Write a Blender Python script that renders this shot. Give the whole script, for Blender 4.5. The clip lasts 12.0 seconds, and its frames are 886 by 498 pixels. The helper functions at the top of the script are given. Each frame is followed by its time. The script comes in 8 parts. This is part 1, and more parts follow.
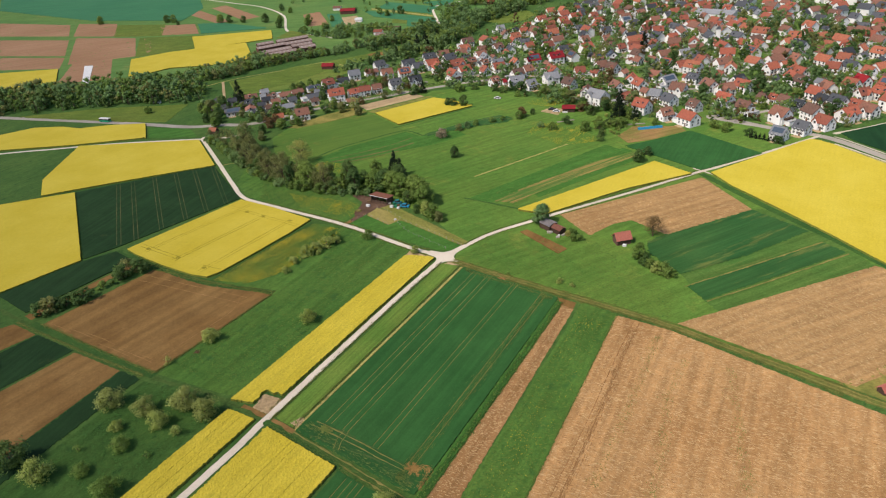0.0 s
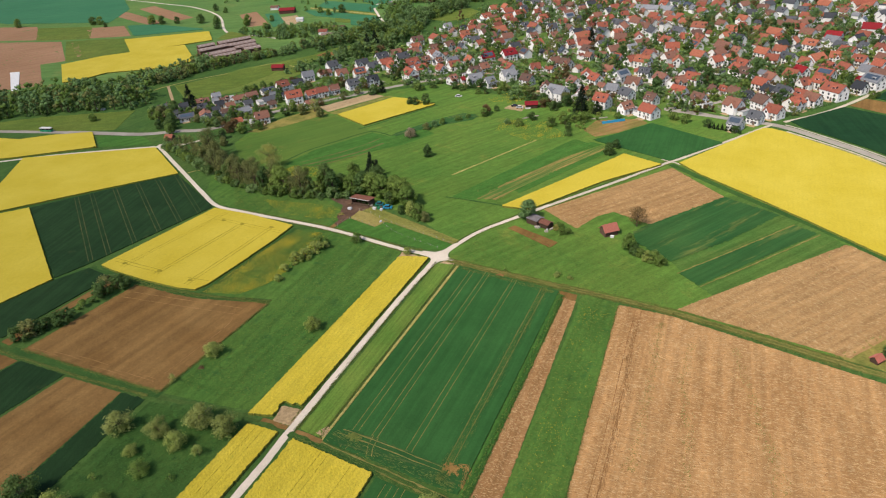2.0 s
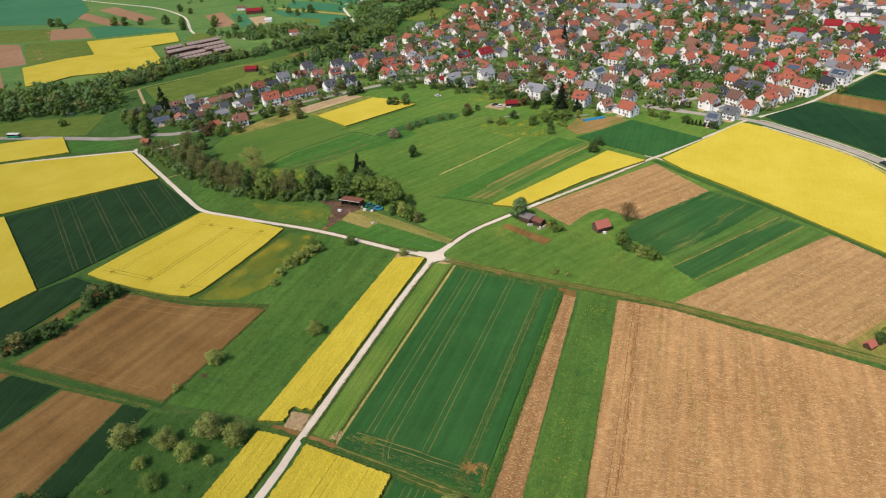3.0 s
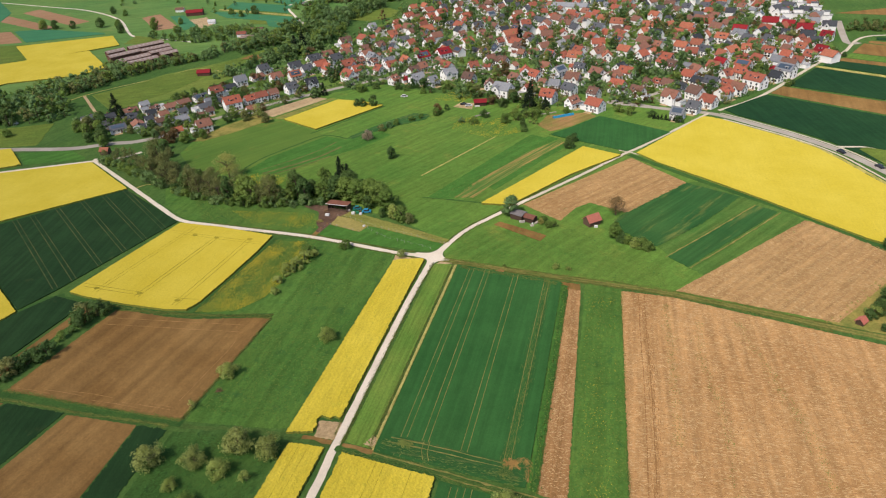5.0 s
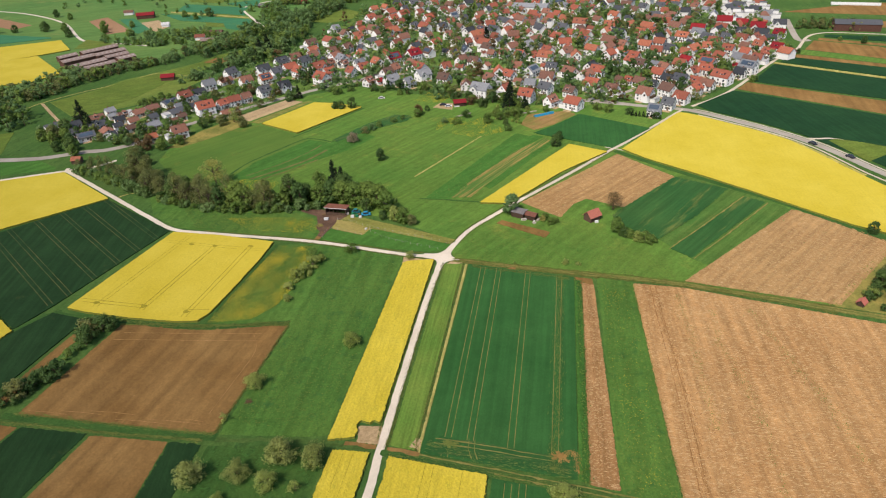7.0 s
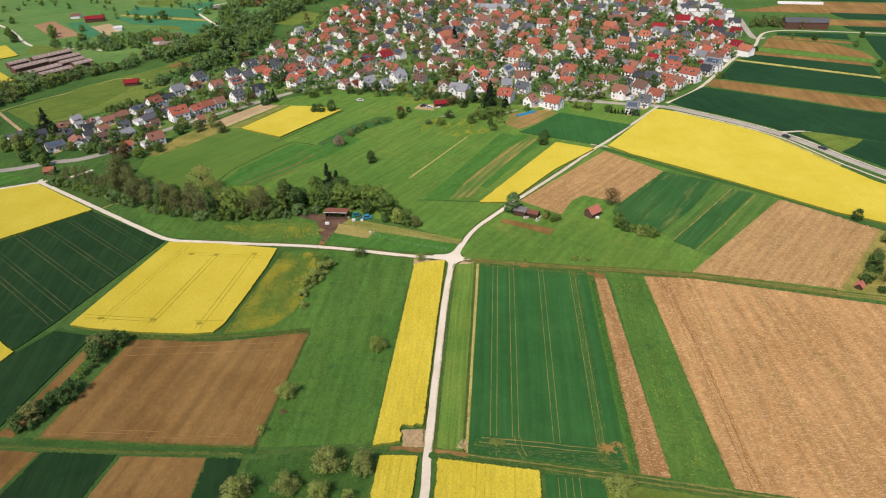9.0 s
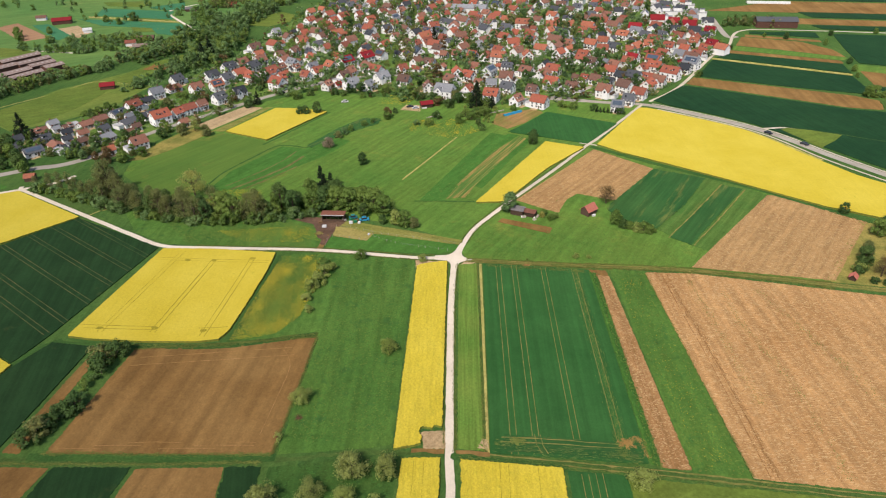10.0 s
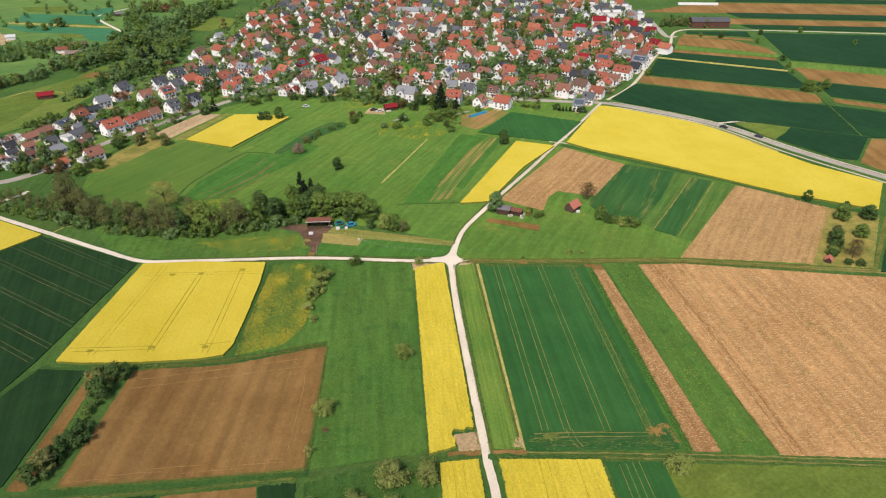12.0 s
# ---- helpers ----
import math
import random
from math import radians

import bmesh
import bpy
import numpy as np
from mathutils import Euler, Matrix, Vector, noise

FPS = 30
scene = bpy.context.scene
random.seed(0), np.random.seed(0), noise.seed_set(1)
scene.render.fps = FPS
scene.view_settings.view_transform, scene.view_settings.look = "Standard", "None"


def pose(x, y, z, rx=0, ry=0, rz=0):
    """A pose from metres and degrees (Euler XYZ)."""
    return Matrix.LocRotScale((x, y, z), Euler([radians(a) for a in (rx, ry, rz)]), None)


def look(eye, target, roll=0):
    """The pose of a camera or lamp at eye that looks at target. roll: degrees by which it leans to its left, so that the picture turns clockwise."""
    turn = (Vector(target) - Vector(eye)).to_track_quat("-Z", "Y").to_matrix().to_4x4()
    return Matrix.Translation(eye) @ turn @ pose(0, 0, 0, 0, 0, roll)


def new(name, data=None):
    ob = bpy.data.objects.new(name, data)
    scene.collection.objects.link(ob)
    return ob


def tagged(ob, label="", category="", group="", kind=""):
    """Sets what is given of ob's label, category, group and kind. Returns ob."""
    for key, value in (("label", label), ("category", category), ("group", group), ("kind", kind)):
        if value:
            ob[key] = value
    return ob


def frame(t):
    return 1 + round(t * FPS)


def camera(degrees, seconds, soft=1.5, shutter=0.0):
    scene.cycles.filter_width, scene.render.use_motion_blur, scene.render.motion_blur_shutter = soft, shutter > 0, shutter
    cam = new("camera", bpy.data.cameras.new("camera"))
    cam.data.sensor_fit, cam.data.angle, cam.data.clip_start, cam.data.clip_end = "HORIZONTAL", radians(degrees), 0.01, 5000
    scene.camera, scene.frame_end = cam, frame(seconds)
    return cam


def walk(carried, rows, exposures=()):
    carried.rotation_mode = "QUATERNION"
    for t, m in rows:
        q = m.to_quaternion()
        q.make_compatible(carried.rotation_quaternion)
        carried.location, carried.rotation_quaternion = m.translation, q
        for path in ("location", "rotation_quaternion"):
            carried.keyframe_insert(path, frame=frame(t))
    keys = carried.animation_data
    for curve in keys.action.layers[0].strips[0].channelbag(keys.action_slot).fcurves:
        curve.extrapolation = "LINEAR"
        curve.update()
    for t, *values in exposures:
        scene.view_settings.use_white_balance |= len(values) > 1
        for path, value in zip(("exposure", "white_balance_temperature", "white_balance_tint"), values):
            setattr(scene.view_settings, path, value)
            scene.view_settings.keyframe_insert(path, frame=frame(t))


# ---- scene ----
cam = camera(68.0, 12.0, 1.15)
# seconds, eye x, y, z, yaw, pitch, roll
PATH = [
    (0, 139.49, -169.01, 124.6, 39.97, -29.19, -5.06),
    (0.5, 134.9, -172.46, 125.28, 38.39, -29.36, -4.94),
    (1, 130.27, -175.84, 126.02, 36.73, -29.54, -4.81),
    (1.5, 125.55, -179.13, 126.76, 35.02, -29.73, -4.69),
    (2, 120.7, -182.3, 127.48, 33.27, -29.91, -4.54),
    (2.5, 115.7, -185.34, 128.16, 31.51, -30.07, -4.38),
    (3, 110.55, -188.24, 128.78, 29.76, -30.23, -4.21),
    (5, 88.88, -198.62, 130.62, 23.27, -30.63, -3.41),
    (5.5, 83.28, -200.93, 130.95, 21.81, -30.69, -3.21),
    (6, 77.63, -203.13, 131.25, 20.41, -30.73, -3.02),
    (6.5, 71.94, -205.22, 131.52, 19.06, -30.76, -2.83),
    (7, 66.19, -207.17, 131.77, 17.73, -30.79, -2.65),
    (9, 42.47, -213.34, 132.65, 12.25, -30.89, -1.9),
    (9.5, 36.29, -214.4, 132.82, 10.71, -30.91, -1.68),
    (10, 30.01, -215.24, 132.93, 9.08, -30.93, -1.45),
    (10.5, 23.65, -215.87, 132.97, 7.36, -30.94, -1.19),
    (11, 17.26, -216.31, 132.89, 5.56, -30.92, -0.93),
    (11.5, 10.93, -216.62, 132.64, 3.73, -30.86, -0.65),
    (12, 4.78, -216.85, 132.19, 1.93, -30.73, -0.39),
]
walk(cam, [(t, look((x, y, z), (x - math.sin(radians(yaw)) * math.cos(radians(pitch)), y + math.cos(radians(yaw)) * math.cos(radians(pitch)), z + math.sin(radians(pitch))), roll))
           for t, x, y, z, yaw, pitch, roll in PATH], exposures=((0.0, -0.31, 6850, 15), (6.0, -0.31, 6850, 15), (12.0, -0.26, 6850, 15)))

# ---- light ----
SUN_AZ, SUN_EL = 254.0, 51.0   # direction the light comes from, degrees from +x, and its height
world = bpy.data.worlds.new("sky")
scene.world = world
world.use_nodes = True
wn = world.node_tree.nodes
sky = wn.new("ShaderNodeTexSky")
sky.sky_type, sky.sun_disc = "NISHITA", False
sky.sun_elevation, sky.sun_rotation = radians(SUN_EL), radians(90 - SUN_AZ)
sky.air_density, sky.dust_density, sky.ozone_density = 1.0, 1.5, 1.0
world.node_tree.links.new(sky.outputs[0], wn["Background"].inputs[0])
wn["Background"].inputs[1].default_value = 0.15
sun = new("sun", bpy.data.lights.new("sun", "SUN"))
sun.data.energy, sun.data.angle, sun.data.color = 3.15, radians(0.6), (1.0, 0.94, 0.84)
toward = Vector((math.cos(radians(SUN_EL)) * math.cos(radians(SUN_AZ)), math.cos(radians(SUN_EL)) * math.sin(radians(SUN_AZ)), math.sin(radians(SUN_EL))))
sun.matrix_world = look(toward * 400, (0, 0, 0))


# ---- materials ----
def shader(name, rough=0.9, metal=0.0, spec=0.2):
    m = bpy.data.materials.new(name)
    m.use_nodes = True
    p = m.node_tree.nodes["Principled BSDF"]
    p.inputs["Roughness"].default_value, p.inputs["Metallic"].default_value = rough, metal
    p.inputs["Specular IOR Level"].default_value = spec
    return m, m.node_tree.nodes, m.node_tree.links, p


def noise_node(nodes, links, coord, scale, detail=4.0, stretch=(1, 1, 1), turn=0.0, rough=0.6):
    mp = nodes.new("ShaderNodeMapping")
    mp.vector_type = "POINT"
    mp.inputs["Rotation"].default_value[2] = radians(-turn)
    mp2 = nodes.new("ShaderNodeMapping")
    mp2.inputs["Scale"].default_value = stretch
    n = nodes.new("ShaderNodeTexNoise")
    n.inputs["Scale"].default_value, n.inputs["Detail"].default_value, n.inputs["Roughness"].default_value = scale, detail, rough
    links.new(coord, mp.inputs[0]), links.new(mp.outputs[0], mp2.inputs[0]), links.new(mp2.outputs[0], n.inputs["Vector"])
    return n.outputs["Fac"]


def ramp(nodes, links, fac, stops):
    r = nodes.new("ShaderNodeValToRGB")
    while len(r.color_ramp.elements) < len(stops):
        r.color_ramp.elements.new(0.5)
    for e, (at, c) in zip(r.color_ramp.elements, stops):
        e.position, e.color = at, (*c, 1)
    links.new(fac, r.inputs[0])
    return r.outputs[0]


def blend(nodes, links, fac, a, b, kind="MIX"):
    m = nodes.new("ShaderNodeMix")
    m.data_type, m.blend_type = "RGBA", kind
    for value, socket in ((fac, m.inputs[0]), (a, m.inputs[6]), (b, m.inputs[7])):
        if isinstance(value, (int, float)):
            socket.default_value = value
        elif isinstance(value, tuple):
            socket.default_value = (*value, 1)
        else:
            links.new(value, socket)
    return m.outputs[2]


def earthy(name, base, patch, fine_scale=3.0, patch_scale=0.03, streak=None, turn=0.0, bump=0.3, rough=0.95, contrast=0.35, extra=None, mottle=None):
    """A field surface: broad patches of two tones, fine grain, and streaks along the rows."""
    m, nodes, links, p = shader(name, rough, spec=0.1)
    p.inputs["Diffuse Roughness"].default_value = 1.0
    co = nodes.new("ShaderNodeTexCoord").outputs["Object"]
    big = noise_node(nodes, links, co, patch_scale, 5)
    col = ramp(nodes, links, big, [(0.35, base), (0.65, patch)])
    if extra:
        spots = noise_node(nodes, links, co, extra[1], 6, extra[3] if len(extra) > 3 else (1, 1, 1), turn, 0.7)
        mask = ramp(nodes, links, spots, [(extra[2], (0, 0, 0)), (min(1.0, extra[2] + (extra[4] if len(extra) > 4 else 0.12)), (1, 1, 1))])
        col = blend(nodes, links, mask, col, extra[0])
    fine = noise_node(nodes, links, co, fine_scale, 6, (1, 1, 1), turn, 0.7)
    lo, hi = 1 - contrast, 1 + contrast
    col = blend(nodes, links, 1.0, col, ramp(nodes, links, fine, [(0.3, (lo, lo, lo)), (0.7, (hi, hi, hi))]), "MULTIPLY")
    if mottle:
        mm = noise_node(nodes, links, co, mottle[0], 8, (1, 1, 1), turn, 0.72)
        a, b = 1 - mottle[1], 1 + mottle[1]
        col = blend(nodes, links, 1.0, col, ramp(nodes, links, mm, [(0.32, (a, a, a)), (0.68, (b, b, b))]), "MULTIPLY")
    if streak:
        st = noise_node(nodes, links, co, streak[0], 3, (streak[1], 1, 1), turn, 0.6)
        a, b = 1 - streak[2], 1 + streak[2]
        col = blend(nodes, links, 1.0, col, ramp(nodes, links, st, [(0.35, (a, a, a)), (0.65, (b, b, b))]), "MULTIPLY")
    links.new(col, p.inputs["Base Color"])
    bp = nodes.new("ShaderNodeBump")
    bp.inputs["Strength"].default_value, bp.inputs["Distance"].default_value = bump, 0.15
    links.new(fine, bp.inputs["Height"]), links.new(bp.outputs[0], p.inputs["Normal"])
    return m


def varied(name, a, b, rough=0.8, scale=0.6, metal=0.0, spec=0.2, grain=0.15, bump=0.0):
    """A surface whose tone differs from object to object, with fine grain and weather stains."""
    m, nodes, links, p = shader(name, rough, metal, spec)
    p.inputs["Diffuse Roughness"].default_value = rough
    info = nodes.new("ShaderNodeObjectInfo").outputs["Random"]
    co = nodes.new("ShaderNodeTexCoord").outputs["Object"]
    col = ramp(nodes, links, info, [(0.0, a), (1.0, b)])
    n = noise_node(nodes, links, co, scale, 6, rough=0.7)
    col = blend(nodes, links, 1.0, col, ramp(nodes, links, n, [(0.3, (1 - grain,) * 3), (0.7, (1 + grain,) * 3)]), "MULTIPLY")
    links.new(col, p.inputs["Base Color"])
    if bump:
        bp = nodes.new("ShaderNodeBump")
        bp.inputs["Strength"].default_value, bp.inputs["Distance"].default_value = bump, 0.05
        links.new(n, bp.inputs["Height"]), links.new(bp.outputs[0], p.inputs["Normal"])
    return m


def leafy(name, a, b, rough=0.65):
    """Leaves: tone differs from tree to tree and from clump to clump."""
    m, nodes, links, p = shader(name, rough, spec=0.25)
    info = nodes.new("ShaderNodeObjectInfo").outputs["Random"]
    isl = nodes.new("ShaderNodeNewGeometry").outputs["Random Per Island"]
    col = ramp(nodes, links, info, [(0.0, a), (1.0, b)])
    col = blend(nodes, links, 1.0, col, ramp(nodes, links, isl, [(0.0, (0.72, 0.75, 0.7)), (1.0, (1.28, 1.25, 1.15))]), "MULTIPLY")
    links.new(col, p.inputs["Base Color"])
    tr = nodes.new("ShaderNodeBsdfTranslucent")
    links.new(col, tr.inputs[0])
    mx = nodes.new("ShaderNodeMixShader")
    mx.inputs[0].default_value = 0.45
    links.new(p.outputs[0], mx.inputs[1]), links.new(tr.outputs[0], mx.inputs[2])
    links.new(mx.outputs[0], nodes["Material Output"].inputs[0])
    return m


MEADOW = earthy("meadow_grass", (0.051, 0.122, 0.028), (0.081, 0.156, 0.036), 1.6, 0.03, (0.45, 0.10, 0.12), 97, 0.4, 0.95, 0.26, ((0.034, 0.095, 0.026), 0.28, 0.56), (0.55, 0.2))
MEADOW_MID = earthy("grazed_meadow", (0.066, 0.162, 0.031), (0.098, 0.192, 0.037), 1.6, 0.03, (0.30, 0.10, 0.17), 97, 0.4, 0.95, 0.24, ((0.047, 0.130, 0.031), 0.20, 0.55), (0.5, 0.18))
MEADOW_BRIGHT = earthy("sunny_meadow", (0.086, 0.192, 0.034), (0.128, 0.222, 0.040), 1.6, 0.022, (0.35, 0.10, 0.15), 66, 0.4, 0.95, 0.22, ((0.168, 0.225, 0.044), 0.05, 0.57), (0.35, 0.17))
MEADOW_BROOK = earthy("brook_meadow", (0.115, 0.190, 0.036), (0.175, 0.225, 0.046), 1.2, 0.025, (0.3, 0.1, 0.1), 60, 0.4, 0.95, 0.2, ((0.24, 0.235, 0.06), 0.03, 0.58), (0.2, 0.15))
# The meadow's tones, set somewhat darker for the orchard plot.
ORCHARD_GRASS = earthy("orchard_grass", (0.042, 0.108, 0.024), (0.066, 0.138, 0.030), 1.6, 0.05, (0.45, 0.10, 0.12), 97, 0.4, 0.95, 0.26, ((0.030, 0.086, 0.022), 0.28, 0.55), (0.55, 0.2))
RAPE_STEM = earthy("rape_stems", (0.16, 0.20, 0.035), (0.24, 0.24, 0.045), 2.0)
RAPE = earthy("rape_blossom", (0.550, 0.442, 0.045), (0.606, 0.498, 0.065), 3.0, 0.05, (1.1, 0.04, 0.02), 97, 0.12, 0.9, 0.08, ((0.43, 0.385, 0.040), 0.45, 0.62), (1.4, 0.09))
RAPE_PATCHY = earthy("patchy_rape_blossom", (0.540, 0.438, 0.044), (0.606, 0.500, 0.062), 2.4, 0.06, (0.9, 0.10, 0.08), 97, 0.35, 0.9, 0.14, ((0.330, 0.325, 0.038), 0.9, 0.56, (0.5, 1.2, 1), 0.22), (1.4, 0.14))
RAPE_TRACK = earthy("rape_track", (0.27, 0.24, 0.025), (0.38, 0.32, 0.035), 2.0)
WHEAT = earthy("young_wheat", (0.027, 0.108, 0.027), (0.037, 0.128, 0.033), 2.0, 0.03, (0.6, 0.03, 0.10), 97, 0.2, 0.85, 0.10, None, (0.12, 0.10))
# Dark crop green, lowered further to take in shade over the eastern fields.
WHEAT_DARK_SHADED = earthy("shaded_dark_wheat", (0.012, 0.050, 0.019), (0.017, 0.062, 0.022), 2.0, 0.02, (0.6, 0.03, 0.10), 110, 0.2, 0.85, 0.12, None, (0.1, 0.14))
WHEAT_DULL = earthy("dull_wheat", (0.015, 0.047, 0.015), (0.022, 0.059, 0.019), 2.0, 0.02, (0.6, 0.03, 0.14), 110, 0.2, 0.85, 0.12, ((0.052, 0.075, 0.023), 0.06, 0.62), (0.1, 0.14))
TRACK_DIM = earthy("faint_tramline", (0.045, 0.078, 0.028), (0.12, 0.12, 0.044), 1.0, 0.06)
TRACK_SOIL = earthy("tramline_soil", (0.165, 0.180, 0.045), (0.29, 0.245, 0.080), 1.0, 0.12)
FURROW = earthy("dark_furrow", (0.26, 0.135, 0.05), (0.32, 0.17, 0.07), 1.5, 0.1)
WORN_WHEAT = earthy("worn_wheat", (0.026, 0.098, 0.027), (0.038, 0.112, 0.031), 2.0, 0.1, None, 7, 0.2, 0.9, 0.12, ((0.13, 0.155, 0.050), 0.55, 0.52, (0.10, 1.6, 1), 0.2))
STUBBLE = earthy("stubble", (0.385, 0.215, 0.085), (0.480, 0.285, 0.120), 3.4, 0.03, (0.45, 0.05, 0.15), 99, 0.5, 0.95, 0.22, ((0.58, 0.40, 0.205), 1.3, 0.53, (1.6, 0.35, 1)), (0.35, 0.14))
STUBBLE_STRIP = earthy("weathered_stubble", (0.300, 0.165, 0.066), (0.395, 0.228, 0.098), 3.0, 0.05, (0.5, 0.05, 0.16), 98, 0.5, 0.95, 0.24, ((0.54, 0.38, 0.205), 1.3, 0.56, (1.6, 0.4, 1)), (0.35, 0.16))
STUBBLE_PALE = earthy("pale_stubble", (0.36, 0.215, 0.090), (0.43, 0.268, 0.115), 2.6, 0.03, (0.5, 0.06, 0.16), 60, 0.5, 0.95, 0.22, ((0.54, 0.385, 0.195), 0.9, 0.54, (1.4, 0.5, 1)), (0.3, 0.14))
ALLOTMENT = earthy("allotment_soil", (0.36, 0.205, 0.085), (0.20, 0.185, 0.05), 1.2, 0.09, (0.5, 0.08, 0.15), 60, 0.35, 0.95, 0.15)
SOIL = earthy("ploughed_soil", (0.208, 0.116, 0.038), (0.282, 0.168, 0.060), 1.6, 0.045, (0.22, 0.05, 0.17), 90, 0.45, 0.95, 0.16, ((0.38, 0.25, 0.11), 0.35, 0.64, (1.2, 0.5, 1), 0.25), (0.5, 0.13))
# Ploughed soil made paler and pinker: distance haze is mixed into its colour.
SOIL_FAR_HAZE = earthy("far_haze_soil", (0.33, 0.185, 0.10), (0.40, 0.235, 0.135), 0.5, 0.01, (0.2, 0.06, 0.08), 60, 0.3, 0.95, 0.15)
WHEAT_STREAKY = earthy("streaky_wheat", (0.026, 0.100, 0.027), (0.045, 0.125, 0.033), 2.0, 0.03, (0.5, 0.04, 0.15), 64, 0.2, 0.85, 0.10, ((0.14, 0.175, 0.045), 0.10, 0.55, (0.22, 1.5, 1)))
STRIP_GRASS = earthy("mown_grass", (0.105, 0.212, 0.036), (0.160, 0.245, 0.046), 1.5, 0.06, (1.0, 0.03, 0.18), 97, 0.3, 0.95, 0.2)
WEEDY_CROP = earthy("weedy_crop", (0.058, 0.146, 0.030), (0.100, 0.180, 0.038), 1.6, 0.03, (0.5, 0.04, 0.18), 61, 0.3, 0.95, 0.18, ((0.155, 0.185, 0.048), 0.14, 0.56, (0.12, 1.4, 1), 0.2), (0.4, 0.14))
# Meadow green with extra blue and lightness that stand in for valley haze.
FAR_HAZE_MEADOW = earthy("far_haze_meadow", (0.098, 0.215, 0.056), (0.142, 0.245, 0.064), 1.0, 0.012, (0.2, 0.05, 0.1), 30, 0.3, 0.95, 0.15, ((0.18, 0.24, 0.07), 0.02, 0.58), (0.1, 0.12))
# Wheat lightened and shifted to blue-green; the colour carries the distance haze.
FAR_HAZE_WHEAT = earthy("far_haze_wheat", (0.044, 0.185, 0.086), (0.058, 0.215, 0.098), 1.0, 0.01, (0.2, 0.03, 0.08), 30, 0.2, 0.85, 0.1)
DRY = earthy("dry_margin", (0.33, 0.31, 0.085), (0.46, 0.40, 0.14), 1.5, 0.1, (0.9, 0.1, 0.2), 97)
BARE = earthy("bare_earth", (0.42, 0.305, 0.165), (0.50, 0.37, 0.215), 1.0, 0.1, (0.4, 0.05, 0.12), 70)
TRODDEN = earthy("trodden_track", (0.105, 0.135, 0.030), (0.200, 0.175, 0.050), 1.0, 0.12, (0.6, 0.1, 0.2), 0)
CHALK = earthy("concrete_lane", (0.66, 0.59, 0.48), (0.74, 0.67, 0.555), 1.5, 0.1, None, 0, 0.1, 0.9, 0.08)
GRASSY = earthy("grassy_track", (0.055, 0.115, 0.027), (0.085, 0.145, 0.036), 1.2, 0.1, None, 0, 0.4, 0.95, 0.25, None, (0.5, 0.2))
GRAVEL_LANE = earthy("grey_gravel_lane", (0.53, 0.475, 0.375), (0.61, 0.55, 0.44), 1.5, 0.1, None, 0, 0.1, 0.9, 0.12)
ASPHALT = earthy("worn_asphalt", (0.34, 0.305, 0.26), (0.42, 0.385, 0.335), 1.5, 0.1, None, 0, 0.1, 0.85, 0.12)
FOIL = varied("crop_fleece", (0.75, 0.75, 0.72), (0.8, 0.8, 0.78), 0.5)
BARK = varied("bark", (0.09, 0.065, 0.045), (0.15, 0.11, 0.08), 0.95, 3.0, bump=0.5)
LEAF_GREEN = leafy("spring_leaves", (0.182, 0.298, 0.070), (0.262, 0.366, 0.090))
LEAF_DARK = leafy("dark_leaves", (0.094, 0.184, 0.056), (0.146, 0.235, 0.067))
# Mid-green leaves, lightened and blued so the tone includes the far woods' haze.
LEAF_WOOD_HAZE = leafy("hazy_wood_leaves", (0.180, 0.315, 0.125), (0.262, 0.395, 0.152))
LEAF_OLIVE = leafy("olive_leaves", (0.222, 0.258, 0.096), (0.290, 0.312, 0.115))
LEAF_PALE = leafy("blossom_leaves", (0.335, 0.420, 0.115), (0.46, 0.53, 0.165))
LEAF_ORCHARD = leafy("orchard_leaves", (0.300, 0.360, 0.110), (0.380, 0.430, 0.142))
LEAF_RUST = leafy("copper_leaves", (0.20, 0.135, 0.062), (0.26, 0.18, 0.078))
LEAF_BLOSSOM = leafy("pink_blossom", (0.42, 0.34, 0.24), (0.52, 0.43, 0.32))
LEAF_YELLOW = leafy("yellow_leaves", (0.46, 0.44, 0.13), (0.50, 0.48, 0.16))
NEEDLES = leafy("conifer_needles", (0.018, 0.036, 0.018), (0.028, 0.050, 0.024))
RENDER = varied("house_render", (0.88, 0.875, 0.84), (0.95, 0.945, 0.93), 0.9, 0.5, grain=0.04)
ROOFS = {
    "r": varied("red_tiles", (0.29, 0.108, 0.074), (0.50, 0.155, 0.095), 0.8, 1.5, grain=0.3, bump=0.4),
    "o": varied("orange_tiles", (0.40, 0.150, 0.092), (0.55, 0.200, 0.115), 0.8, 1.5, grain=0.3, bump=0.4),
    "b": varied("brown_tiles", (0.18, 0.110, 0.086), (0.40, 0.185, 0.125), 0.85, 1.5, grain=0.3, bump=0.4),
    "d": varied("slate_tiles", (0.050, 0.057, 0.066), (0.15, 0.158, 0.172), 0.7, 1.5, grain=0.2, bump=0.3),
    "g": varied("grey_tiles", (0.24, 0.255, 0.275), (0.36, 0.37, 0.385), 0.7, 1.5, grain=0.2, bump=0.3),
    "m": varied("crimson_tiles", (0.27, 0.02, 0.028), (0.38, 0.03, 0.035), 0.75, 1.5, grain=0.2, bump=0.3),
    "p": varied("salmon_tiles", (0.5, 0.17, 0.09), (0.52, 0.19, 0.11), 0.8, 1.5, grain=0.2, bump=0.3),
    "w": varied("gravel_roof", (0.4, 0.4, 0.4), (0.5, 0.5, 0.5), 0.9, 1.5),
}
ROOFS["s"] = ROOFS["g"]
SOLAR = varied("solar_glass", (0.06, 0.09, 0.13), (0.09, 0.13, 0.18), 0.25, 2.0, spec=0.5)
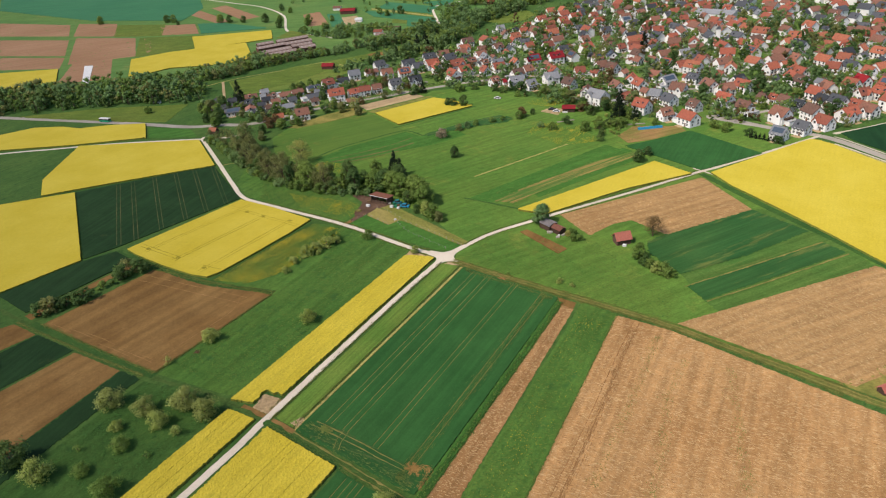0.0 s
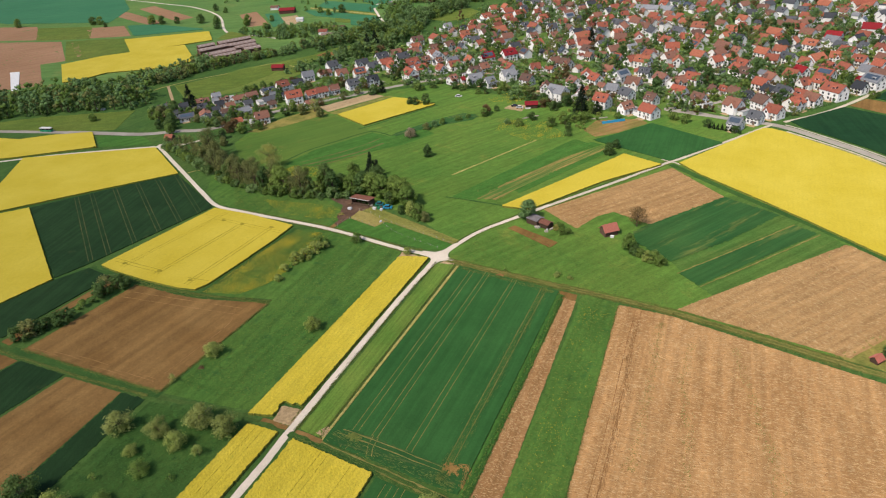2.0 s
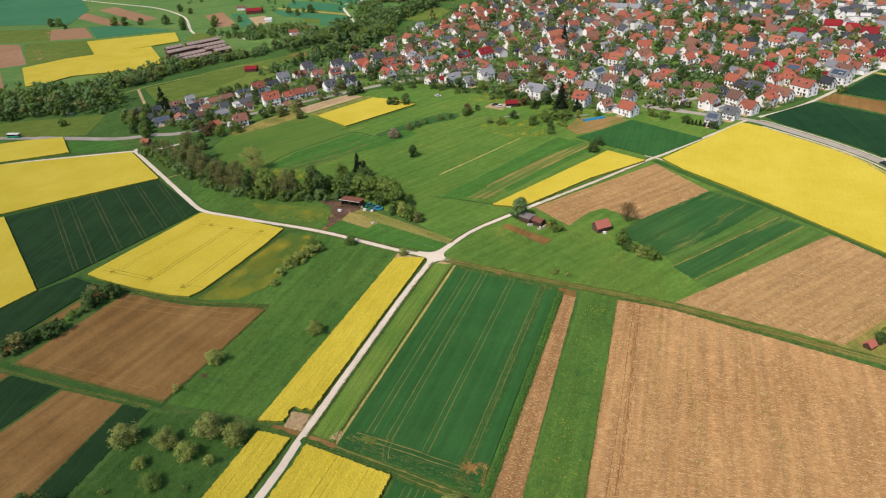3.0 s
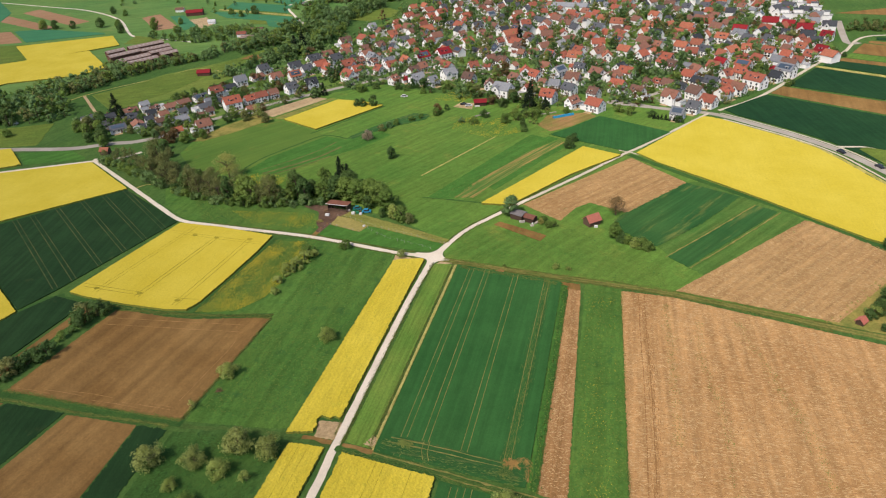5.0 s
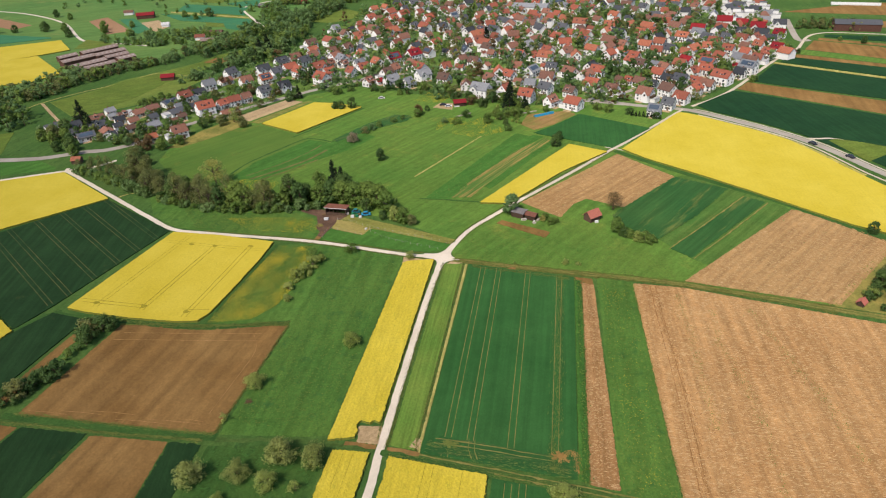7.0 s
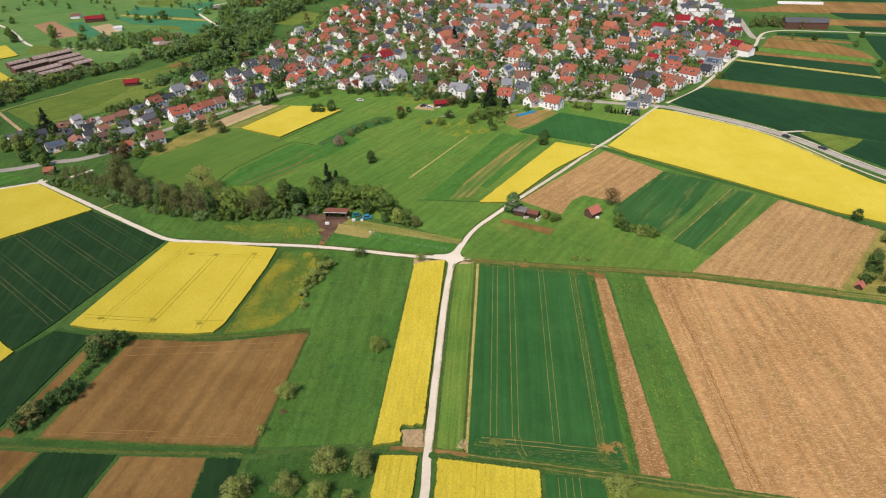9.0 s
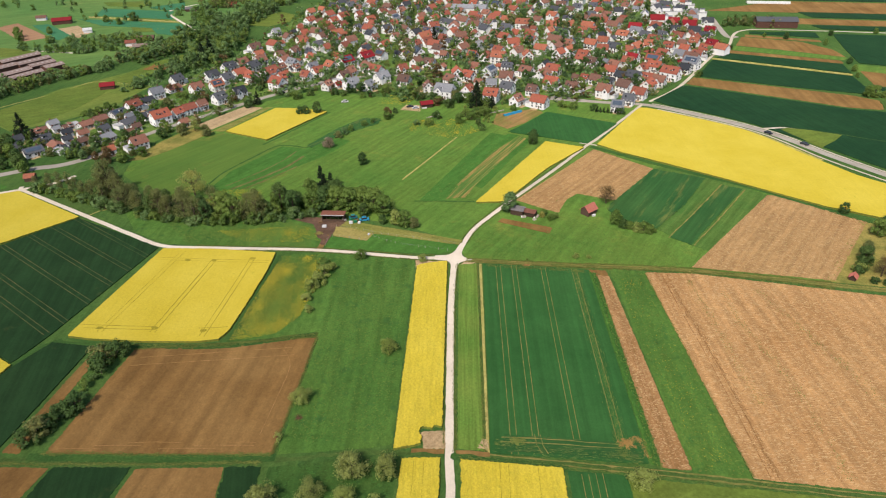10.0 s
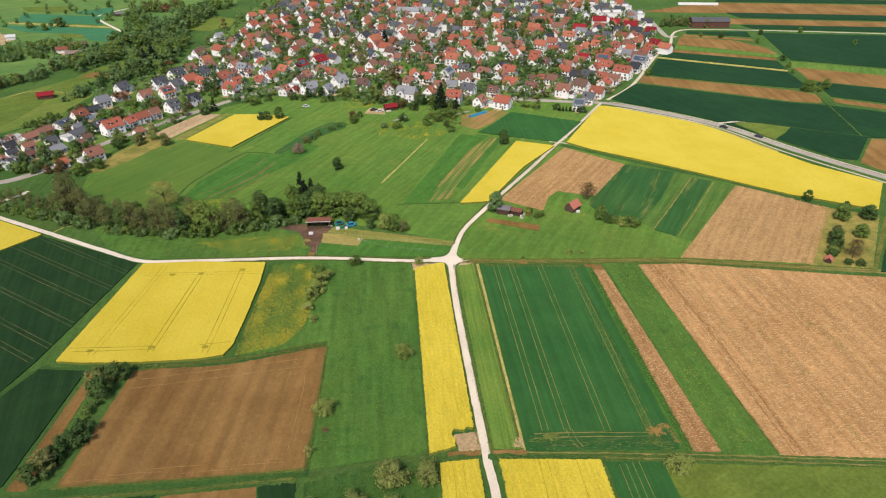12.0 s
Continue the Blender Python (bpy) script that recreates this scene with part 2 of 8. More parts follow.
GLASS = varied("window_glass", (0.02, 0.025, 0.03), (0.05, 0.06, 0.07), 0.08, 1.0, spec=0.8)
FRAME = varied("white_frame", (0.75, 0.75, 0.73), (0.8, 0.8, 0.78), 0.6, 2.0)
BRICK = varied("chimney_brick", (0.22, 0.1, 0.07), (0.3, 0.16, 0.1), 0.9, 4.0)
TIMBER = varied("weathered_timber", (0.07, 0.045, 0.03), (0.13, 0.085, 0.06), 0.9, 3.0, bump=0.4)
DOOR_WOOD = varied("door_wood", (0.12, 0.06, 0.03), (0.25, 0.2, 0.16), 0.7, 3.0)
STEEL = varied("grey_steel", (0.35, 0.36, 0.37), (0.45, 0.46, 0.47), 0.45, 2.0, 0.5)
RUBBER = varied("tyre_rubber", (0.02, 0.02, 0.02), (0.03, 0.03, 0.03), 0.9, 4.0)


# ---- building helpers ----
class Build:
    """Gathers boxes and faces of one mesh."""

    def __init__(self):
        self.v, self.f, self.m = [], [], []

    def face(self, pts, mi=0):
        n = len(self.v)
        self.v += [tuple(p) for p in pts]
        self.f.append(tuple(range(n, n + len(pts))))
        self.m.append(mi)

    def box(self, x0, y0, z0, x1, y1, z1, mi=0):
        c = [(x, y, z) for z in (z0, z1) for x, y in ((x0, y0), (x1, y0), (x1, y1), (x0, y1))]
        n = len(self.v)
        self.v += c
        for q in ((3, 2, 1, 0), (4, 5, 6, 7), (0, 1, 5, 4), (1, 2, 6, 5), (2, 3, 7, 6), (3, 0, 4, 7)):
            self.f.append(tuple(n + i for i in q))
            self.m.append(mi)

    def slab(self, a, b, c, d, thick, mi=0):
        """A sheet through four corners, given thickness downwards along its normal."""
        a, b, c, d = (Vector(p) for p in (a, b, c, d))
        n = (b - a).cross(d - a).normalized() * -thick
        lo = [p + n for p in (a, b, c, d)]
        k = len(self.v)
        self.v += [tuple(p) for p in (a, b, c, d, *lo)]
        for q in ((0, 1, 2, 3), (7, 6, 5, 4), (0, 4, 5, 1), (1, 5, 6, 2), (2, 6, 7, 3), (3, 7, 4, 0)):
            self.f.append(tuple(k + i for i in q))
            self.m.append(mi)

    def tube(self, a, b, ra, rb, n=7, mi=0):
        a, b = Vector(a), Vector(b)
        z = (b - a).normalized()
        x = z.orthogonal().normalized()
        y = z.cross(x)
        k = len(self.v)
        for p, r in ((a, ra), (b, rb)):
            self.v += [tuple(p + (x * math.cos(i * math.tau / n) + y * math.sin(i * math.tau / n)) * r) for i in range(n)]
        for i in range(n):
            self.f.append((k + i, k + (i + 1) % n, k + n + (i + 1) % n, k + n + i))
            self.m.append(mi)
        self.f += [tuple(k + i for i in reversed(range(n))), tuple(k + n + i for i in range(n))]
        self.m += [mi, mi]

    def mesh(self, name, *mats):
        me = bpy.data.meshes.new(name)
        me.from_pydata(self.v, [], self.f)
        for m in mats:
            me.materials.append(m)
        me.polygons.foreach_set("material_index", self.m)
        me.update()
        return me


def part(name, mesh, parent, m=None, label=""):
    """One mesh object under a thing or a part."""
    ob = new(name, mesh)
    ob.parent = parent
    if m is not None:
        ob.matrix_basis = m
    return tagged(ob, label)


def inside(poly, x, y):
    """Which of the points lie in the polygon."""
    hit = np.zeros(x.shape, bool)
    for (x0, y0), (x1, y1) in zip(poly, poly[1:] + poly[:1]):
        if y0 != y1:
            hit ^= ((y0 > y) != (y1 > y)) & (x < (x1 - x0) * (y - y0) / (y1 - y0) + x0)
    return hit


def field(name, poly, mats, label, turn=97.0, cell=0.6, height=0.3, uneven=0.15, ragged=0.3, tram=(), kind="stuff", gauge=1.7, ends=(0, 0), rut=0.15):
    """A crop or a bare field: a canopy of small facets inside the polygon, along rows that run at turn degrees, with wheel tracks sunk into it."""
    rng = np.random.default_rng(abs(int(sum(x * 7 + y * 3 for x, y in poly))))
    c, s = math.cos(radians(turn)), math.sin(radians(turn))
    uv = [(x * c + y * s, -x * s + y * c) for x, y in poly]
    us = np.arange(min(u for u, _ in uv) - cell, max(u for u, _ in uv) + cell, cell)
    v0, v1 = min(v for _, v in uv) - cell, max(v for _, v in uv) + cell
    vs = list(np.arange(v0, v1, cell))
    low = []
    for t in tram:
        for w in (t - gauge / 2, t + gauge / 2):
            vs = [v for v in vs if abs(v - w) > 0.42] + [w - 0.3, w - rut, w + rut, w + 0.3]
            low += [w - rut, w + rut]
    vs = np.array(sorted(vs))
    sunk = np.array([any(abs(v - l) < 1e-6 for l in low) for v in vs])
    U, V = np.meshgrid(us, vs, indexing="ij")
    cu, cv = (U[:-1, :-1] + U[1:, 1:]) / 2, (V[:-1, :-1] + V[1:, 1:]) / 2
    wob = rng.normal(0, min(ragged, 0.3 * cell), (2, *cu.shape))
    ok = inside(uv, cu + wob[0], cv + wob[1])
    Z = height * (1 + uneven * rng.normal(0, 1, U.shape).clip(-2, 2))
    mid = np.zeros(U.shape, bool)
    if tram:
        keep = (U > us[0] + cell + ends[0]) & (U < us[-1] - cell - ends[1])
        mid = sunk[None, :] & keep
        Z[mid] = 0.8 * height
    count = np.zeros(U.shape)
    for a in (0, 1):
        for b in (0, 1):
            count[a : a + ok.shape[0], b : b + ok.shape[1]] += ok
    rim = (count < 4) & (count > 0)
    U = U + np.where(count > 0, rng.normal(0, cell * 0.15, U.shape), 0)
    jig = rng.normal(0, cell * 0.15, V.shape)
    jig[:, sunk] = 0
    V = V + jig
    bu, bv = U[rim], V[rim]
    best, nu, nv = np.full(bu.shape, 1e9), bu.copy(), bv.copy()
    for (u0, v0_), (u1, v1_) in zip(uv, uv[1:] + uv[:1]):
        du, dv = u1 - u0, v1_ - v0_
        k = (((bu - u0) * du + (bv - v0_) * dv) / (du * du + dv * dv)).clip(0, 1)
        eu, ev = u0 + k * du, v0_ + k * dv
        d = np.hypot(bu - eu, bv - ev)
        near = d < best
        best[near], nu[near], nv[near] = d[near], eu[near], ev[near]
    close = best < 1.6 * cell
    U[rim] = np.where(close, nu, bu) + rng.normal(0, 0.35 * ragged, bu.shape)
    V[rim] = np.where(close, nv, bv) + rng.normal(0, 0.35 * ragged, bv.shape)
    number = -np.ones(U.shape, int)
    used = count > 0
    number[used] = np.arange(used.sum())
    verts = np.stack([U * c - V * s, U * s + V * c, Z], -1)[used]
    quads = np.stack([number[:-1, :-1], number[1:, :-1], number[1:, 1:], number[:-1, 1:]], -1)[ok]
    tm = (mid[:-1, :-1] & mid[:-1, 1:] & mid[1:, 1:])[ok].astype(int)
    pairs = np.concatenate([quads[:, [0, 1]], quads[:, [1, 2]], quads[:, [2, 3]], quads[:, [3, 0]]])
    _, first, times = np.unique(np.sort(pairs, 1), axis=0, return_index=True, return_counts=True)
    open_edges = pairs[first[times == 1]]
    foot = np.unique(open_edges)
    below = np.zeros(len(verts), int)
    below[foot] = len(verts) + np.arange(len(foot))
    feet = verts[foot].copy()
    feet[:, 2] = -0.01
    skirt = np.stack([open_edges[:, 1], open_edges[:, 0], below[open_edges[:, 0]], below[open_edges[:, 1]]], 1)
    verts, quads = np.concatenate([verts, feet]), np.concatenate([quads, skirt])
    tm = np.concatenate([tm, np.full(len(skirt), len(mats) - 1 if len(mats) > 2 else 0)])
    me = bpy.data.meshes.new(name)
    me.from_pydata(verts.tolist(), [], quads.tolist())
    for m in mats:
        me.materials.append(m)
    if len(mats) > 1:
        me.polygons.foreach_set("material_index", tm)
    me.update()
    return tagged(new(name, me), label, "field", kind=kind)


def smooth_line(pts, step=2.0):
    """Points along a Catmull-Rom curve."""
    out = []
    q = [pts[0], *pts, pts[-1]]
    for i in range(1, len(q) - 2):
        p0, p1, p2, p3 = (np.array(p, float) for p in q[i - 1 : i + 3])
        n = max(1, int(np.linalg.norm(p2 - p1) / step))
        for k in range(n):
            t = k / n
            out.append(0.5 * (2 * p1 + (p2 - p0) * t + (2 * p0 - 5 * p1 + 4 * p2 - p3) * t * t + (3 * p1 - p0 - 3 * p2 + p3) * t ** 3))
    return np.array(out + [np.array(pts[-1], float)])


def lane(name, width, pts, mat, label, z=0.05, ragged=0.05, category="road"):
    """A road with a slight crown and uneven edges."""
    line = smooth_line(pts)
    d = np.gradient(line, axis=0)
    n = np.stack([-d[:, 1], d[:, 0]], 1) / np.linalg.norm(d, axis=1)[:, None]
    rng = np.random.default_rng(len(line))
    offs = np.array([-0.5, -0.49, -0.25, 0, 0.25, 0.49, 0.5]) * width
    high = np.array([-0.02, z - 0.03, z - 0.01, z, z - 0.01, z - 0.03, -0.02])
    verts, faces = [], []
    for i, (p, m) in enumerate(zip(line, n)):
        jag = rng.normal(0, ragged, 2)
        for k, (o, h) in enumerate(zip(offs, high)):
            o += jag[0] if k < 2 else jag[1] if k > 4 else 0
            verts.append((p[0] + m[0] * o, p[1] + m[1] * o, h))
        if i:
            a, b = (i - 1) * 7, i * 7
            faces += [(a + k, b + k, b + k + 1, a + k + 1) for k in range(6)]
    me = bpy.data.meshes.new(name)
    me.from_pydata(verts, [], [f[::-1] for f in faces])
    me.materials.append(mat)
    me.update()
    return tagged(new(name, me), label, category, kind="structure")


# ---- the ground and its fields ----
gb = Build()
gb.face([(-4500, -4500, 0), (4500, -4500, 0), (4500, 4500, 0), (-4500, 4500, 0)])
tagged(new("ground", gb.mesh("ground", MEADOW)), "rolled out green meadow land between fields", "ground", kind="structure")
RAPE_LABEL = "oilseed rape in full yellow bloom"
rape = dict(height=0.85, uneven=0.016, ragged=0.22, rut=0.07)
patchy = dict(height=0.85, uneven=0.05, ragged=0.35, rut=0.07)
field("rape_field", [(-116.0, -9.0), (-94.7, -7.1), (-69.7, -7.2), (-68.2, -20.9), (-67.4, -40.2), (-67.2, -56.5), (-68.8, -61.2), (-75.4, -63.2), (-93.0, -65.2), (-111.2, -66.0), (-119.2, -65.4), (-118.0, -43.9)], (RAPE, RAPE_TRACK, RAPE_STEM), RAPE_LABEL + " with wheel tracks, beside the lane", 90, 0.5, **rape)
field("rape_field", [(-12.8, -10.5), (-10.5, -8.6), (-2.0, -5.7), (8.4, -89.6), (6.6, -89.2), (5.9, -90.4), (2.9, -90.2), (2.4, -92.2), (3.6, -93.6), (3.4, -96.6), (-3.0, -98.6)], (RAPE_PATCHY, RAPE_TRACK, RAPE_STEM), RAPE_LABEL + ", narrow strip along the lane", 97, 0.4, **patchy)
field("rape_field", [(-0.3, -101.7), (9.5, -100.2), (16.3, -160.0), (6.0, -160.0)], (RAPE_PATCHY, RAPE_TRACK, RAPE_STEM), RAPE_LABEL + ", strip with sparse rows", 97, 0.4, **patchy)
field("rape_field", [(14.8, -100.1), (40.5, -99.6), (48.0, -160.0), (22.4, -160.0)], (RAPE_PATCHY, RAPE_TRACK, RAPE_STEM), RAPE_LABEL + " at the track corner", 97, 0.4, **patchy)
field("rape_field", [(-216.9, -57.8), (-239.5, -47.0), (-276.8, -8.4), (-213.1, 33.8), (-167.2, 12.5), (-196.7, -28.1)], (RAPE, RAPE_TRACK, RAPE_STEM), RAPE_LABEL + " below the lane junction", 60, 0.9, **rape)
field("rape_field", [(-321.1, -38.4), (-354.9, -25.4), (-347.5, -4.9), (-329.6, 5.9), (-313.5, 9.6), (-299.1, 23.6), (-278.2, 36.8), (-250.1, 20.6), (-282.6, -9.1)], (RAPE, RAPE_TRACK, RAPE_STEM), RAPE_LABEL + " beside the valley road", 45, 1.2, **rape)
field("rape_field", [(-234.3, -86.5), (-204.2, -46.4), (-127.7, -81.0), (-131.1, -110.9), (-135.1, -121.3), (-200.0, -150.0)], (RAPE, RAPE_TRACK, RAPE_STEM), RAPE_LABEL + " beside dark wheat", 60, 0.7, **rape)
field("rape_field", [(-420.0, 104.6), (-483.8, 143.4), (-472.8, 177.4), (-427.7, 234.0), (-363.4, 191.8), (-368.4, 167.0), (-409.9, 137.8), (-411.9, 117.2)], (RAPE, RAPE_TRACK, RAPE_STEM), RAPE_LABEL + " beyond the wooded brook", 50, 2.0, **rape)
field("rape_field", [(-518.5, 233.3), (-452.7, 286.6), (-414.1, 256.3), (-456.3, 194.9)], (RAPE, RAPE_TRACK, RAPE_STEM), RAPE_LABEL + " behind the farm sheds", 50, 2.0, **rape)
field("rape_field", [(-594.3, 39.9), (-522.1, 92.3), (-459.9, 61.2), (-522.1, 14.6)], (RAPE, RAPE_TRACK, RAPE_STEM), RAPE_LABEL + " far beyond the trees", 50, 2.0, **rape)
field("rape_field", [(-147.1, 118.3), (-132.9, 159.8), (-118.2, 160.3), (-98.3, 156.4), (-118.4, 108.0)], (RAPE, RAPE_TRACK, RAPE_STEM), RAPE_LABEL + ", small plot near the houses", 70, 0.8, **rape)
field("rape_field", [(3.6, 44.2), (33.5, 119.4), (53.4, 113.0), (34.4, 84.0), (16.4, 46.2)], (RAPE, RAPE_TRACK, RAPE_STEM), RAPE_LABEL + ", wedge beside the curving lane", 65, 0.7, **rape)
field("rape_field", [(60.4, 117.9), (85.5, 173.0), (88.5, 178.6), (93.0, 178.4), (100.8, 174.2), (115.0, 164.6), (128.7, 155.6), (141.3, 145.4), (151.8, 130.9), (161.0, 115.2), (169.8, 101.8), (178.0, 89.7), (201.0, 68.8), (184.4, 41.2), (163.8, 51.0), (153.2, 55.4), (132.7, 69.2), (116.2, 80.6), (93.0, 95.4), (72.4, 107.7)], (RAPE, RAPE_TRACK, RAPE_STEM), RAPE_LABEL + ", large field below the main road", -32, 0.8, **rape)

wheat = dict(height=0.32, uneven=0.04, ragged=0.2)
field("wheat_field", [(11.6, -5.3), (50.7, -5.6), (62.2, -95.2), (22.1, -96.6)], (WHEAT, TRACK_SOIL), "dark green young wheat with pale wheel tracks", 97.0, 0.45, tram=(-16.5, -22.4, -33.1, -44.4), ends=(3.0, 0.5), rut=0.085, **wheat)
field("weedy_plot", [(63.0, 50.8), (66.0, 37.4), (79.2, 29.4), (91.0, 17.2), (97.0, 13.6), (132.0, 66.0), (119.0, 76.6), (108.6, 82.0), (91.0, 92.4), (85.8, 90.0)], (WEEDY_CROP,), "dark weedy grass between the crop strips", 61, 0.8, height=0.06, uneven=0.2, ragged=0.6)
field("wheat_field", [(60.6, 45.2), (63.4, 51.2), (85.8, 89.4), (91.3, 87.6), (108.2, 81.2), (94.0, 52.0), (79.4, 29.0), (64.7, 37.4)], (WHEAT_STREAKY,), "dark green streaky young wheat beside stubble", 62, 0.6, height=0.18, uneven=0.06, ragged=0.8)
field("wheat_field", [(84.0, 22.5), (115.0, 74.6), (122.6, 70.6), (91.4, 17.6)], (WHEAT_STREAKY,), "narrow strip of dark green wheat", 60, 0.6, height=0.18, uneven=0.06, ragged=0.5)
field("wheat_field", [(-68.8, -112.9), (-89.2, -115.4), (-91.0, -160.0), (-70.0, -160.0)], (WHEAT_DULL,), "dark green wheat between ploughed plots", 92, 0.5, height=0.14, uneven=0.1, ragged=0.4)
field("wheat_field", [(-44.5, -109.6), (-35.6, -108.2), (-27.0, -157.0), (-35.4, -157.0)], (WHEAT_DULL,), "dark green strip beside ploughed soil", 92, 0.5, height=0.14, uneven=0.1, ragged=0.6)
field("wheat_field", [(-204.8, -45.9), (-168.8, 12.6), (-118.9, -7.7), (-125.7, -65.3), (-128.7, -79.6)], (WHEAT_DULL, TRACK_DIM), "dark green wheat with slanting wheel tracks", -28.6, 0.7, tram=(-117.8, -110.8, -100.1, -89.4, -79.9, -70.4), ends=(0, 5.0), **wheat)
field("wheat_field", [(-122.5, -68.6), (-108.0, -69.0), (-107.5, -111.5), (-133.0, -112.0), (-130.0, -88.5)], (WHEAT_DULL,), "dark green wheat beside the hedge", 90, 0.7, **wheat)
field("wheat_field", [(12.6, 133.0), (21.8, 147.0), (33.4, 168.0), (73.4, 151.6), (55.6, 119.6)], (WHEAT,), "dark green wheat below the village", 60, 0.9, **wheat)
field("wheat_field", [(98.8, 194.4), (121.5, 227.0), (134, 221.8), (180, 201.4), (210, 187.0), (228, 183.6), (262, 168), (300.0, 146.0), (264.0, 118.0), (242.0, 127.5), (225.5, 129.0), (204.0, 97.0), (195.0, 99.5), (170.2, 132.0), (148.5, 157.0), (134.0, 168.2), (119.5, 178.0), (106.0, 186.4)], (WHEAT_DARK_SHADED,), "broad dark green field beside the main road", -25, 1.5, **wheat)
field("wheat_field", [(134.5, 249.5), (152.5, 292.2), (235.2, 256.6), (233.8, 216), (188, 229.2), (140, 246.4)], (WHEAT_DARK_SHADED,), "dark green field strip by the village lane", -25, 1.5, **wheat)
field("wheat_field", [(165.5, 312.3), (239.3, 286.2), (237.3, 262.8), (157, 298.6)], (WHEAT_DARK_SHADED,), "dark green field strip by the village lane", -25, 1.5, **wheat)
field("wheat_field", [(263.4, 378.4), (324.3, 372.2), (420, 362.0), (372, 244.0), (309.5, 267.7), (251.5, 289.5), (255.5, 326.7)], (WHEAT_DARK_SHADED,), "dark green field by the far road", -25, 2.0, **wheat)
field("wheat_field", [(242.2, 232.6), (284, 216.0), (330, 192), (318, 164), (266.6, 188.1), (239.6, 200.8)], (WHEAT_DARK_SHADED,), "dark green field strip", -25, 2.0, **wheat)
for poly in (
    [(199.9, 384.0), (251.4, 382.7), (249.3, 364.2), (198.0, 376.6)],
    [(262.0, 396.0), (430.0, 374.0), (450.0, 396.0), (256.0, 411.0)],
    [(268.0, 442.0), (432.0, 424.0), (470.0, 446.0), (262.0, 466.0)],
    [(270.0, 524.0), (490.0, 506.0), (500.0, 526.0), (280.0, 545.0)],
):
    field("wheat_field", poly, (WHEAT_DARK_SHADED,), "dark green field strip beyond the village", -25, 2.5, **wheat)
# Distant wheat, whose pale blue-green is painted haze.
far_haze_wheat = dict(height=0.3, uneven=0.1, ragged=0.8)
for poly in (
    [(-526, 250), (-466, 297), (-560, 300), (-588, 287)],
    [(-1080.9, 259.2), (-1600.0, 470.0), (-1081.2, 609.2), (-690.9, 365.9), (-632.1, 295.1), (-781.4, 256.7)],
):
    field("wheat_field", poly, (FAR_HAZE_WHEAT,), "distant wheat field, blue-green from painted haze", 30, 5.0, **far_haze_wheat)

stubble = dict(height=0.08, uneven=0.4, ragged=0.3, kind="structure")
field("stubble_field", [(53.9, -8.4), (58.0, -8.7), (72.4, -95.7), (65.2, -95.9)], (STUBBLE_STRIP,), "narrow strip of tan stubble soil", 98, 0.5, **stubble)
field("stubble_field", [(71.1, -4.6), (88.0, -3.6), (135.0, -9.0), (260.0, -22.0), (260.0, -98.0), (86.9, -96.4)], (STUBBLE,), "broad tan stubble field with straw streaks", 99, 0.6, **stubble)
field("stubble_field", [(88.6, 0.8), (132.5, 66.6), (153.5, 52.7), (165.1, 44.1), (137.3, -2.6)], (STUBBLE_PALE,), "tan stubble field beside yellow rape", 57, 0.7, **stubble)
field("stubble_field", [(21.2, 49.4), (58.5, 112.2), (85.9, 89.9), (64.8, 53.6), (48.6, 58.9), (43.6, 52.2), (39.9, 39.0)], (STUBBLE_PALE,), "tan stubble field beside the lane", 60, 0.8, **stubble)
field("stubble_field", [(-170.0, 127.2), (-157.3, 121.8), (-141.6, 161.4), (-154.1, 163.5)], (BARE,), "pale tan plot by the village street", 70, 1.0, **stubble)
plough = dict(height=0.06, uneven=0.3, ragged=0.3, kind="structure")
field("ploughed_field", [(-93.7, -68.5), (-37.6, -55.7), (-34.1, -104.2), (-94.2, -111.4)], (SOIL,), "reddish brown ploughed soil with faint furrows", 88, 0.6, **plough)
field("ploughed_field", [(-67.5, -113.1), (-45.0, -109.7), (-36.0, -157.0), (-68.6, -160.0)], (SOIL,), "reddish brown ploughed soil by the orchard", 92, 0.6, **plough)
field("ploughed_field", [(-106.4, -69.5), (-103.3, -70.7), (-101.1, -112.4), (-106.0, -112.6)], (SOIL,), "narrow brown strip beside the hedge", 92, 0.6, **plough)
field("ploughed_field", [(-104.0, -117.2), (-90.0, -115.7), (-91.4, -128.0), (-108.0, -128.0)], (SOIL,), "small brown ploughed plot", 92, 0.8, **plough)
field("ploughed_field", [(3.0, 145.6), (4.2, 163.0), (25.4, 172.4), (31.6, 167.4), (20.8, 147.4), (12.0, 138.0)], (ALLOTMENT,), "brown allotment soil below the houses", 60, 1.0, **plough)
field("ploughed_field", [(14.8, 28.4), (16.4, 31.4), (37.6, 25.6), (36.2, 20.6)], (SOIL,), "small reddish vegetable bed", 165, 0.4, height=0.16, uneven=0.15, ragged=0.2, kind="structure")
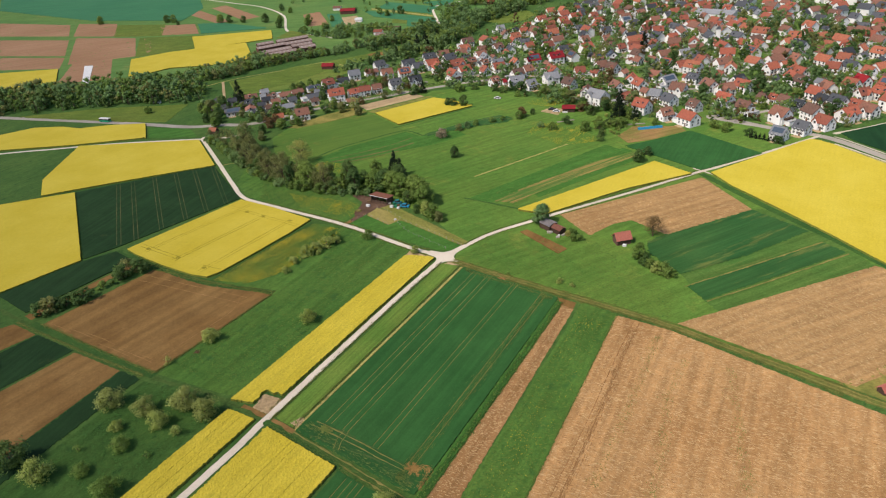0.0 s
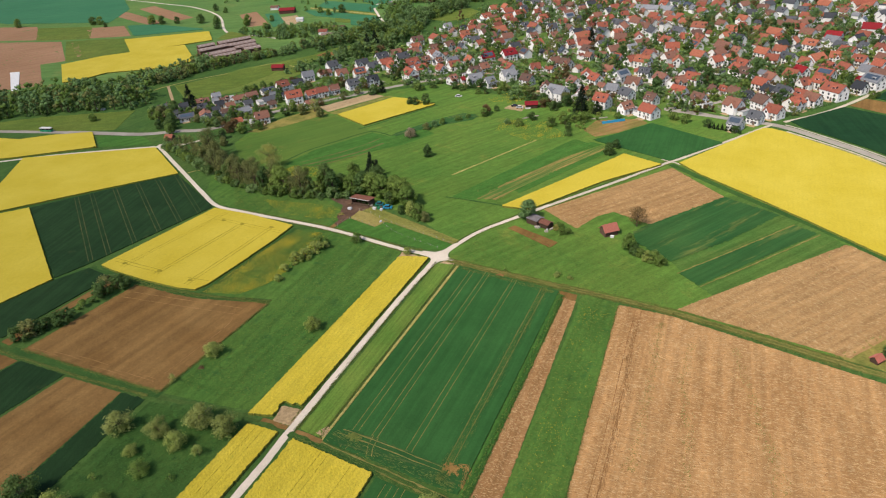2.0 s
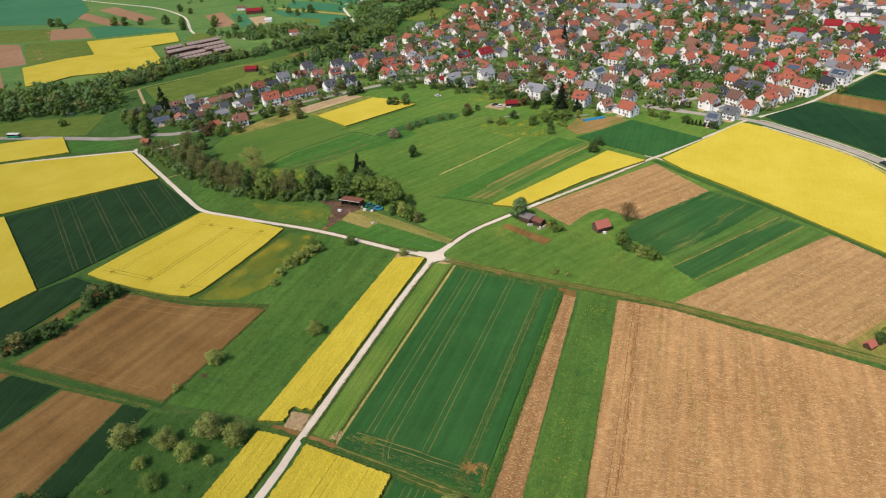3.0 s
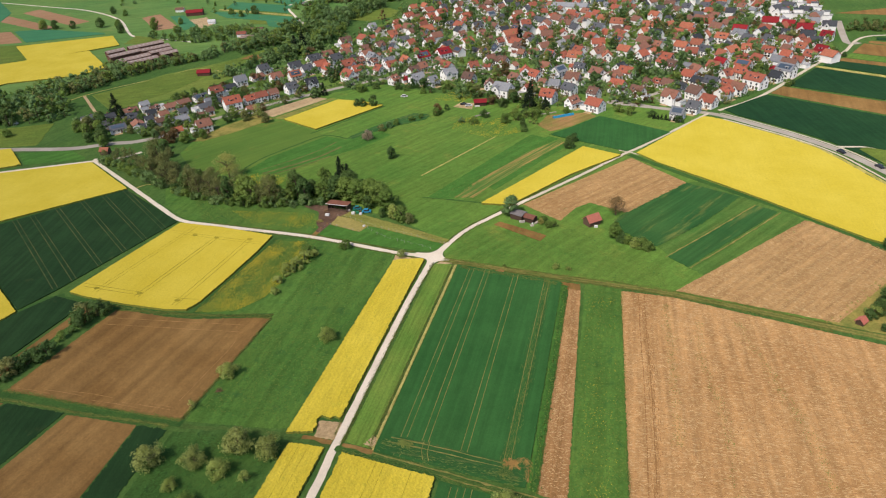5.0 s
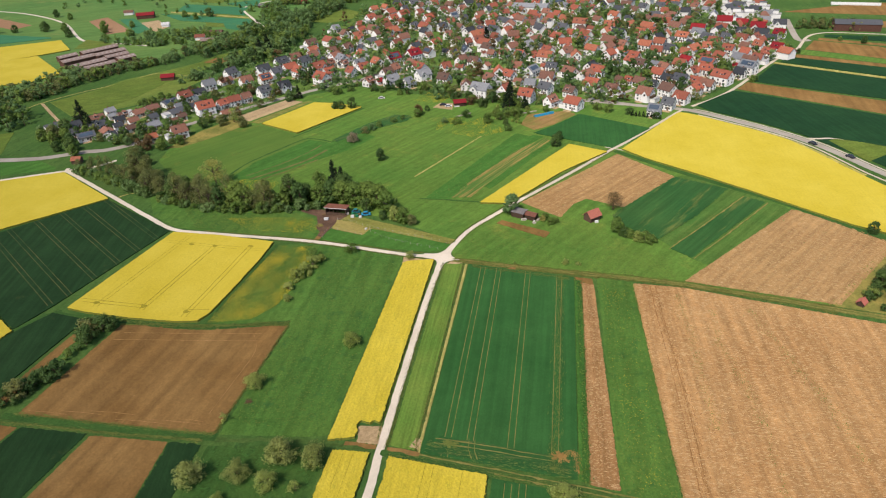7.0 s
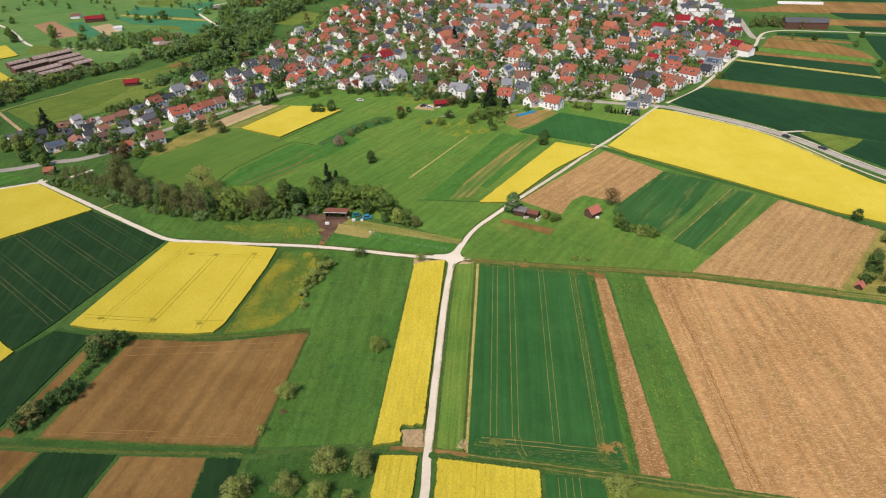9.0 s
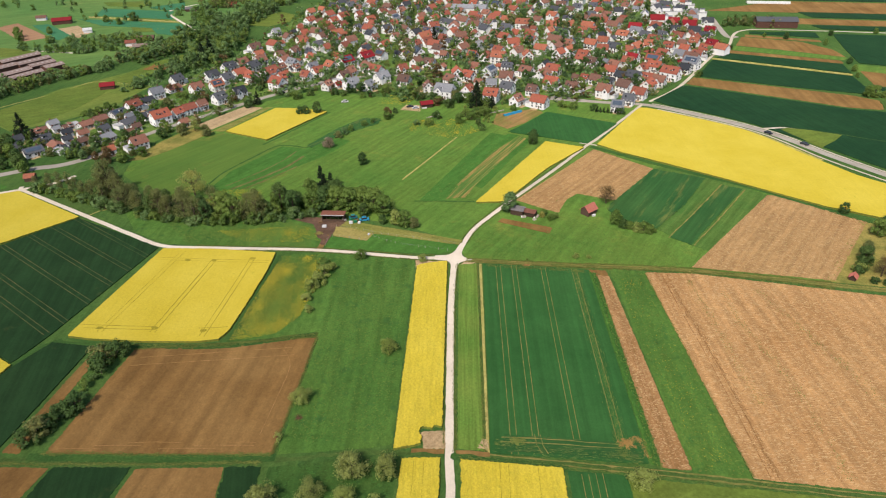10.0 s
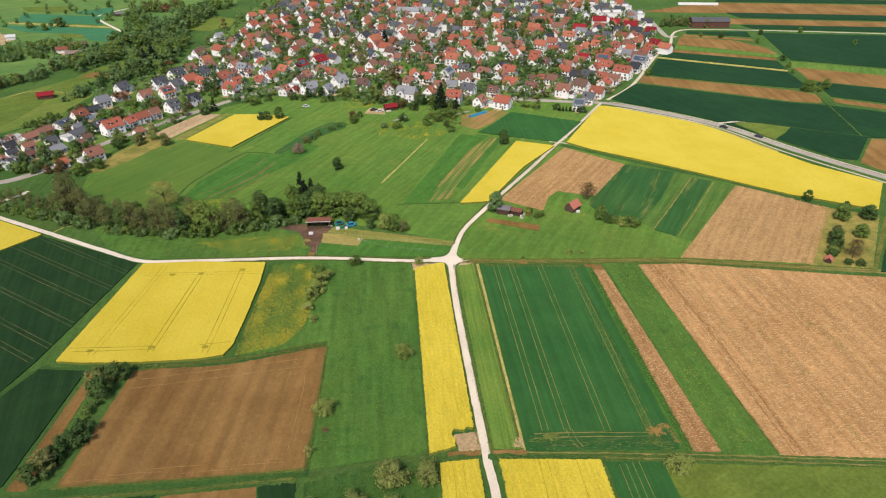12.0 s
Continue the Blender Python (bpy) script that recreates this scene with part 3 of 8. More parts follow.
for poly in (
    [(124.0, 231.0), (131.0, 246.5), (139.0, 243.5), (187.4, 226.3), (219.8, 214.1), (233.1, 204.7), (228.0, 187.8), (210.0, 190.7), (180.0, 205.3), (134.3, 225.8)],
    [(237.5, 198.0), (310.0, 161.0), (302.0, 153.0), (237.0, 188.8)],
    [(171.5, 321.0), (242.0, 295.6), (240.8, 287.6), (166.0, 313.8)],
    [(189.2, 364.6), (230.7, 350.8), (246.8, 326.7), (248.6, 305.8), (208.0, 325.0), (178.5, 336.2)],
    [(194.0, 373.4), (247.0, 357.0), (246.4, 350.0), (192.0, 366.0)],
    [(244.8, 269.6), (299.4, 248.6), (345.0, 228.0), (328.0, 195.0), (283.0, 218.6), (241.6, 236.4)],
    [(226.5, 127.2), (260.0, 121.0), (252.0, 50.0), (210.0, 84.0), (204.0, 94.4)],
    [(200.0, 410.0), (250.0, 415.0), (400.0, 400.0), (420.0, 420.0), (240.0, 440.0)],
    [(180.0, 470.0), (260.0, 520.0), (480.0, 500.0), (440.0, 450.0)],
    [(130.0, 540.0), (260.0, 640.0), (560.0, 640.0), (480.0, 530.0)],
):
    field("ploughed_field", poly, (SOIL,), "brown ploughed field strip beyond the village", -25, 2.0, **plough)
# Far ploughed plots, with the haze painted into their soil tone.
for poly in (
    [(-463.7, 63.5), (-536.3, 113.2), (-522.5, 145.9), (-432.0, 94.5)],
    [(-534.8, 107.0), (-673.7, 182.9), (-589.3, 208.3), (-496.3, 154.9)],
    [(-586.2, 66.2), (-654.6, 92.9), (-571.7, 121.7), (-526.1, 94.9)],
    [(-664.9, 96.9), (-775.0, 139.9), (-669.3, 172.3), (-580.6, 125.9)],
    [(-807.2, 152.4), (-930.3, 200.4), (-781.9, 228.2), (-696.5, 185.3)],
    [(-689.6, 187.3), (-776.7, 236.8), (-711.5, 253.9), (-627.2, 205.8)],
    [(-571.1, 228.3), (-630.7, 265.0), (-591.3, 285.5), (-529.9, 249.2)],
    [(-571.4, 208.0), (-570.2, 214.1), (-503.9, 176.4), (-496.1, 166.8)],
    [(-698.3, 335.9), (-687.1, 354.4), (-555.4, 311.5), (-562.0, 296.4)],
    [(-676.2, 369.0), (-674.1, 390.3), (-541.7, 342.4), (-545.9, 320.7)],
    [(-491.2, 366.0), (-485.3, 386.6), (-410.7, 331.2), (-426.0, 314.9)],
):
    field("ploughed_field", poly, (SOIL_FAR_HAZE,), "distant brown ploughed field, paled pinkish by painted haze", 30, 2.5, height=0.08, uneven=0.5, ragged=0.6, kind="structure")
field("grass_strip", [(2.6, -6.7), (9.2, -5.7), (20.4, -96.0), (13.4, -96.2)], (STRIP_GRASS,), "lighter mown grass between lane and wheat", 97, 0.5, height=0.12, uneven=0.12)
field("dry_margin", [(10.2, -5.7), (11.1, -5.3), (21.9, -96.6), (21.1, -96.0)], (DRY,), "straw-coloured dry field margin", 97, 0.4, height=0.14, uneven=0.2, ragged=0.12)
field("fleece_cover", [(-443.1, 75.4), (-508.0, 110.2), (-501.1, 114.9), (-436.5, 77.9)], (FOIL,), "white crop fleece laid over soil", 30, 2.0, height=0.4, uneven=0.1, ragged=0.1)
field("earth_patch", [(19.6, -92.0), (21.2, -92.3), (21.5, -95.6), (18.6, -95.2)], (BARE,), "bare corner at the end of the grass strip", 97, 0.4, height=0.16, uneven=0.3, ragged=0.5, kind="structure")
field("earth_patch", [(2.9, -91.6), (9.4, -90.2), (10.4, -96.5), (4.8, -97.2)], (BARE,), "pale bare earth notch in the rape strip", 97, 0.5, height=0.05, uneven=0.5, kind="structure")
lane("wheel_track", 1.3, [(1.6, -98.2), (5.0, -97.9), (10.2, -97.4)], SOIL, "bare tan earth where the track meets the lane", 0.06, 0.25, "track")
lane("wheel_track", 1.3, [(13.2, -97.3), (17.0, -97.1), (22.0, -96.9)], SOIL, "bare tan earth where the track meets the lane", 0.06, 0.25, "track")
field("earth_patch", [(-14.3, -5.4), (-2.6, -4.9), (-2.0, -6.2), (-9.0, -8.8), (-13.2, -11.0)], (BARE,), "pale bare earth round a small tree", 97, 0.4, height=0.05, uneven=0.5, kind="structure")

for wide, pts in (
    (0.26, [(-92.4, -14.6), (-92.6, -36), (-92.9, -60.4)]), (0.26, [(-90.7, -14.6), (-90.9, -36), (-91.2, -60.4)]), (0.2, [(-77.9, -12), (-76.6, -36), (-75.6, -60.5)]), (0.2, [(-76.2, -12), (-74.9, -36), (-73.9, -60.5)]),
    (0.11, [(-107.6, -10), (-109.0, -36), (-110.6, -62.5)]), (0.11, [(-105.9, -10), (-107.3, -36), (-108.9, -62.5)]), (0.24, [(-118.4, -59.4), (-106, -58.6), (-92.4, -57.6)]), (0.24, [(-116.4, -61.0), (-106, -60.3), (-91.4, -59.2)]),
    (0.24, [(-77.6, -56.6), (-73, -55.8), (-68.4, -54.8)]), (0.11, [(-114.4, -15.8), (-92, -14.8), (-70, -13.4)]), (0.11, [(-112.4, -17.4), (-92, -16.4), (-70, -15.0)]),
    (0.12, [(27.0, -100.5), (30.5, -130), (34.2, -159)]), (0.12, [(24.8, -100.5), (28.3, -130), (32.0, -159)]), (0.12, [(34.4, -100.5), (38, -130), (41.6, -159)]), (0.12, [(5.6, -102), (9, -130), (12.6, -159)]), (0.12, [(3.0, -102), (6.4, -130), (10, -159)]),
):
    lane("wheel_track", wide, pts, RAPE_TRACK, "wheel track pressed into the rape", 0.90, 0.05, "track")
for x, y in ((-91.5, -15.6), (-77.0, -12.6), (-101.8, -16.6), (-92.4, -58.2), (-110.8, -60.4), (-75.6, -57.6)):
    field("trampled_rape", [(x - 1.2, y - 0.3), (x - 0.4, y - 0.8), (x + 0.9, y - 0.5), (x + 1.3, y + 0.4), (x + 0.2, y + 0.7), (x - 0.9, y + 0.6)], (RAPE_TRACK,), "rape flattened where wheels turned", 20, 0.35, height=0.92, uneven=0.02, ragged=0.2)

bright = dict(height=0.02, uneven=0.1, ragged=0.3, kind="structure")
field("meadow", [(2.2, 3.0), (6.5, 22.0), (15.5, 40.0), (62.0, 128.0), (64.0, 119.0), (90.0, 98.0), (165.0, 46.0), (138.0, -4.0), (88.0, -0.4), (50.0, -1.2), (28.0, -1.8), (5.0, -2.2)], (MEADOW_BRIGHT,), "bright green meadow between lane and farm track", 62, 1.2, **bright)
field("meadow", [(-128.0, 26.0), (-66.0, 28.0), (-26.0, 22.0), (0.6, 9.5), (4.2, 22.0), (13.0, 40.0), (54.0, 118.0), (90.0, 186.0), (66.0, 194.0), (0.0, 178.0), (-60.0, 186.0), (-120.0, 198.0), (-152.0, 166.0), (-176.0, 110.0), (-182.0, 84.0), (-174.0, 58.0)], (MEADOW_BRIGHT,), "wide bright green meadow below the village", 66, 1.5, **bright)
field("meadow", [(-66.0, -7.2), (-52.0, -4.2), (-16.0, -5.6), (-14.4, -6.0), (-3.8, -97.0), (-10.0, -99.0), (-33.0, -104.0), (-37.0, -55.0), (-64.0, -60.5)], (MEADOW_MID,), "green meadow beside the rape strip", 97, 1.0, **bright)
field("meadow", [(-118.0, -4.4), (-82.0, -2.8), (-55.4, -1.0), (-55.2, 5.6), (-58.0, 8.0), (-61.0, 15.0), (-72.0, 21.0), (-96.0, 17.0), (-134.0, 18.0), (-152.0, 22.0), (-136.0, 3.6)], (MEADOW_MID,), "green meadow between lane and grove", 10, 1.0, **bright)
field("meadow", [(-33.6, -108.2), (-12.0, -102.8), (-1.4, -101.6), (5.0, -158.0), (-25.4, -158.0)], (ORCHARD_GRASS,), "dark green grass under the orchard trees", 97, 1.0, **bright)
field("meadow", [(58.4, -3.4), (71.0, -4.2), (86.6, -96.8), (72.6, -96.8)], (MEADOW_MID,), "green grass strip between stubble fields", 98, 1.0, **bright)
field("meadow", [(-316, 131), (-304, 160), (-300, 186), (-284, 212), (-270, 240), (-262, 262), (-250, 256), (-256, 205), (-238, 200), (-240, 175), (-238, 152), (-262, 122), (-276, 108)], (MEADOW_BROOK,), "yellowish green meadow along the brook", 60, 2.0, **bright)
field("meadow", [(239.2, 268.0), (248.0, 286.8), (308.0, 264.0), (360.0, 242.0), (350.0, 228.0), (299.4, 249.2)], (MEADOW_BRIGHT,), "bright grass verge between field strips", -22, 1.5, **bright)
field("meadow", [(172.5, 322.6), (176.8, 334.6), (207.4, 323.4), (249.6, 304.4), (244.3, 297.0)], (MEADOW_BRIGHT,), "bright grass strip between field strips", -22, 1.5, **bright)
field("meadow", [(-460, 60), (-372, 128), (-352, 200), (-300, 262), (-300, 320), (-292, 390), (-240, 520), (-300, 700), (-1300, 700), (-1300, 60)], (FAR_HAZE_MEADOW,), "bright green meadow land in the far valley", 30, 8.0, **bright)

# ---- lanes and roads ----
lane("road_field_lane", 2.3, [(19.0, -160), (13.7, -111.5), (11.5, -97.2), (3.9, -38.7), (1.1, -10.6), (0.0, 0.5)], CHALK, "pale concrete field lane", 0.09)
lane("road_west_lane", 2.1, [(1.5, -1.8), (-5.0, -2.8), (-16.4, -3.7), (-51.8, -2.4), (-82.7, -4.4), (-104.3, -5.9), (-118.9, -5.9), (-137.6, 1.9), (-158.7, 11.5), (-207.7, 33.7), (-214.5, 36.5), (-216.0, 39.5)], CHALK, "pale concrete field lane", 0.085)
lane("road_grove_lane", 2.3, [(-220.0, 30.5), (-214.0, 36.3), (-210.7, 39.0), (-202.3, 45.2), (-197.4, 54.0)], CHALK, "pale concrete field lane", 0.08)
lane("road_valley_lane", 2.1, [(-213.0, 36.9), (-217.0, 34.9), (-261.6, 5.0), (-288.1, -17.4), (-314.5, -39.7), (-380, -103)], CHALK, "pale concrete field lane", 0.075)
lane("road_east_lane", 2.0, [(0.3, -5.0), (1.3, -0.5), (2.6, 9.2), (5.7, 21.9), (14.3, 39.5), (21.9, 54.4)], CHALK, "pale concrete field lane", 0.08)
lane("road_upper_lane", 1.8, [(21.0, 52.6), (32.2, 73.1), (42.1, 91.7), (55.0, 117.1), (60.8, 127.2), (78.8, 162.5), (91.0, 187.0)], GRAVEL_LANE, "greyish field lane up to the village", 0.078)
lane("road_main", 4.6, [(40.0, 196.0), (62.0, 190.0), (80.0, 187.6), (90.9, 186.7), (101.8, 182.3), (116.5, 173.1), (130.3, 163.9), (143.1, 153.9), (154.8, 142.7), (165.0, 129.1), (174.6, 115.0), (189.5, 96.2), (204.0, 79.5), (270, 5)], ASPHALT, "grey asphalt country road", 0.07, 0.03)
lane("road_shoulder", 1.0, [(97.0, 188.4), (103.4, 185.4), (118.3, 175.9), (132.2, 166.6), (145.3, 156.4), (157.2, 145.0), (167.6, 131.0), (177.3, 116.9), (192.0, 98.2), (206.5, 81.6), (272, 7.5)], GRAVEL_LANE, "pale gravel shoulder of the country road", 0.064, 0.06)
lane("road_cycle_path", 1.1, [(99.0, 178.6), (114.3, 169.6), (128.3, 160.6), (141.2, 150.6), (152.6, 138.6), (162.2, 123.6), (170.4, 110.2), (185.8, 90.6), (200.6, 74.0), (266, 0)], GRAVEL_LANE, "narrow pale path beside the country road", 0.062, 0.03)
lane("road_verge", 2.0, [(96.0, 178.8), (113.4, 168.0), (127.4, 159.0), (140.2, 149.2), (151.2, 136.0), (160.4, 121.4), (168.6, 108.0)], DRY, "dry stony verge between path and rape", 0.045, 0.15, "verge")
junction = smooth_line([(-7.2, -1.4), (-2.4, -0.3), (-0.2, 2.6), (0.6, 6.2), (1.6, 9.2), (2.6, 7.0), (2.6, 2.2), (3.9, -1.2), (7.4, -2.6), (4.2, -4.4), (2.5, -6.4), (2.2, -11.4), (0.2, -11.6), (-0.5, -7.0), (-2.3, -4.7), (-7.0, -4.2), (-7.2, -1.4)], 0.5)[:-1]
b = Build()
b.face([(x, y, 0.094) for x, y in junction[::-1]])
for (x0, y0), (x1, y1) in zip(junction, np.roll(junction, -1, 0)):
    b.face([(x0, y0, 0.094), (x1, y1, 0.094), (x1, y1, -0.02), (x0, y0, -0.02)])
tagged(new("road_junction", b.mesh("road_junction", CHALK)), "pale concrete junction of field lanes", "road", kind="structure")
lane("road_spur", 1.6, [(152.0, 150.4), (155.5, 150.9), (159.5, 151.9), (163.6, 152.4), (168.4, 150.4)], GRAVEL_LANE, "short pale gravel spur beside the road", 0.36, 0.1)
lane("spur_track", 0.45, [(167.5, 150.8), (175.5, 149.6), (190.5, 144.1), (203.5, 138.0), (227.0, 129.7)], GRASSY, "faint grassy track between dark fields", 0.38, 0.1, "track")
lane("road_field_crossing", 1.1, [(51.5, 120.6), (56.0, 119.4), (62.5, 117.0)], GRAVEL_LANE, "short pale crossing of two field lanes", 0.075, 0.05)
lane("road_village_edge", 2.3, [(96.0, 192.6), (119.1, 225.5), (152.5, 299.6), (172.7, 335.4), (193.7, 386.7), (239.6, 391.3), (368.5, 376.5), (600, 340)], GRAVEL_LANE, "pale lane along the village edge", 0.06)
lane("road_valley", 5.2, [(-420, -10), (-304.4, 28.9), (-272.9, 38.4), (-243.3, 47.5), (-225.2, 60.0), (-212.8, 66.2), (-202.7, 79.9), (-197.7, 98.7), (-186.8, 120.1), (-173.9, 141.1), (-153.5, 174.5), (-134.3, 200.0), (-120.6, 217.4), (-109.6, 244.1)], ASPHALT, "grey asphalt village street", 0.06, 0.03)
lane("road_grass_track", 3.0, [(3.0, -3.5), (28.7, -3.0), (49.5, -2.4), (88.1, -1.4), (135.3, -5.5), (149.6, -6.7), (230, -14)], TRODDEN, "trodden grassy farm track", 0.03, 0.25)
lane("road_headland_track", 2.4, [(13.0, -97.9), (46.4, -97.6), (75.2, -97.6), (113.1, -98.4), (200, -100)], GRASSY, "trodden grassy headland track", 0.03, 0.3)
lane("road_headland_track_west", 1.5, [(10.0, -98.6), (-11.7, -100.6), (-34.0, -105.9), (-66.8, -111.0), (-120, -116)], GRASSY, "overgrown grassy headland track", 0.03, 0.3)
lane("road_brook_path", 1.1, [(-330, 100), (-322.7, 116.4), (-320.7, 129.0), (-312.1, 151.3), (-296.1, 179.3), (-286.0, 205.1), (-258.9, 203.6)], DRY, "straw-coloured grass path along the brook", 0.05)
lane("road_brook_branch", 2.0, [(-319.6, 128.0), (-279.4, 100.2)], BARE, "pale path to the houses", 0.045)
lane("road_far_valley", 2.8, [(-900, 440), (-684.9, 407.5), (-599.4, 393.0), (-513.6, 355.2), (-431.6, 291.1), (-383.4, 284.7), (-352.0, 280.8)], CHALK, "pale road across the far valley", 0.05)
lane("road_far_bend", 2.8, [(-285.8, 363.5), (-323.0, 403.6), (-352.9, 438.4), (-357.6, 459.8), (-344.7, 487.2)], CHALK, "pale bending farm road", 0.05)
lane("road_yard_drive", 2.4, [(-54.0, -2.0), (-53.8, 5.0), (-53.6, 12.0)], SOIL, "short brown drive to the yard", 0.03, 0.2)

# ---- grassy verges ----
VERGE = earthy("deep_verge_grass", (0.036, 0.100, 0.024), (0.060, 0.135, 0.030), 1.5, 0.08, None, 0, 0.3, 0.95, 0.3)
for wide, pts in (
    (3.2, [(57, 116), (88, 96), (110, 83), (133, 69), (163.5, 46.6), (186, 38.5)]),
    (2.4, [(-121, -69), (-104, -67.5), (-89, -66.2), (-66, -63.5), (-38, -54)]), (1.5, [(-66.4, -62), (-67.8, -8)]),
    (2.5, [(-33, -105), (-66.8, -109.8), (-98, -113)]), (2.2, [(12, -98.9), (42, -99.2)]),
    (2.2, [(-216, -59), (-197, -29.5), (-166, 11)]), (3.0, [(-120, -67), (-128, -80), (-136, -124)]), (1.8, [(-205, -47), (-237, -90)]),
    (1.2, [(-118.5, 103), (-116, 108), (-97, 157)]),
):
    lane("verge", wide, pts, VERGE, "dark green grassy verge between fields", 0.10, 0.10, "verge")
for pts in ([(-125.7, 50.0), (-124.0, 66.0), (-116.9, 85.0), (-109.0, 102.0), (-93.4, 100.2)], [(-93.4, 100.2), (-81.1, 117.5), (-70.0, 134.5), (-62.3, 146.0)], [(-24, 44), (-5, 45.5), (3.5, 46)]):
    lane("ditch", 1.1, pts, VERGE, "narrow dark green ditch in the meadow", 0.08, 0.1, "ditch")

# ---- houses ----
SIZES = {"n": (8.2, 7.2, 3.9, 3.2), "s": (5.6, 4.8, 2.6, 1.9), "l": (10.4, 8.3, 5.0, 3.5), "x": (34.0, 14.0, 6.0, 2.5), "u": (9.2, 7.4, 2.5, 1.9)}
ROOF_WORDS = {"r": "red tiled", "o": "orange tiled", "b": "brown tiled", "d": "dark slate", "g": "grey", "m": "crimson", "p": "salmon tiled", "w": "flat pale", "s": "grey solar-panelled"}
shared = {}


def once(key, make):
    if key not in shared:
        shared[key] = make()
    return shared[key]


def wall_mesh(l, w, e, h):
    b = Build()
    x, y = l / 2, w / 2
    b.face([(-x, -y, 0), (x, -y, 0), (x, -y, e), (-x, -y, e)])
    b.face([(x, y, 0), (-x, y, 0), (-x, y, e), (x, y, e)])
    b.face([(x, -y, 0), (x, y, 0), (x, y, e), (x, 0, e + h), (x, -y, e)])
    b.face([(-x, y, 0), (-x, -y, 0), (-x, -y, e), (-x, 0, e + h), (-x, y, e)])
    b.face([(-x, -y, 0), (-x, y, 0), (x, y, 0), (x, -y, 0)])
    return b.mesh("wall", RENDER)


def roof_mesh(l, w, e, h, mat):
    b = Build()
    x, y, over = l / 2 + 0.35, w / 2, 0.4
    k = h / y
    b.slab((-x, -y - over, e - over * k + 0.22), (x, -y - over, e - over * k + 0.22), (x, 0, e + h + 0.22), (-x, 0, e + h + 0.22), 0.22)
    b.slab((x, y + over, e - over * k + 0.22), (-x, y + over, e - over * k + 0.22), (-x, 0, e + h + 0.22), (x, 0, e + h + 0.22), 0.22)
    b.box(-x, -0.14, e + h + 0.16, x, 0.14, e + h + 0.32)
    return b.mesh("roof", mat)


def window_mesh(w, h):
    b = Build()
    for x0, x1, z0, z1 in ((-w / 2, -w / 2 + 0.1, 0, h), (w / 2 - 0.1, w / 2, 0, h), (-w / 2 + 0.1, w / 2 - 0.1, 0, 0.1), (-w / 2 + 0.1, w / 2 - 0.1, h - 0.1, h), (-0.04, 0.04, 0.1, h - 0.1)):
        b.box(x0, -0.08, z0, x1, 0.02, z1)
    return b.mesh("window", FRAME)


def box_mesh(name, x, y, z, *mats):
    b = Build()
    b.box(-x / 2, -y / 2, 0, x / 2, y / 2, z)
    return b.mesh(name, *mats)


def dormer_mesh(roof):
    b = Build()
    b.box(-1.0, -0.3, 0, 1.0, 1.4, 1.4, 0)
    b.box(-0.7, -0.34, 0.45, 0.7, -0.3, 1.25, 2)
    b.slab((-1.2, -0.6, 1.42), (1.2, -0.6, 1.42), (1.2, 1.9, 1.8), (-1.2, 1.9, 1.8), 0.14, 1)
    return b.mesh("dormer", RENDER, roof, GLASS)


def wing_mesh(l, w, e, h):
    """White walls of a small cross gable that stands out of the front."""
    b = Build()
    x, y0 = l * 0.22, -w / 2 - 0.9
    b.face([(-x, y0, 0), (x, y0, 0), (x, y0, e), (0, y0, e + h * 0.72), (-x, y0, e)])
    b.face([(x, y0, 0), (x, -w * 0.2, 0), (x, -w * 0.2, e), (x, y0, e)])
    b.face([(-x, -w * 0.2, 0), (-x, y0, 0), (-x, y0, e), (-x, -w * 0.2, e)])
    return b.mesh("gable_wing", RENDER)


def wing_roof_mesh(l, w, e, h, mat):
    b = Build()
    x, y0, y1, t = l * 0.22, -w / 2 - 1.3, -w * 0.12, e + h * 0.72
    k = h * 0.72 / x
    b.slab((-x - 0.3, y1, e - 0.3 * k + 0.2), (-x - 0.3, y0, e - 0.3 * k + 0.2), (0, y0, t + 0.2), (0, y1, t + 0.2), 0.18)
    b.slab((x + 0.3, y0, e - 0.3 * k + 0.2), (x + 0.3, y1, e - 0.3 * k + 0.2), (0, y1, t + 0.2), (0, y0, t + 0.2), 0.18)
    return b.mesh("wing_roof", mat)


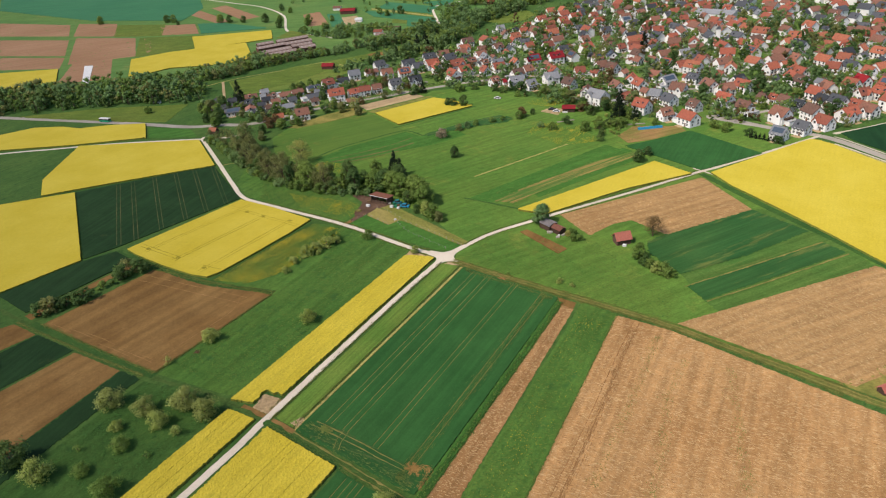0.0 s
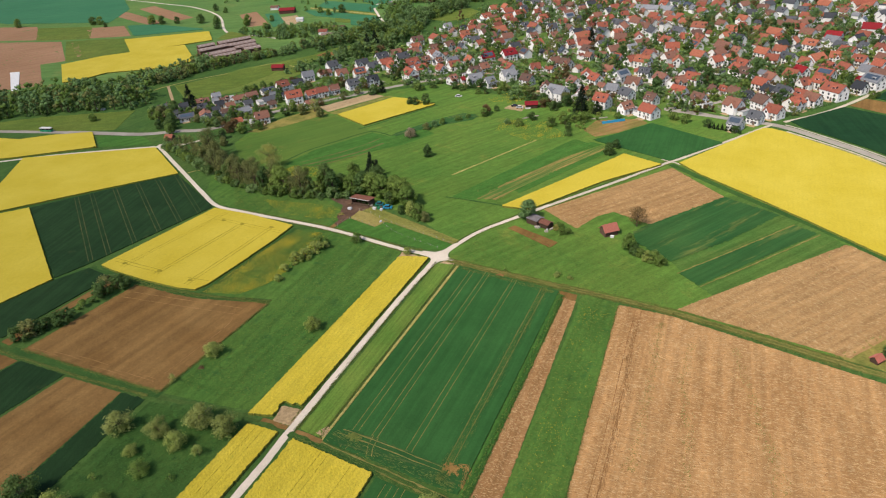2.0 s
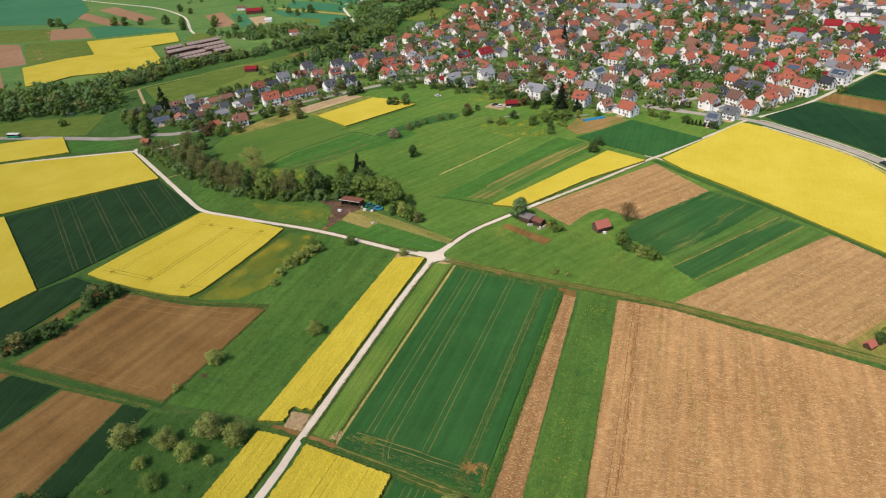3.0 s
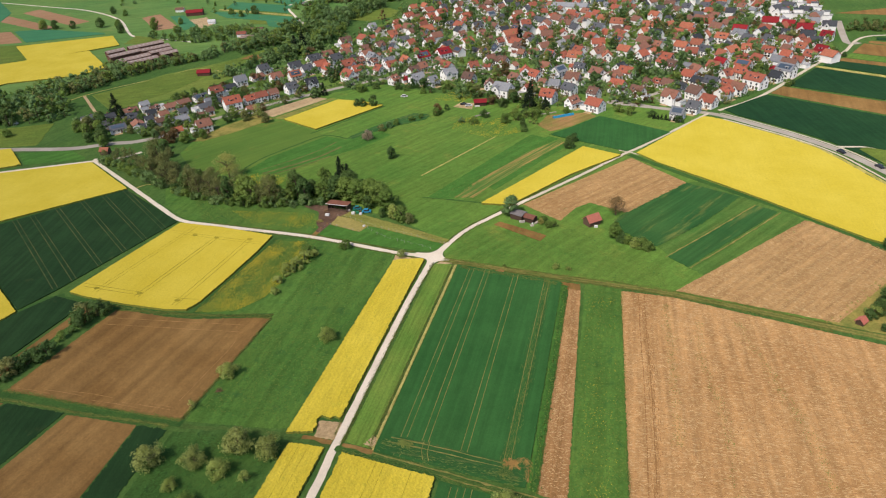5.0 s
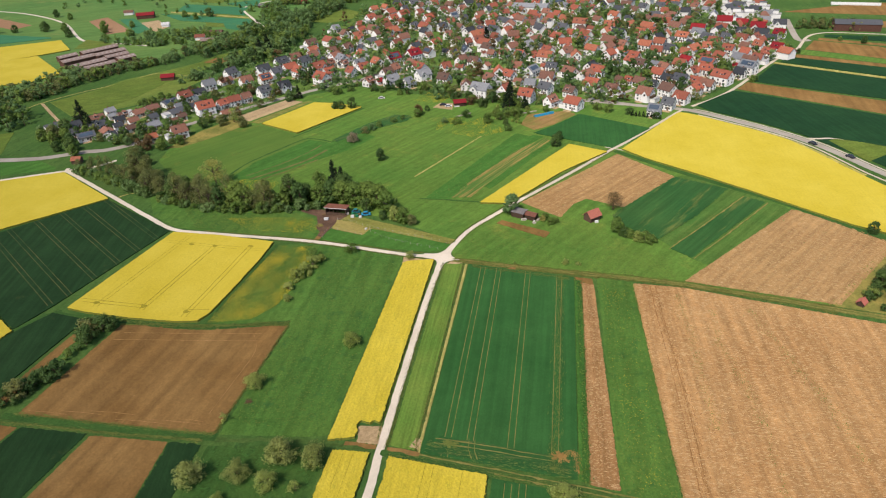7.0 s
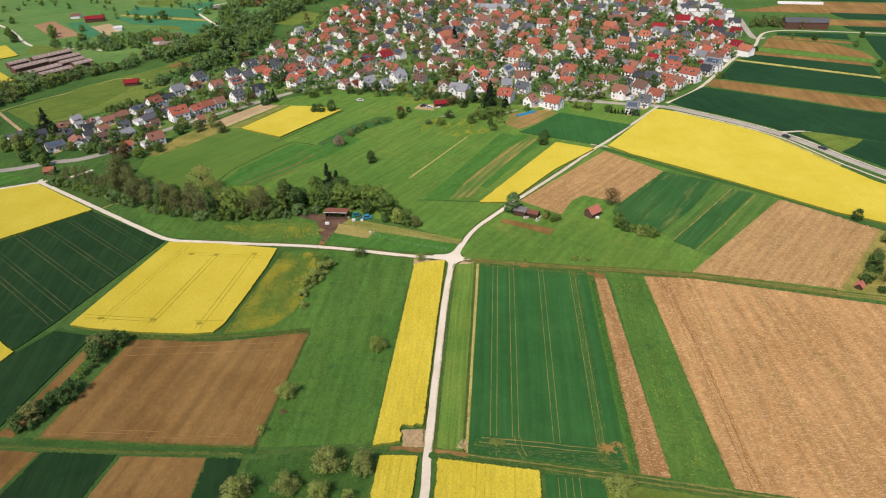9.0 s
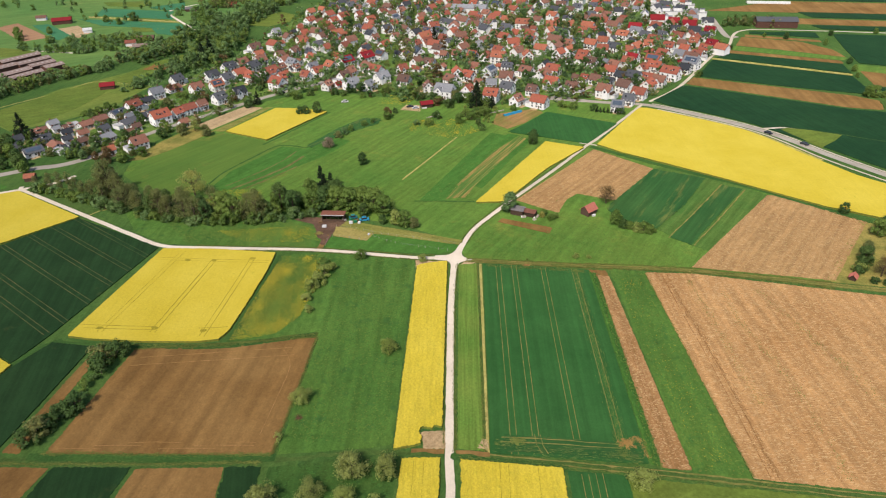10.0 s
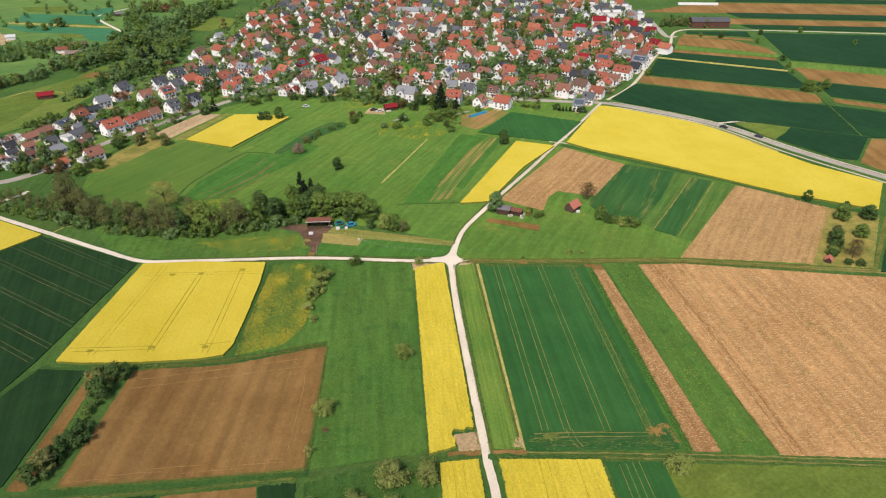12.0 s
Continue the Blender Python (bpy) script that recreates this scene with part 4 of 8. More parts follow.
def house(x, y, turn, code, rng, full=True, fit=1.0):
    colour, size = code
    l, w, e, h = SIZES[size]
    grow = 0 if size in "sx" else rng.choice((-1, 0, 0, 1))
    l, w = (l + grow * 1.4) * fit, (w + grow * 0.6) * fit
    e, h = e * (0.5 + 0.5 * fit) + 0.35 * grow, h * fit
    flat = colour == "w"
    base = tagged(new("house" if size != "s" else "garage_house"), f"{'small ' if size == 's' else 'large ' if size == 'l' else ''}white rendered house with a {ROOF_WORDS[colour]} roof", "house", "village houses")
    base.matrix_basis = pose(x, y, 0, 0, 0, turn + rng.uniform(-7, 7))
    key = (size, grow, fit)
    if flat:
        part("wall", once(("cube", key), lambda: box_mesh("wall", l, w, 6.2, RENDER)), base)
        part("roof", once(("flat", key), lambda: box_mesh("roof", l + 0.5, w + 0.5, 0.35, ROOFS["w"])), base, pose(0, 0, 6.2))
        part("upper_wall", once(("attic", key), lambda: box_mesh("upper_wall", l * 0.6, w * 0.7, 2.6, RENDER)), base, pose(-l * 0.12, 0, 6.55))
        part("upper_roof", once(("attic_roof", key), lambda: box_mesh("upper_roof", l * 0.6 + 0.5, w * 0.7 + 0.5, 0.3, ROOFS["d"])), base, pose(-l * 0.12, 0, 9.15))
    else:
        part("wall", once(("wall", key), lambda: wall_mesh(l, w, e, h)), base)
        roof = part("roof", once(("roof", key, colour), lambda: roof_mesh(l, w, e, h, ROOFS[colour])), base)
        if size != "x":
            part("chimney", once("chimney", lambda: box_mesh("chimney", 0.6, 0.6, 2.6, BRICK)), roof, pose(rng.uniform(-0.3, 0.3) * l, 0.8, e + h - 1.6))
        pitch = math.degrees(math.atan2(h, w / 2))
        if colour == "s" or (size != "s" and rng.random() < 0.05):
            sl = once(("solar", key), lambda: box_mesh("solar_panel", l * 0.8, math.hypot(h, w / 2) * 0.6, 0.08, SOLAR))
            part("solar_panel", sl, roof, pose(0, -w / 4, e + h / 2 + 0.27, pitch), "dark blue solar panel")
        elif size in "nl" and rng.random() < 0.45:
            for k in (-1, 1) if size == "l" else (rng.choice((-1, 1)),):
                sk = once("roof_window", lambda: box_mesh("roof_window", 1.0, 1.3, 0.06, GLASS))
                part("roof_window", sk, roof, pose(k * l * 0.22, -w / 4, e + h / 2 + 0.26, pitch))
    if not flat and size in "nl" and colour != "s" and rng.random() < 0.3:
        at = pose(rng.choice((-0.22, 0.0, 0.22)) * l, 0, 0)
        wing = part("gable_wing", once(("wing", key), lambda: wing_mesh(l, w, e, h)), base, at)
        part("wing_roof", once(("wing_roof", key, colour), lambda: wing_roof_mesh(l, w, e, h, ROOFS[colour])), wing)
        part("wing_window", once("far_window", lambda: box_mesh("window", 1.1, 0.08, 1.2, GLASS)), wing, pose(0, -w / 2 - 0.92, e * 0.85))
    if size in "nlu" and rng.random() < 0.4:
        side = rng.choice((-1, 1))
        garage = part("garage", once("garage", lambda: box_mesh("garage", 3.4, 6.2, 2.5, RENDER)), base, pose(side * (l / 2 + 1.75), rng.uniform(-0.1, 0.15) * w, 0))
        part("garage_roof", once("garage_roof", lambda: box_mesh("garage_roof", 3.7, 6.5, 0.18, ROOFS["w"])), garage, pose(0, 0, 2.5), "flat grey gravel roof")
    if size == "x" or not full:
        return base
    far_win = once("far_window", lambda: box_mesh("window", 1.1, 0.08, 1.2, GLASS))
    win, pane = once("window", lambda: window_mesh(1.2, 1.3)), once("pane", lambda: box_mesh("pane", 1.0, 0.03, 1.1, GLASS))

    def opening(px, py, pz, rz):
        o = part("window", win if y < 225 else far_win, base, pose(px, py, pz, 0, 0, rz))
        if y < 225:
            part("pane", pane, o, pose(0, -0.02, 0.1))

    spots = []
    if size == "s":
        spots += [(0, -w / 2, 1.0, 0), (l / 2, 0, 1.0, 90)]
    else:
        for z in (0.9,) if e < 3 else (0.8, 2.0) if e < 3.3 else (0.9, 2.5) if e < 4.5 else (1.0, 3.0):
            spots += [(k * l, -w / 2, z, 0) for k in (-0.3, 0.0, 0.3)]
            if y < 300:
                spots += [(l / 2, k * w, z, 90) for k in (-0.25, 0.25)]
        if not flat:
            spots += [(l / 2, 0, e + 0.3, 90), (-l / 2, 0, e + 0.3, -90)]
        if y < 300:
            spots += [(-l / 2, k * w, 1.0, -90) for k in (-0.25, 0.25)]
    for sp in spots:
        opening(*sp)
    part("door", once("door", lambda: box_mesh("door", 1.1, 0.12, 2.1, DOOR_WOOD)), base, pose(l * 0.15, -w / 2 - 0.02, 0))
    part("terrace", once("terrace", lambda: box_mesh("terrace", 4.6, 2.6, 0.12, BARE)), base, pose(rng.choice((-1, 1)) * l * 0.1, -w / 2 - 1.6, 0))
    if not flat and size != "s" and rng.random() < 0.35:
        up = once(("dormer", colour), lambda: dormer_mesh(ROOFS[colour]))
        part("dormer", up, base, pose(rng.uniform(-0.2, 0.2) * l, -w * 0.3, e + h * 0.22), "gabled dormer with a window")
    if size == "l" and rng.random() < 0.7:
        part("balcony", once(("balcony", key), lambda: box_mesh("balcony", 1.5, w * 0.7, 1.1, TIMBER)), base, pose(l / 2 + 0.75, 0, 2.7))
    return base


LANE_WEST = [
    (-269, 86, 62, "du"), (-258, 92, 60, "ds"), (-254, 105, 64, "bu"), (-244, 94, 62, "du"), (-237, 77, 58, "du"),
    (-230, 86, -32, "bu"), (-221, 85, 60, "du"), (-247, 110, 60, "gs"), (-243, 115, 61, "bu"), (-234, 119, 60, "bu"),
    (-231, 128, 62, "bu"), (-226, 104, 56, "bs"), (-209, 99, 64, "gu"), (-196, 82, 60, "ps"), (-184, 91, 58, "bn"),
    (-226, 139, 60, "du"), (-210, 124, 62, "du"), (-221, 149, 58, "rn"), (-205, 137, 60, "du"), (-192, 129, 60, "rl"),
    (-254, 117, 62, "gs"), (-263, 79, 60, "bs"), (-229.5, 95, 58, "ds"), (-219, 93, 60, "bs"), (-218, 112, 60, "ds"), (-200, 108, 60, "bs"), (-214, 133, 60, "gs"), (-176, 126, 60, "bs"), (-250, 80, 62, "ds"), (-236, 104, 60, "ds"),
    (-187, 140, 60, "rn"), (-183, 147, 60, "rn"), (-221, 164, 62, "du"), (-220, 175, 60, "gn"), (-201, 117, 62, "bs"),
]
MEADOW_ROW = [
    (-216, 189, 60, "bu"), (-221, 204, 60, "dn"), (-198, 187, 60, "bn"), (-179, 155, 60, "bn"), (-173, 168, 62, "dn"),
    (-165, 180, 58, "dn"), (-187, 194, 60, "on"), (-200, 214, 60, "dn"), (-187, 210, 62, "dn"), (-182, 221, 58, "rn"),
    (-170, 213, -30, "rl"), (-160, 222, 60, "rl"), (-197, 236, 60, "dn"), (-192, 247, 60, "bn"), (-180, 240, 62, "dn"),
    (-146, 200, -30, "rl"), (-148, 216, 60, "rn"), (-200, 292, 60, "bn"), (-188, 271, 60, "on"), (-181, 257, 60, "bn"),
]
BROOK_STREET = [
    (-162, 257, 56, "bn"), (-154, 252, 18, "gn"), (-164, 284, 52, "bn"), (-159, 240, 10, "bn"), (-151, 241, 29, "ds"),
    (-148, 242, 61, "bn"), (-133, 221, 33, "rn"), (-128, 231, 28, "rn"), (-112, 201, 63, "bn"), (-106, 206, 18, "ms"),
    (-151, 304, 12, "dn"), (-171, 322, 12, "on"), (-135, 240, 17, "gn"), (-123, 246, 34, "on"), (-106, 221, 61, "bn"),
    (-96, 204, 29, "gn"), (-114, 255, 15, "ml"), (-102, 268, 15, "ml"), (-105, 233, 53, "bn"), (-95, 244, 6, "bn"),
    (-84, 202, 54, "gn"), (-128, 302, 29, "rn"), (-79, 220, 9, "gn"), (-152, 260, 56, "bs"),
]
UPPER_WEST = [
    (-187, 393, 32, "rn"), (-199, 432, 12, "on"), (-164, 369, 18, "ol"), (-145, 337, 16, "ol"), (-165, 395, 26, "rn"),
    (-151, 377, 28, "rn"), (-169, 438, 30, "dn"), (-135, 367, 58, "dn"), (-190, 441, 31, "on"), (-176, 344, 11, "rn"),
    (-191, 375, 30, "rs"), (-203, 348, 15, "gn"), (-186, 330, 12, "bn"), (-168, 464, 15, "dn"), (-148, 423, 25, "rn"),
    (-128, 371, 11, "dn"), (-110, 330, 32, "bn"), (-131, 399, 6, "rn"), (-111, 307, 26, "rs"),
]
FRONT_ROW = [
    (-62, 214, -23, "bn"), (-44, 203, -70, "bn"), (-31, 191, -21, "gl"), (-17, 198, -30, "rn"), (-1, 186, -21, "rl"),
    (15, 180, -27, "bn"), (29, 177, -24, "rn"), (8, 204, -23, "dn"), (-3, 211, -6, "gn"), (24, 200, -31, "bn"),
    (69, 200, -29, "bl"), (-69, 242, -22, "rn"), (-62, 260, -29, "bn"), (-60, 247, -5, "rs"), (-52, 258, -23, "bn"),
    (-42, 253, -11, "bs"), (-29, 236, -76, "rn"), (-31, 218, -31, "bn"), (-20, 228, -31, "rn"), (-12, 218, -25, "bs"),
]
SECOND_ROW = [
    (-19, 249, -22, "bn"), (-7, 240, -25, "sn"), (-1, 258, -14, "rs"), (6, 224, -10, "bl"), (5, 253, -20, "dn"),
    (36, 214, -31, "rl"), (49, 207, -34, "bn"), (19, 240, -30, "bn"), (30, 235, -32, "bn"), (37, 246, -28, "rn"),
    (31, 256, -26, "dn"), (52, 230, -28, "bn"), (58, 231, -34, "rn"), (65, 226, -39, "bn"), (-65, 285, -32, "dl"),
    (-45, 284, -23, "bn"), (-52, 286, -23, "rs"), (-35, 284, -20, "bn"), (-23, 282, -32, "rn"), (-13, 279, -26, "rn"),
]
OLD_CORE = [
    (-3, 275, -21, "ol"), (-10, 304, -71, "dn"), (-5, 307, -75, "bn"), (-81, 314, 30, "bn"), (-72, 315, 26, "rn"),
    (-64, 320, -24, "rn"), (-53, 333, -29, "rn"), (-46, 315, -32, "dn"), (-39, 337, -76, "bl"), (-34, 322, -32, "rn"),
    (-79, 348, 53, "dn"), (-94, 336, 23, "bn"), (-91, 362, 15, "bn"), (-108, 364, 14, "dn"), (-106, 382, 22, "rn"),
    (-69, 353, -12, "bl"), (-80, 381, 28, "rn"), (-68, 378, -76, "rn"), (-49, 371, -6, "bl"), (-32, 377, -11, "bl"),
]
CORE_EAST = [
    (-37, 409, -30, "rn"), (-27, 345, -69, "rn"), (10, 306, -80, "rn"), (18, 285, -75, "on"), (5, 320, -75, "rn"),
    (6, 353, -27, "rn"), (19, 330, -30, "on"), (-6, 357, -74, "dn"), (41, 292, -34, "rn"), (59, 287, -33, "rn"),
    (64, 268, -32, "bn"), (44, 352, -34, "dl"), (35, 381, -5, "ol"), (51, 385, -31, "on"), (66, 320, -30, "on"),
    (61, 362, -32, "on"), (52, 334, -14, "ss"), (-110, 440, 61, "bn"), (-86, 416, 18, "bn"), (-98, 450, 14, "dn"),
]
CORE_NORTH = [
    (-84, 440, 26, "dn"), (-110, 409, 12, "sn"), (-72, 405, 32, "rn"), (-65, 426, -21, "rn"), (-51, 405, -21, "rn"),
    (-44, 449, -12, "gx"), (-31, 414, -28, "rn"), (-29, 461, -74, "dn"), (-1, 422, -76, "bn"), (-15, 426, -24, "rn"),
    (10, 386, -11, "ol"), (-5, 403, -24, "on"), (16, 439, -10, "bn"), (36, 424, -32, "on"), (-145, 463, 34, "rn"),
    (-125, 428, 28, "rn"), (-111, 468, 15, "dn"), (-78, 474, 27, "rn"), (21, 471, -15, "dn"), (38, 451, -26, "dn"),
]
EAST_FRONT = [
    (90, 198, -31, "rn"), (97.5, 215, -31, "rn"), (105.5, 225.5, -30, "bn"), (82, 210, -38, "bl"), (82.5, 186, -25, "dn"),
    (75.0, 173.5, -20, "sn"), (73, 222, -30, "dn"), (76, 247, -35, "rn"), (82, 235, -33, "dn"), (90, 232, -35, "dl"),
    (99, 232, -30, "rn"), (98, 255, -35, "rn"), (107, 259, -31, "rn"), (108, 277, -29, "rn"), (115, 241, -36, "rl"),
    (127, 256, -29, "dn"), (133, 268, -33, "sl"), (127, 275, -15, "ms"), (90, 271, -31, "on"),
]
EAST_MIDDLE = [
    (94, 280, -40, "mn"), (83, 310, -30, "dn"), (94, 303, -40, "on"), (103, 300, -35, "bs"), (108, 299, -36, "rn"),
    (110, 323, -5, "on"), (116, 336, -33, "rn"), (111, 351, -36, "dn"), (98, 325, -71, "dn"), (93, 351, -31, "on"),
    (105, 375, -10, "ml"), (81, 359, -13, "on"), (71, 367, -35, "rn"), (76, 330, -13, "on"), (74, 305, -10, "rn"),
    (124, 316, -28, "rn"), (135, 309, -35, "rn"), (146, 332, -31, "on"), (136, 348, -36, "rn"), (150, 309, -36, "rn"),
]
NEW_BLOCKS = [
    (158, 325, -28, "mn"), (165, 370, -34, "mn"), (152, 368, -14, "dn"), (156, 350, -3, "dn"), (125, 353, -40, "dn"),
    (138, 372, -6, "dn"), (124, 384, -30, "rn"), (127, 406, -4, "ml"), (140, 399, -13, "ml"), (151, 385, -11, "ml"),
    (120, 437, -7, "sn"), (133, 475, -12, "wn"), (140, 437, -5, "wl"), (150, 438, -3, "wl"), (136, 416, -11, "gn"),
    (154, 482, -12, "wn"), (164, 466, -10, "wn"), (170, 431, -13, "wn"), (169, 403, -5, "dn"), (159, 415, -9, "gn"),
]
NORTH_EDGE = [
    (75, 470, -5, "dn"), (71, 428, -4, "dn"), (89, 472, -39, "dn"), (104, 431, -39, "dn"), (106, 473, -31, "bn"),
    (97, 447, -10, "dn"), (85, 427, -35, "bn"), (55, 419, -30, "dn"), (60, 464, -37, "dn"), (44, 473, -8, "bn"),
    (48, 418, -28, "dn"), (23, 404, -30, "bn"), (5, 470, -14, "bn"), (-20, 476, -27, "dn"), (-9, 477, -4, "rn"),
    (-43, 480, -22, "rn"), (-58, 473, -12, "rn"), (-64, 458, -23, "bn"), (-127, 458, 13, "bn"), (-169, 495, 26, "rn"),
]
STREETS = (LANE_WEST, MEADOW_ROW, BROOK_STREET, UPPER_WEST, FRONT_ROW, SECOND_ROW, OLD_CORE, CORE_EAST, CORE_NORTH, EAST_FRONT, EAST_MIDDLE, NEW_BLOCKS, NORTH_EDGE)
homes = np.array([(h[0], h[1]) for street in STREETS for h in street], float)
rng, spin = random.Random(5), random.Random(8)
for street in STREETS:
    for x, y, turn, code in street:
        # the western streets stand with their gables to the brook, the eastern ones along the slope
        if street not in (LANE_WEST, MEADOW_ROW) and x < -62:
            turn = (60 if spin.random() < 0.75 else -32) + 0.3 * (turn - 28)
        elif x >= -62 and spin.random() < 0.2:
            turn += 90
        gap = np.sort(np.hypot(*(homes - (x, y)).T))[1]
        house(x, y, turn, code, rng, y < 400, min(1.0, max(0.7, round(gap / 9.6, 1))))

# ---- meadow plots and yard surfaces ----
MEADOW_DEEP = earthy("lush_meadow", (0.052, 0.158, 0.028), (0.074, 0.188, 0.034), 1.2, 0.03, (0.3, 0.1, 0.14), 65, 0.5, 0.95, 0.2, None, (0.25, 0.18))
OLIVE_MEADOW = earthy("olive_meadow", (0.108, 0.172, 0.030), (0.152, 0.200, 0.038), 0.8, 0.02, (0.3, 0.1, 0.1), 30, 0.4, 0.95, 0.2, None, (0.1, 0.18))
PADDOCK = earthy("grazed_paddock", (0.185, 0.205, 0.046), (0.26, 0.245, 0.068), 1.0, 0.06, (0.3, 0.2, 0.15), 170, 0.4)
SHRUB_GRASS = earthy("dry_shrub_grass", (0.165, 0.182, 0.044), (0.345, 0.280, 0.080), 1.4, 0.12, None, 0, 0.4, 0.95, 0.22, None, (0.5, 0.2))
GREEN_MEADOW = earthy("grown_meadow", (0.086, 0.172, 0.032), (0.122, 0.205, 0.038), 1.4, 0.025, (0.4, 0.06, 0.08), 62, 0.3, 0.95, 0.15, ((0.19, 0.205, 0.045), 0.03, 0.57))
PALE_CLOD = earthy("pale_clods", (0.31, 0.175, 0.066), (0.38, 0.225, 0.092), 1.5, 0.2)
DRY_GRAZED = earthy("pale_grazed_grass", (0.29, 0.255, 0.075), (0.36, 0.30, 0.10), 1.0, 0.1, None, 0, 0.3)
YARD = earthy("muddy_yard", (0.10, 0.06, 0.04), (0.17, 0.105, 0.07), 1.0, 0.2)
grass = dict(uneven=0.2, ragged=0.35)
field("meadow_plot", [(-108.5, 101.5), (-118.5, 107), (-148, 117), (-170, 96), (-172, 56), (-150, 40), (-125.5, 43)], (GREEN_MEADOW,), "mown green meadow behind the grove", 62, 1.0, height=0.035, **grass)
field("meadow_plot", [(-123, 44.5), (-121.5, 66.0), (-107.2, 101), (-93.5, 99), (-80.6, 116.0), (-72, 112), (-79, 92), (-100, 60), (-108, 47)], (MEADOW_DEEP,), "lush dark green meadow strip", 65, 1.0, height=0.050, **grass)
field("meadow_plot", [(-94.0, 102.6), (-84.6, 130.2), (-74.2, 148.3), (-63.4, 148.6), (-62.6, 140.0), (-81.4, 118.4), (-90.4, 101.0)], (WHEAT_STREAKY,), "dark green crop strip in the meadow", 65, 1.0, height=0.13, uneven=0.2, ragged=0.5)
field("meadow_plot", [(-22, 44), (-10.4, 46), (13.1, 128.2), (3, 131)], (MEADOW_DEEP,), "lush dark green meadow strip", 70, 1.0, height=0.065, **grass)
SOWN_ROWS = earthy("sown_rows", (0.070, 0.162, 0.034), (0.105, 0.190, 0.040), 1.6, 0.05, (0.9, 0.02, 0.16), 70, 0.3, 0.95, 0.15, ((0.34, 0.245, 0.080), 0.42, 0.47, (0.03, 1.0, 1), 0.10))
field("meadow_plot", [(-13.0, 62.0), (-12.4, 68.2), (-1.3, 105.4), (12.9, 130.6), (19.0, 128.6), (7.0, 106.2), (-6.4, 66.2), (-8.6, 58.0)], (MEADOW_DEEP,), "dark green flank of the sown plot", 72, 0.8, height=0.095, uneven=0.2, ragged=0.3)
field("meadow_plot", [(1.6, 62.0), (8.6, 84.6), (23.6, 125.2), (27.0, 124.8), (16.5, 95.7), (7.7, 67.5), (5.0, 60.0)], (MEADOW_DEEP,), "dark green flank of the sown plot", 72, 0.8, height=0.095, uneven=0.2, ragged=0.3)
field("sown_plot", [(-10.5, 47.5), (-1.6, 50.0), (2.6, 66.0), (9.4, 85.4), (23.0, 124.0), (19.6, 127.6), (7.2, 105.4), (-6.0, 66.0)], (SOWN_ROWS,), "grass thinly sown in streaky brown rows", 71, 0.8, height=0.085, uneven=0.2, ragged=0.5)
field("seed_strip", [(-34.2, 65.7), (-15.2, 123.1), (-14.3, 123.1), (-33.2, 65.7)], (DRY,), "thin straw-coloured line in the meadow", 72, 0.4, height=0.06, uneven=0.5, ragged=0.15)
BROWN_GRASS = earthy("browned_grass", (0.115, 0.130, 0.042), (0.185, 0.150, 0.056), 1.2, 0.2, (0.8, 0.1, 0.25), 60, 0.3)
for wide, pts in ((1.5, [(-112.6, 47.0), (-103.0, 61.0), (-95.2, 75.0), (-91.0, 89.0)]), (0.8, [(-107.0, 47.5), (-98.0, 61.0), (-90.0, 76.0)]), (0.7, [(-116.6, 50.0), (-107.0, 66.0), (-100.0, 82.0), (-97.0, 95.0)])):
    lane("seed_line", wide, pts, BROWN_GRASS, "worn brownish line through the meadow", 0.09, 0.12, "seed line")
field("dry_margin", [(-155.6, 120.2), (-149.4, 119.2), (-136.0, 163.5), (-140.0, 162.2)], (PADDOCK,), "straw-coloured strip beside the rape", 70, 0.8, height=0.05, uneven=0.3, ragged=0.3)
field("dry_verge", [(-181.0, 74.0), (-173.6, 76.4), (-165.0, 92.0), (-157.0, 112.0), (-154.6, 119.6), (-170.2, 123.0), (-177.4, 101.2)], (SHRUB_GRASS,), "dry yellowish verge by the houses", 70, 0.8, height=0.110, **grass)
field("paddock", [(-47.6, 22.6), (-34.3, 19.4), (-17.4, 16.0), (1.9, 11.4), (1.7, 7.6), (-11.6, 9.6), (-31.9, 12.5), (-35.1, 12.6), (-45.9, 16.2), (-51.4, 17.5), (-50.6, 21.0)], (PADDOCK,), "yellow grazed paddock beside the shed", 170, 0.6, height=0.035, **grass)
field("meadow_plot", [(-52.2, -0.8), (-51.6, 8.9), (-36.9, 6.6), (-35.2, 12.3), (-31.9, 12.3), (-11.6, 9.5), (1.0, 7.2), (-0.2, 2.6), (-5.7, 0.0), (-24.0, -0.9), (-36.0, -0.8)], (MEADOW_DEEP,), "lush green wedge below the paddock", 170, 0.8, height=0.075, **grass)
field("paddock", [(-52.4, 16.8), (-51.6, 9.3), (-36.7, 6.9), (-35.1, 12.6), (-45.9, 16.5)], (DRY_GRAZED,), "pale grazed corner of the paddock", 170, 0.6, height=0.12, **grass)
for a, b_ in (((83.3, 22.0), (114.2, 74.9)), ((92.2, 17.0), (123.4, 70.2))):
    lane("wheel_track", 0.5, [a, ((a[0] + b_[0]) / 2 + 0.3, (a[1] + b_[1]) / 2), b_], TRACK_SOIL, "tan bare line along the wheat strip", 0.21, 0.15, "track")
field("grass_plot", [(160.6, 149.2), (164.0, 152.4), (175.3, 149.6), (189.8, 143.6), (183.6, 135.1), (173.5, 124.5)], (OLIVE_MEADOW,), "light green grass triangle beside the road", -30, 1.0, height=0.38, uneven=0.05, ragged=0.1)
lane("wheel_track", 0.9, [(234, 207), (232.0, 202.3), (227.8, 169.6), (223.0, 130.0)], GRASSY, "grassy path between dark fields", 0.45, 0.2, "track")
